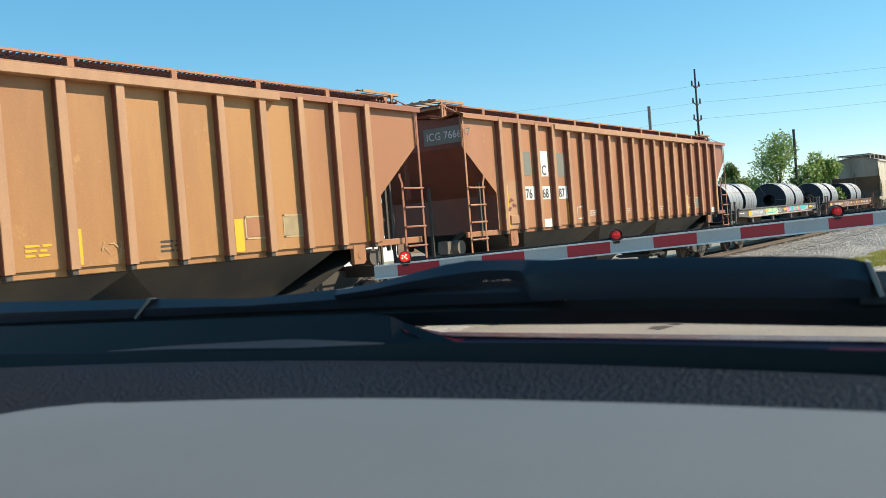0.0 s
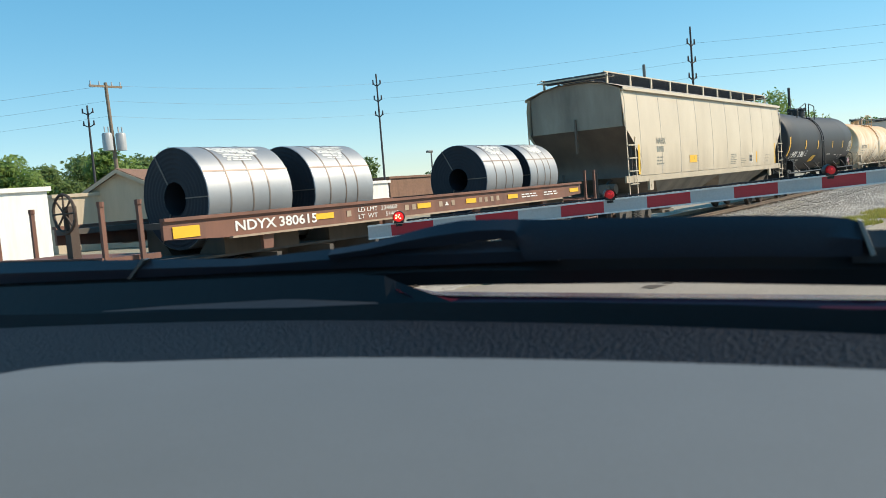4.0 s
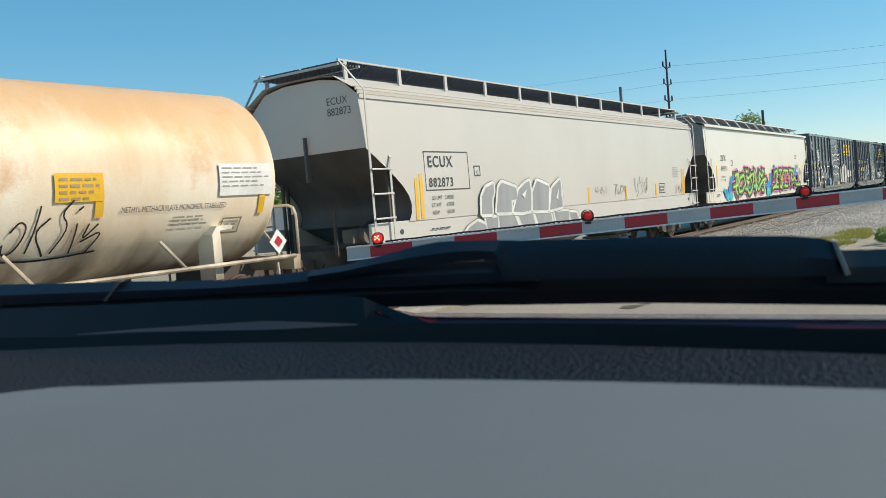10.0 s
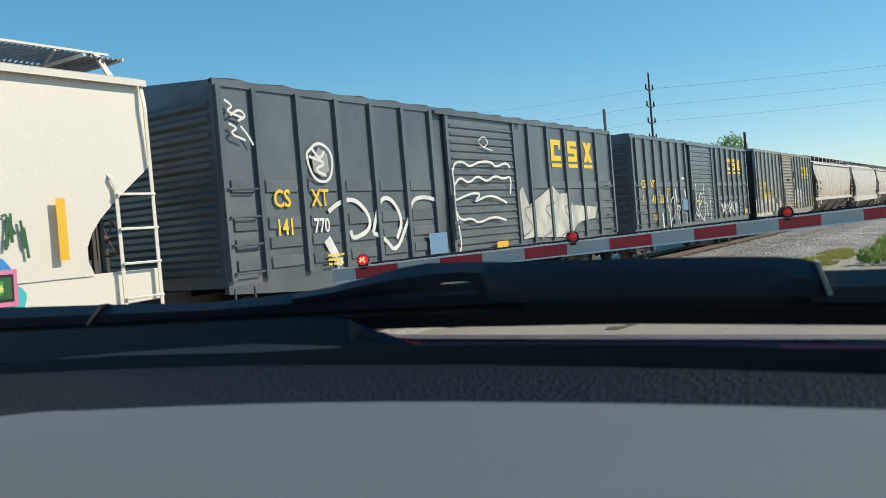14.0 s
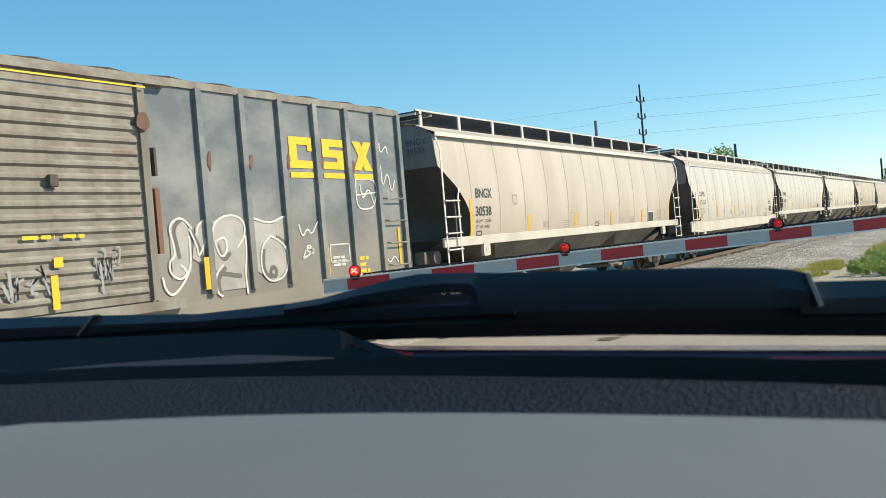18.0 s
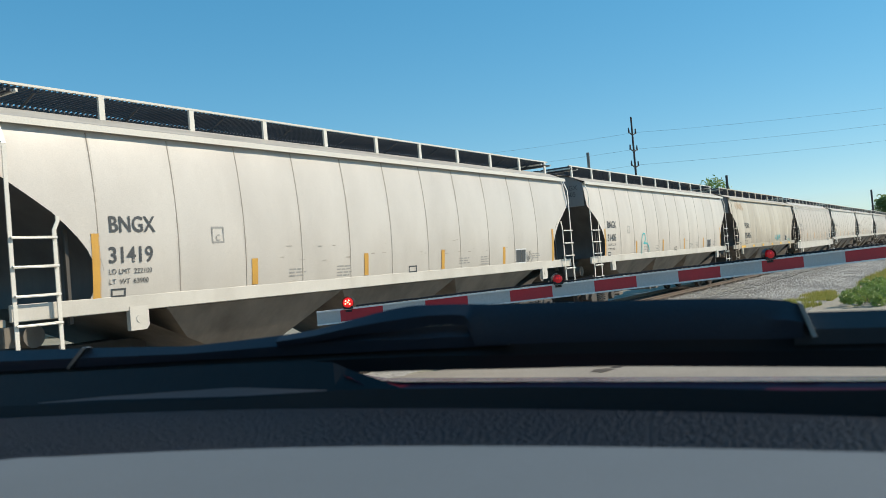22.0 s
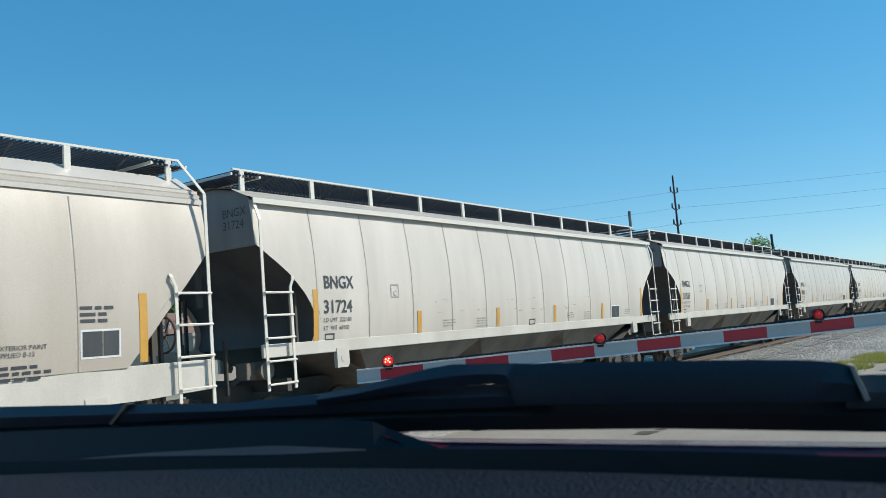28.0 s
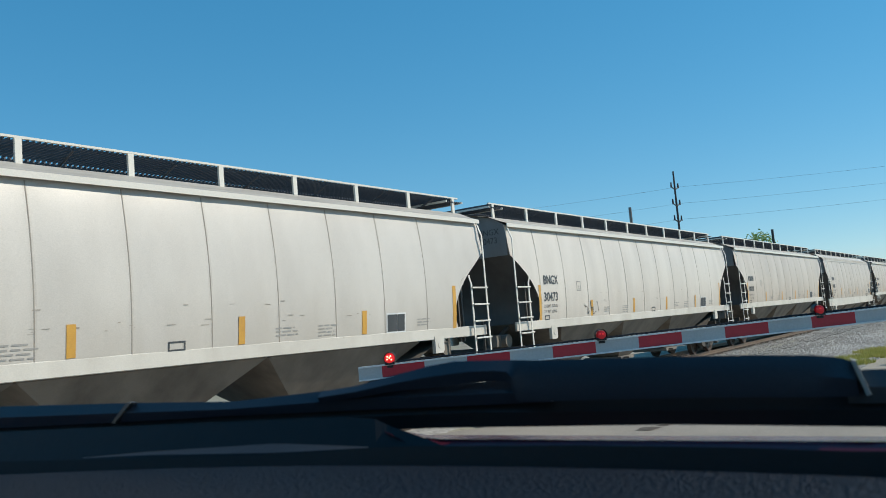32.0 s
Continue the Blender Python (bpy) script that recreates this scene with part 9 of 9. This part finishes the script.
tagline(box3, [[(4.66, 2.25), (4.74, 1.99), (4.88, 2.19), (4.98, 2.03), (5.17, 2.28)], [(4.7, 1.63), (4.89, 1.93), (5.05, 1.66), (4.72, 1.83), (5.11, 1.79), (4.7, 1.63)], [(6.38, 3.07), (6.35, 2.53), (6.61, 2.47), (6.95, 2.53), (7.08, 3.08), (6.38, 3.07)], [(6.5, 2.98), (6.55, 2.64), (6.77, 2.93), (6.91, 2.58)], [(6.38, 2.76), (6.99, 2.81)], [(7.22, 3.37), (7.24, 2.87), (7.45, 3.29), (7.53, 2.76), (7.67, 3.06)], [(7.23, 3.81), (7.25, 3.58), (7.47, 3.79), (7.49, 3.59)], [(7.16, 1.59), (7.27, 1.35), (7.45, 1.54), (7.58, 1.39)]], 0.028, fx, M_CHALK, "small white sprayed tags", 0.009)
bars(box3, 6.3, 1.5, 0.32, 3, fx, M_LETTERY, 0.07, 0.05)
bars(box3, 6.26, 1.2, 0.62, 1, fx, M_LETTERY, 0.05)
solid(box3, "reflector", M_YELLOW, [rect(7.63, 7.71, 1.32, 2.1)], fx, 0.012, "worn yellow reflective strip")
rnd = random.Random(31)
for k, x in enumerate((2.56, 3.46, 4.37, 5.27, 6.18, -1.85, -2.77, -4.6)):
    bm = fresh()
    z = 3.3 + 0.12 * rnd.random()
    blob(bm, x + 0.17, z, 0.045, 0.13, fx, 0.012, seed=k, wob=0.3)
    part("rust_run", bm, M_FLATBROWN, box3, "rust patch beside a post")
bm = fresh()
blob(bm, 1.44, 3.81, 0.11, 0.14, DB, 0.004, seed=3, wob=0.1)
part("primer_spot", bm, M_FLATBROWN, box3, "round spot of red primer on the door edge")
bm = fresh()
box(bm, 1.55, 1.63, -1.668, -1.6, 1.9, 2.85)
part("rusty_edge", bm, M_FLATBROWN, box3, "rust-red bare metal beside the door")
bm = fresh()
box(bm, 1.57, 1.61, -1.69, -1.6, 3.03, 3.44)
part("latch_bar", bm, M_UNDER, box3, "dark latch plate beside the door")
bm = fresh()
box(bm, -0.1, 0.03, -1.70, -1.64, 2.86, 3.02)
part("door_hasp", bm, M_UNDER, box3, "small dark hasp on the door", bevel=0.01)
solid(box3, "yellow_mark", M_LETTERY, [rect(-0.17, -0.07, 1.28, 1.72), rect(-0.11, 0.02, 1.82, 1.95)], DB, -0.028, "worn yellow door marks")
for x, w in ((-0.5, 0.45), (0.06, 0.36)):
    bars(box3, x, 2.19, w, 1, lambda x, z: -1.637, M_LETTERY, 0.05)
scribble(box3, 0.5, 1.4, 0.42, 0.7, lambda x, z: -1.637, M_GREYSPRAY, 47, 0.03, 5, lift=0.004)

# the run of pale hoppers
NUMBERS = [("BNGX", "30538"), ("CSYX", "13152"), ("BNGX", "31419"), ("BNGX", "31405"), ("FURX", "854051"), ("CSYX", "13301"), ("BNGX", "31724"), ("BNGX", "31551"), ("BNGX", "30067"), ("BNGX", "30473"), None, None, None, None]
for i, ((e, f, h), num) in enumerate(zip(HOPPERS, NUMBERS)):
    kd = LIST[i][2]
    random.seed(100 + i)
    dx = 0.0
    tint = {0: M_WHITE3, 3: M_WHITE4, 5: M_WHITE3, 6: M_WHITE4, 7: M_WHITE4, 9: M_WHITE4, 10: M_WHITE3, 11: M_WHITE3, 12: M_WHITE3, 13: M_WHITE3}.get(i)
    if tint:
        for o in e.children:
            if o.name.startswith("side_sheet"):
                o.material_slots[0].link = "OBJECT"
                o.material_slots[0].material = tint
    if num:
        if kd == "f":
            marks(e, f, -6.03, 2.63, num[0], 0.28, M_LETTER, stretch=1.0)
            marks(e, f, -6.05, 2.1, num[1], 0.3, M_LETTER, stretch=1.2)
        else:
            marks(e, f, -7.22, 2.69, num[0], 0.23 if kd == "b" else 0.2, M_LETTER, stretch=0.88, space=1.0 if kd == "b" else 1.3)
            marks(e, f, -7.25, 2.26 if kd == "b" else 2.34, num[1], 0.23 if kd == "b" else 0.2, M_LETTER, stretch=0.95, space=1.0 if kd == "b" else 1.3)
        end_letters("%s\n%s" % num, 0.15, M_LETTER, e, -0.68, 3.95, -h + 0.13)
    else:
        bars(e, -7.22, 2.75, 0.8, 1, f, M_LETTER, 0.2)
        bars(e, -7.22, 2.3, 0.8, 1, f, M_LETTER, 0.2)
    tx, px = (-6.15, -3.45) if kd == "f" else (-7.25, -5.36)
    marks(e, f, tx, 2.1 - (0.18 if kd == "f" else 0), "LD LMT  222100", 0.075, M_LETTER)
    marks(e, f, tx, 1.96 - (0.18 if kd == "f" else 0), "LT  WT  63900", 0.075, M_LETTER)
    panel(e, -7.22, 1.78, 0.24, 0.12, f, M_LETTER)
    panel(e, px, 2.5, 0.26, 0.26, f, M_PRINT)
    marks(e, f, px + 0.08, 2.54, "C", 0.1, M_PRINT)
    if kd == "f":
        for x in (-7.0, -6.5, -4.35, -1.85, 0.8, 3.4, 6.2):
            solid(e, "reflector", M_YELLOW, [rect(x, x + 0.48, 1.61, 1.72)], lambda x, z: -1.575, 0.004, "yellow reflective strip on the sill")
        scribble(e, 2.0, 1.8, 1.6, 0.42, f, M_TEAL, 61, 0.06, 7)
        scribble(e, 5.8, 1.74, 1.2, 0.22, f, M_TEAL, 62, 0.03, 6)
        bm = fresh()
        for k in range(13):
            blob(bm, -7.45 + 0.12 * k, 3.78 + 0.06 * (k % 3) - 0.01 * k, 0.17, 0.12 + 0.05 * (k % 2), f, 0.004 + 0.0003 * k, seed=5 + k, wob=0.35)
        part("rust_stain", bm, M_STAIN, e, "rust-brown stain")
        for o in e.children:
            if o.name.startswith("weld_seam"):
                o.data.materials[0] = M_SOFTSEAM
    else:
        reflectors(e, [-7.5 + dx, 7.33], f, 1.72 if kd == "b" else 1.68, 0.95, 0.13, M_YELLOW if i < 2 else M_AMBER)
        reflectors(e, [-4.5, -1.45, 1.4, 4.35], f, 1.8, 0.43, 0.13, M_YELLOW if i < 2 else M_AMBER)
    nx = 6.45 if kd == "c" else 5.08
    panel(e, nx, 1.78, 0.58, 0.38, f, M_LETTERW)
    solid(e, "notice_fill", M_LETTER, [rect(nx + 0.03, nx + 0.31, 1.81, 2.13), rect(nx + 0.325, nx + 0.55, 1.81, 2.13)], f, 0.006)
    for x, r in ((-3.6, 3), (-2.3, 4), (2.2, 3), (3.2, 4)) + (() if i == 0 or kd == "c" else ((6.05, 3),)):
        bars(e, x, 2.0, 0.5, r, f, M_PRINT, 0.022, 0.035)
    panel(e, 0.1, 1.78, 0.3, 0.14, f, M_LETTER)
    # scuffs from loading gear
    bm = fresh()
    rnd = random.Random(i)
    for _ in range(34):
        x = rnd.uniform(-4, 5)
        z = rnd.choice((2.42, 2.15, 2.2)) + rnd.uniform(-0.03, 0.03)
        plate(bm, x, x + rnd.uniform(0.01, 0.16), z, z + rnd.uniform(0.005, 0.016), f, 0.006)
    tagged(part("scuff", bm, M_SEAM, e, "dark scuffs on the paint"), kind="stuff")
    if i == 3:
        bm = fresh()
        stroke(bm, [(-3.9, 1.6), (-3.9, 2.45), (-3.5, 2.5), (-3.45, 2.2), (-3.8, 2.1), (-3.2, 2.15), (-3.0, 1.8), (-3.4, 1.58), (-3.9, 1.65)], 0.05, f, 0.01)
        part("sprayed_tag", bm, M_TEAL, e, "turquoise sprayed tag")
    if i == 0:
        marks(e, f, 6.02, 2.12, "EXW 10-8\nEW    8-0\nCU F  5461", 0.085, M_PATCHGREY)
        marks(e, f, 6.75, 2.12, "H  5-0\nH 15-0", 0.075, M_PATCHGREY)
    if i == 2:
        scribble(e, 5.7, 1.76, 0.35, 0.36, f, M_LETTER, 71, 0.015, 3)
    if i == 9:
        scribble(e, -4.9, 1.8, 0.9, 0.4, f, M_LETTER, 72, 0.015, 5)
    if kd == "c":
        marks(e, f, 5.35, 1.95, "EXTERIOR PAINT\nAPPLIED 8-12", 0.06, M_LETTER)
        bars(e, 5.35, 1.72, 0.7, 3, f, M_LETTER, 0.04, 0.03)
        bars(e, 6.45, 2.42, 0.5, 3, f, M_LETTER, 0.045, 0.04)

# ---- beyond the track ----
gabled_house()
building(38.9, 44.5, 58, 0.95, M_CONC, "long low tan building with a parapet", 6)
building(29.9, 32.6, 60, 1.35, M_STUCCO, "small flat-roofed tan building beyond the track", 6)
building(21.0, 29.6, 44, 1.9, M_WALLWHITE, "weathered white shed behind the track", 6, name="shed")
building(46.9, 50.9, 66, 0.75, M_WALLWHITE, "low white outbuilding beyond the track", 6, name="shed")
building(51.0, 54.3, 90, 0.95, M_SHINGLE, "distant low building with a brown roof", 8)
traffic_signal()
for az, el in ((60.22, 1.72), (67.4, 2.3), (68.82, 2.3)):
    crossarm_pole(az, 105, el, 1.3 if az < 65 else 0.8)
street_lamp(53.95, 62, 2.5)


def motions():
    times = list(range(0, 33))
    for e, x in TRAIN:
        walk(e, [(t, pose(x - along(t), e.location.y, e.location.z)) for t in times])


motions()
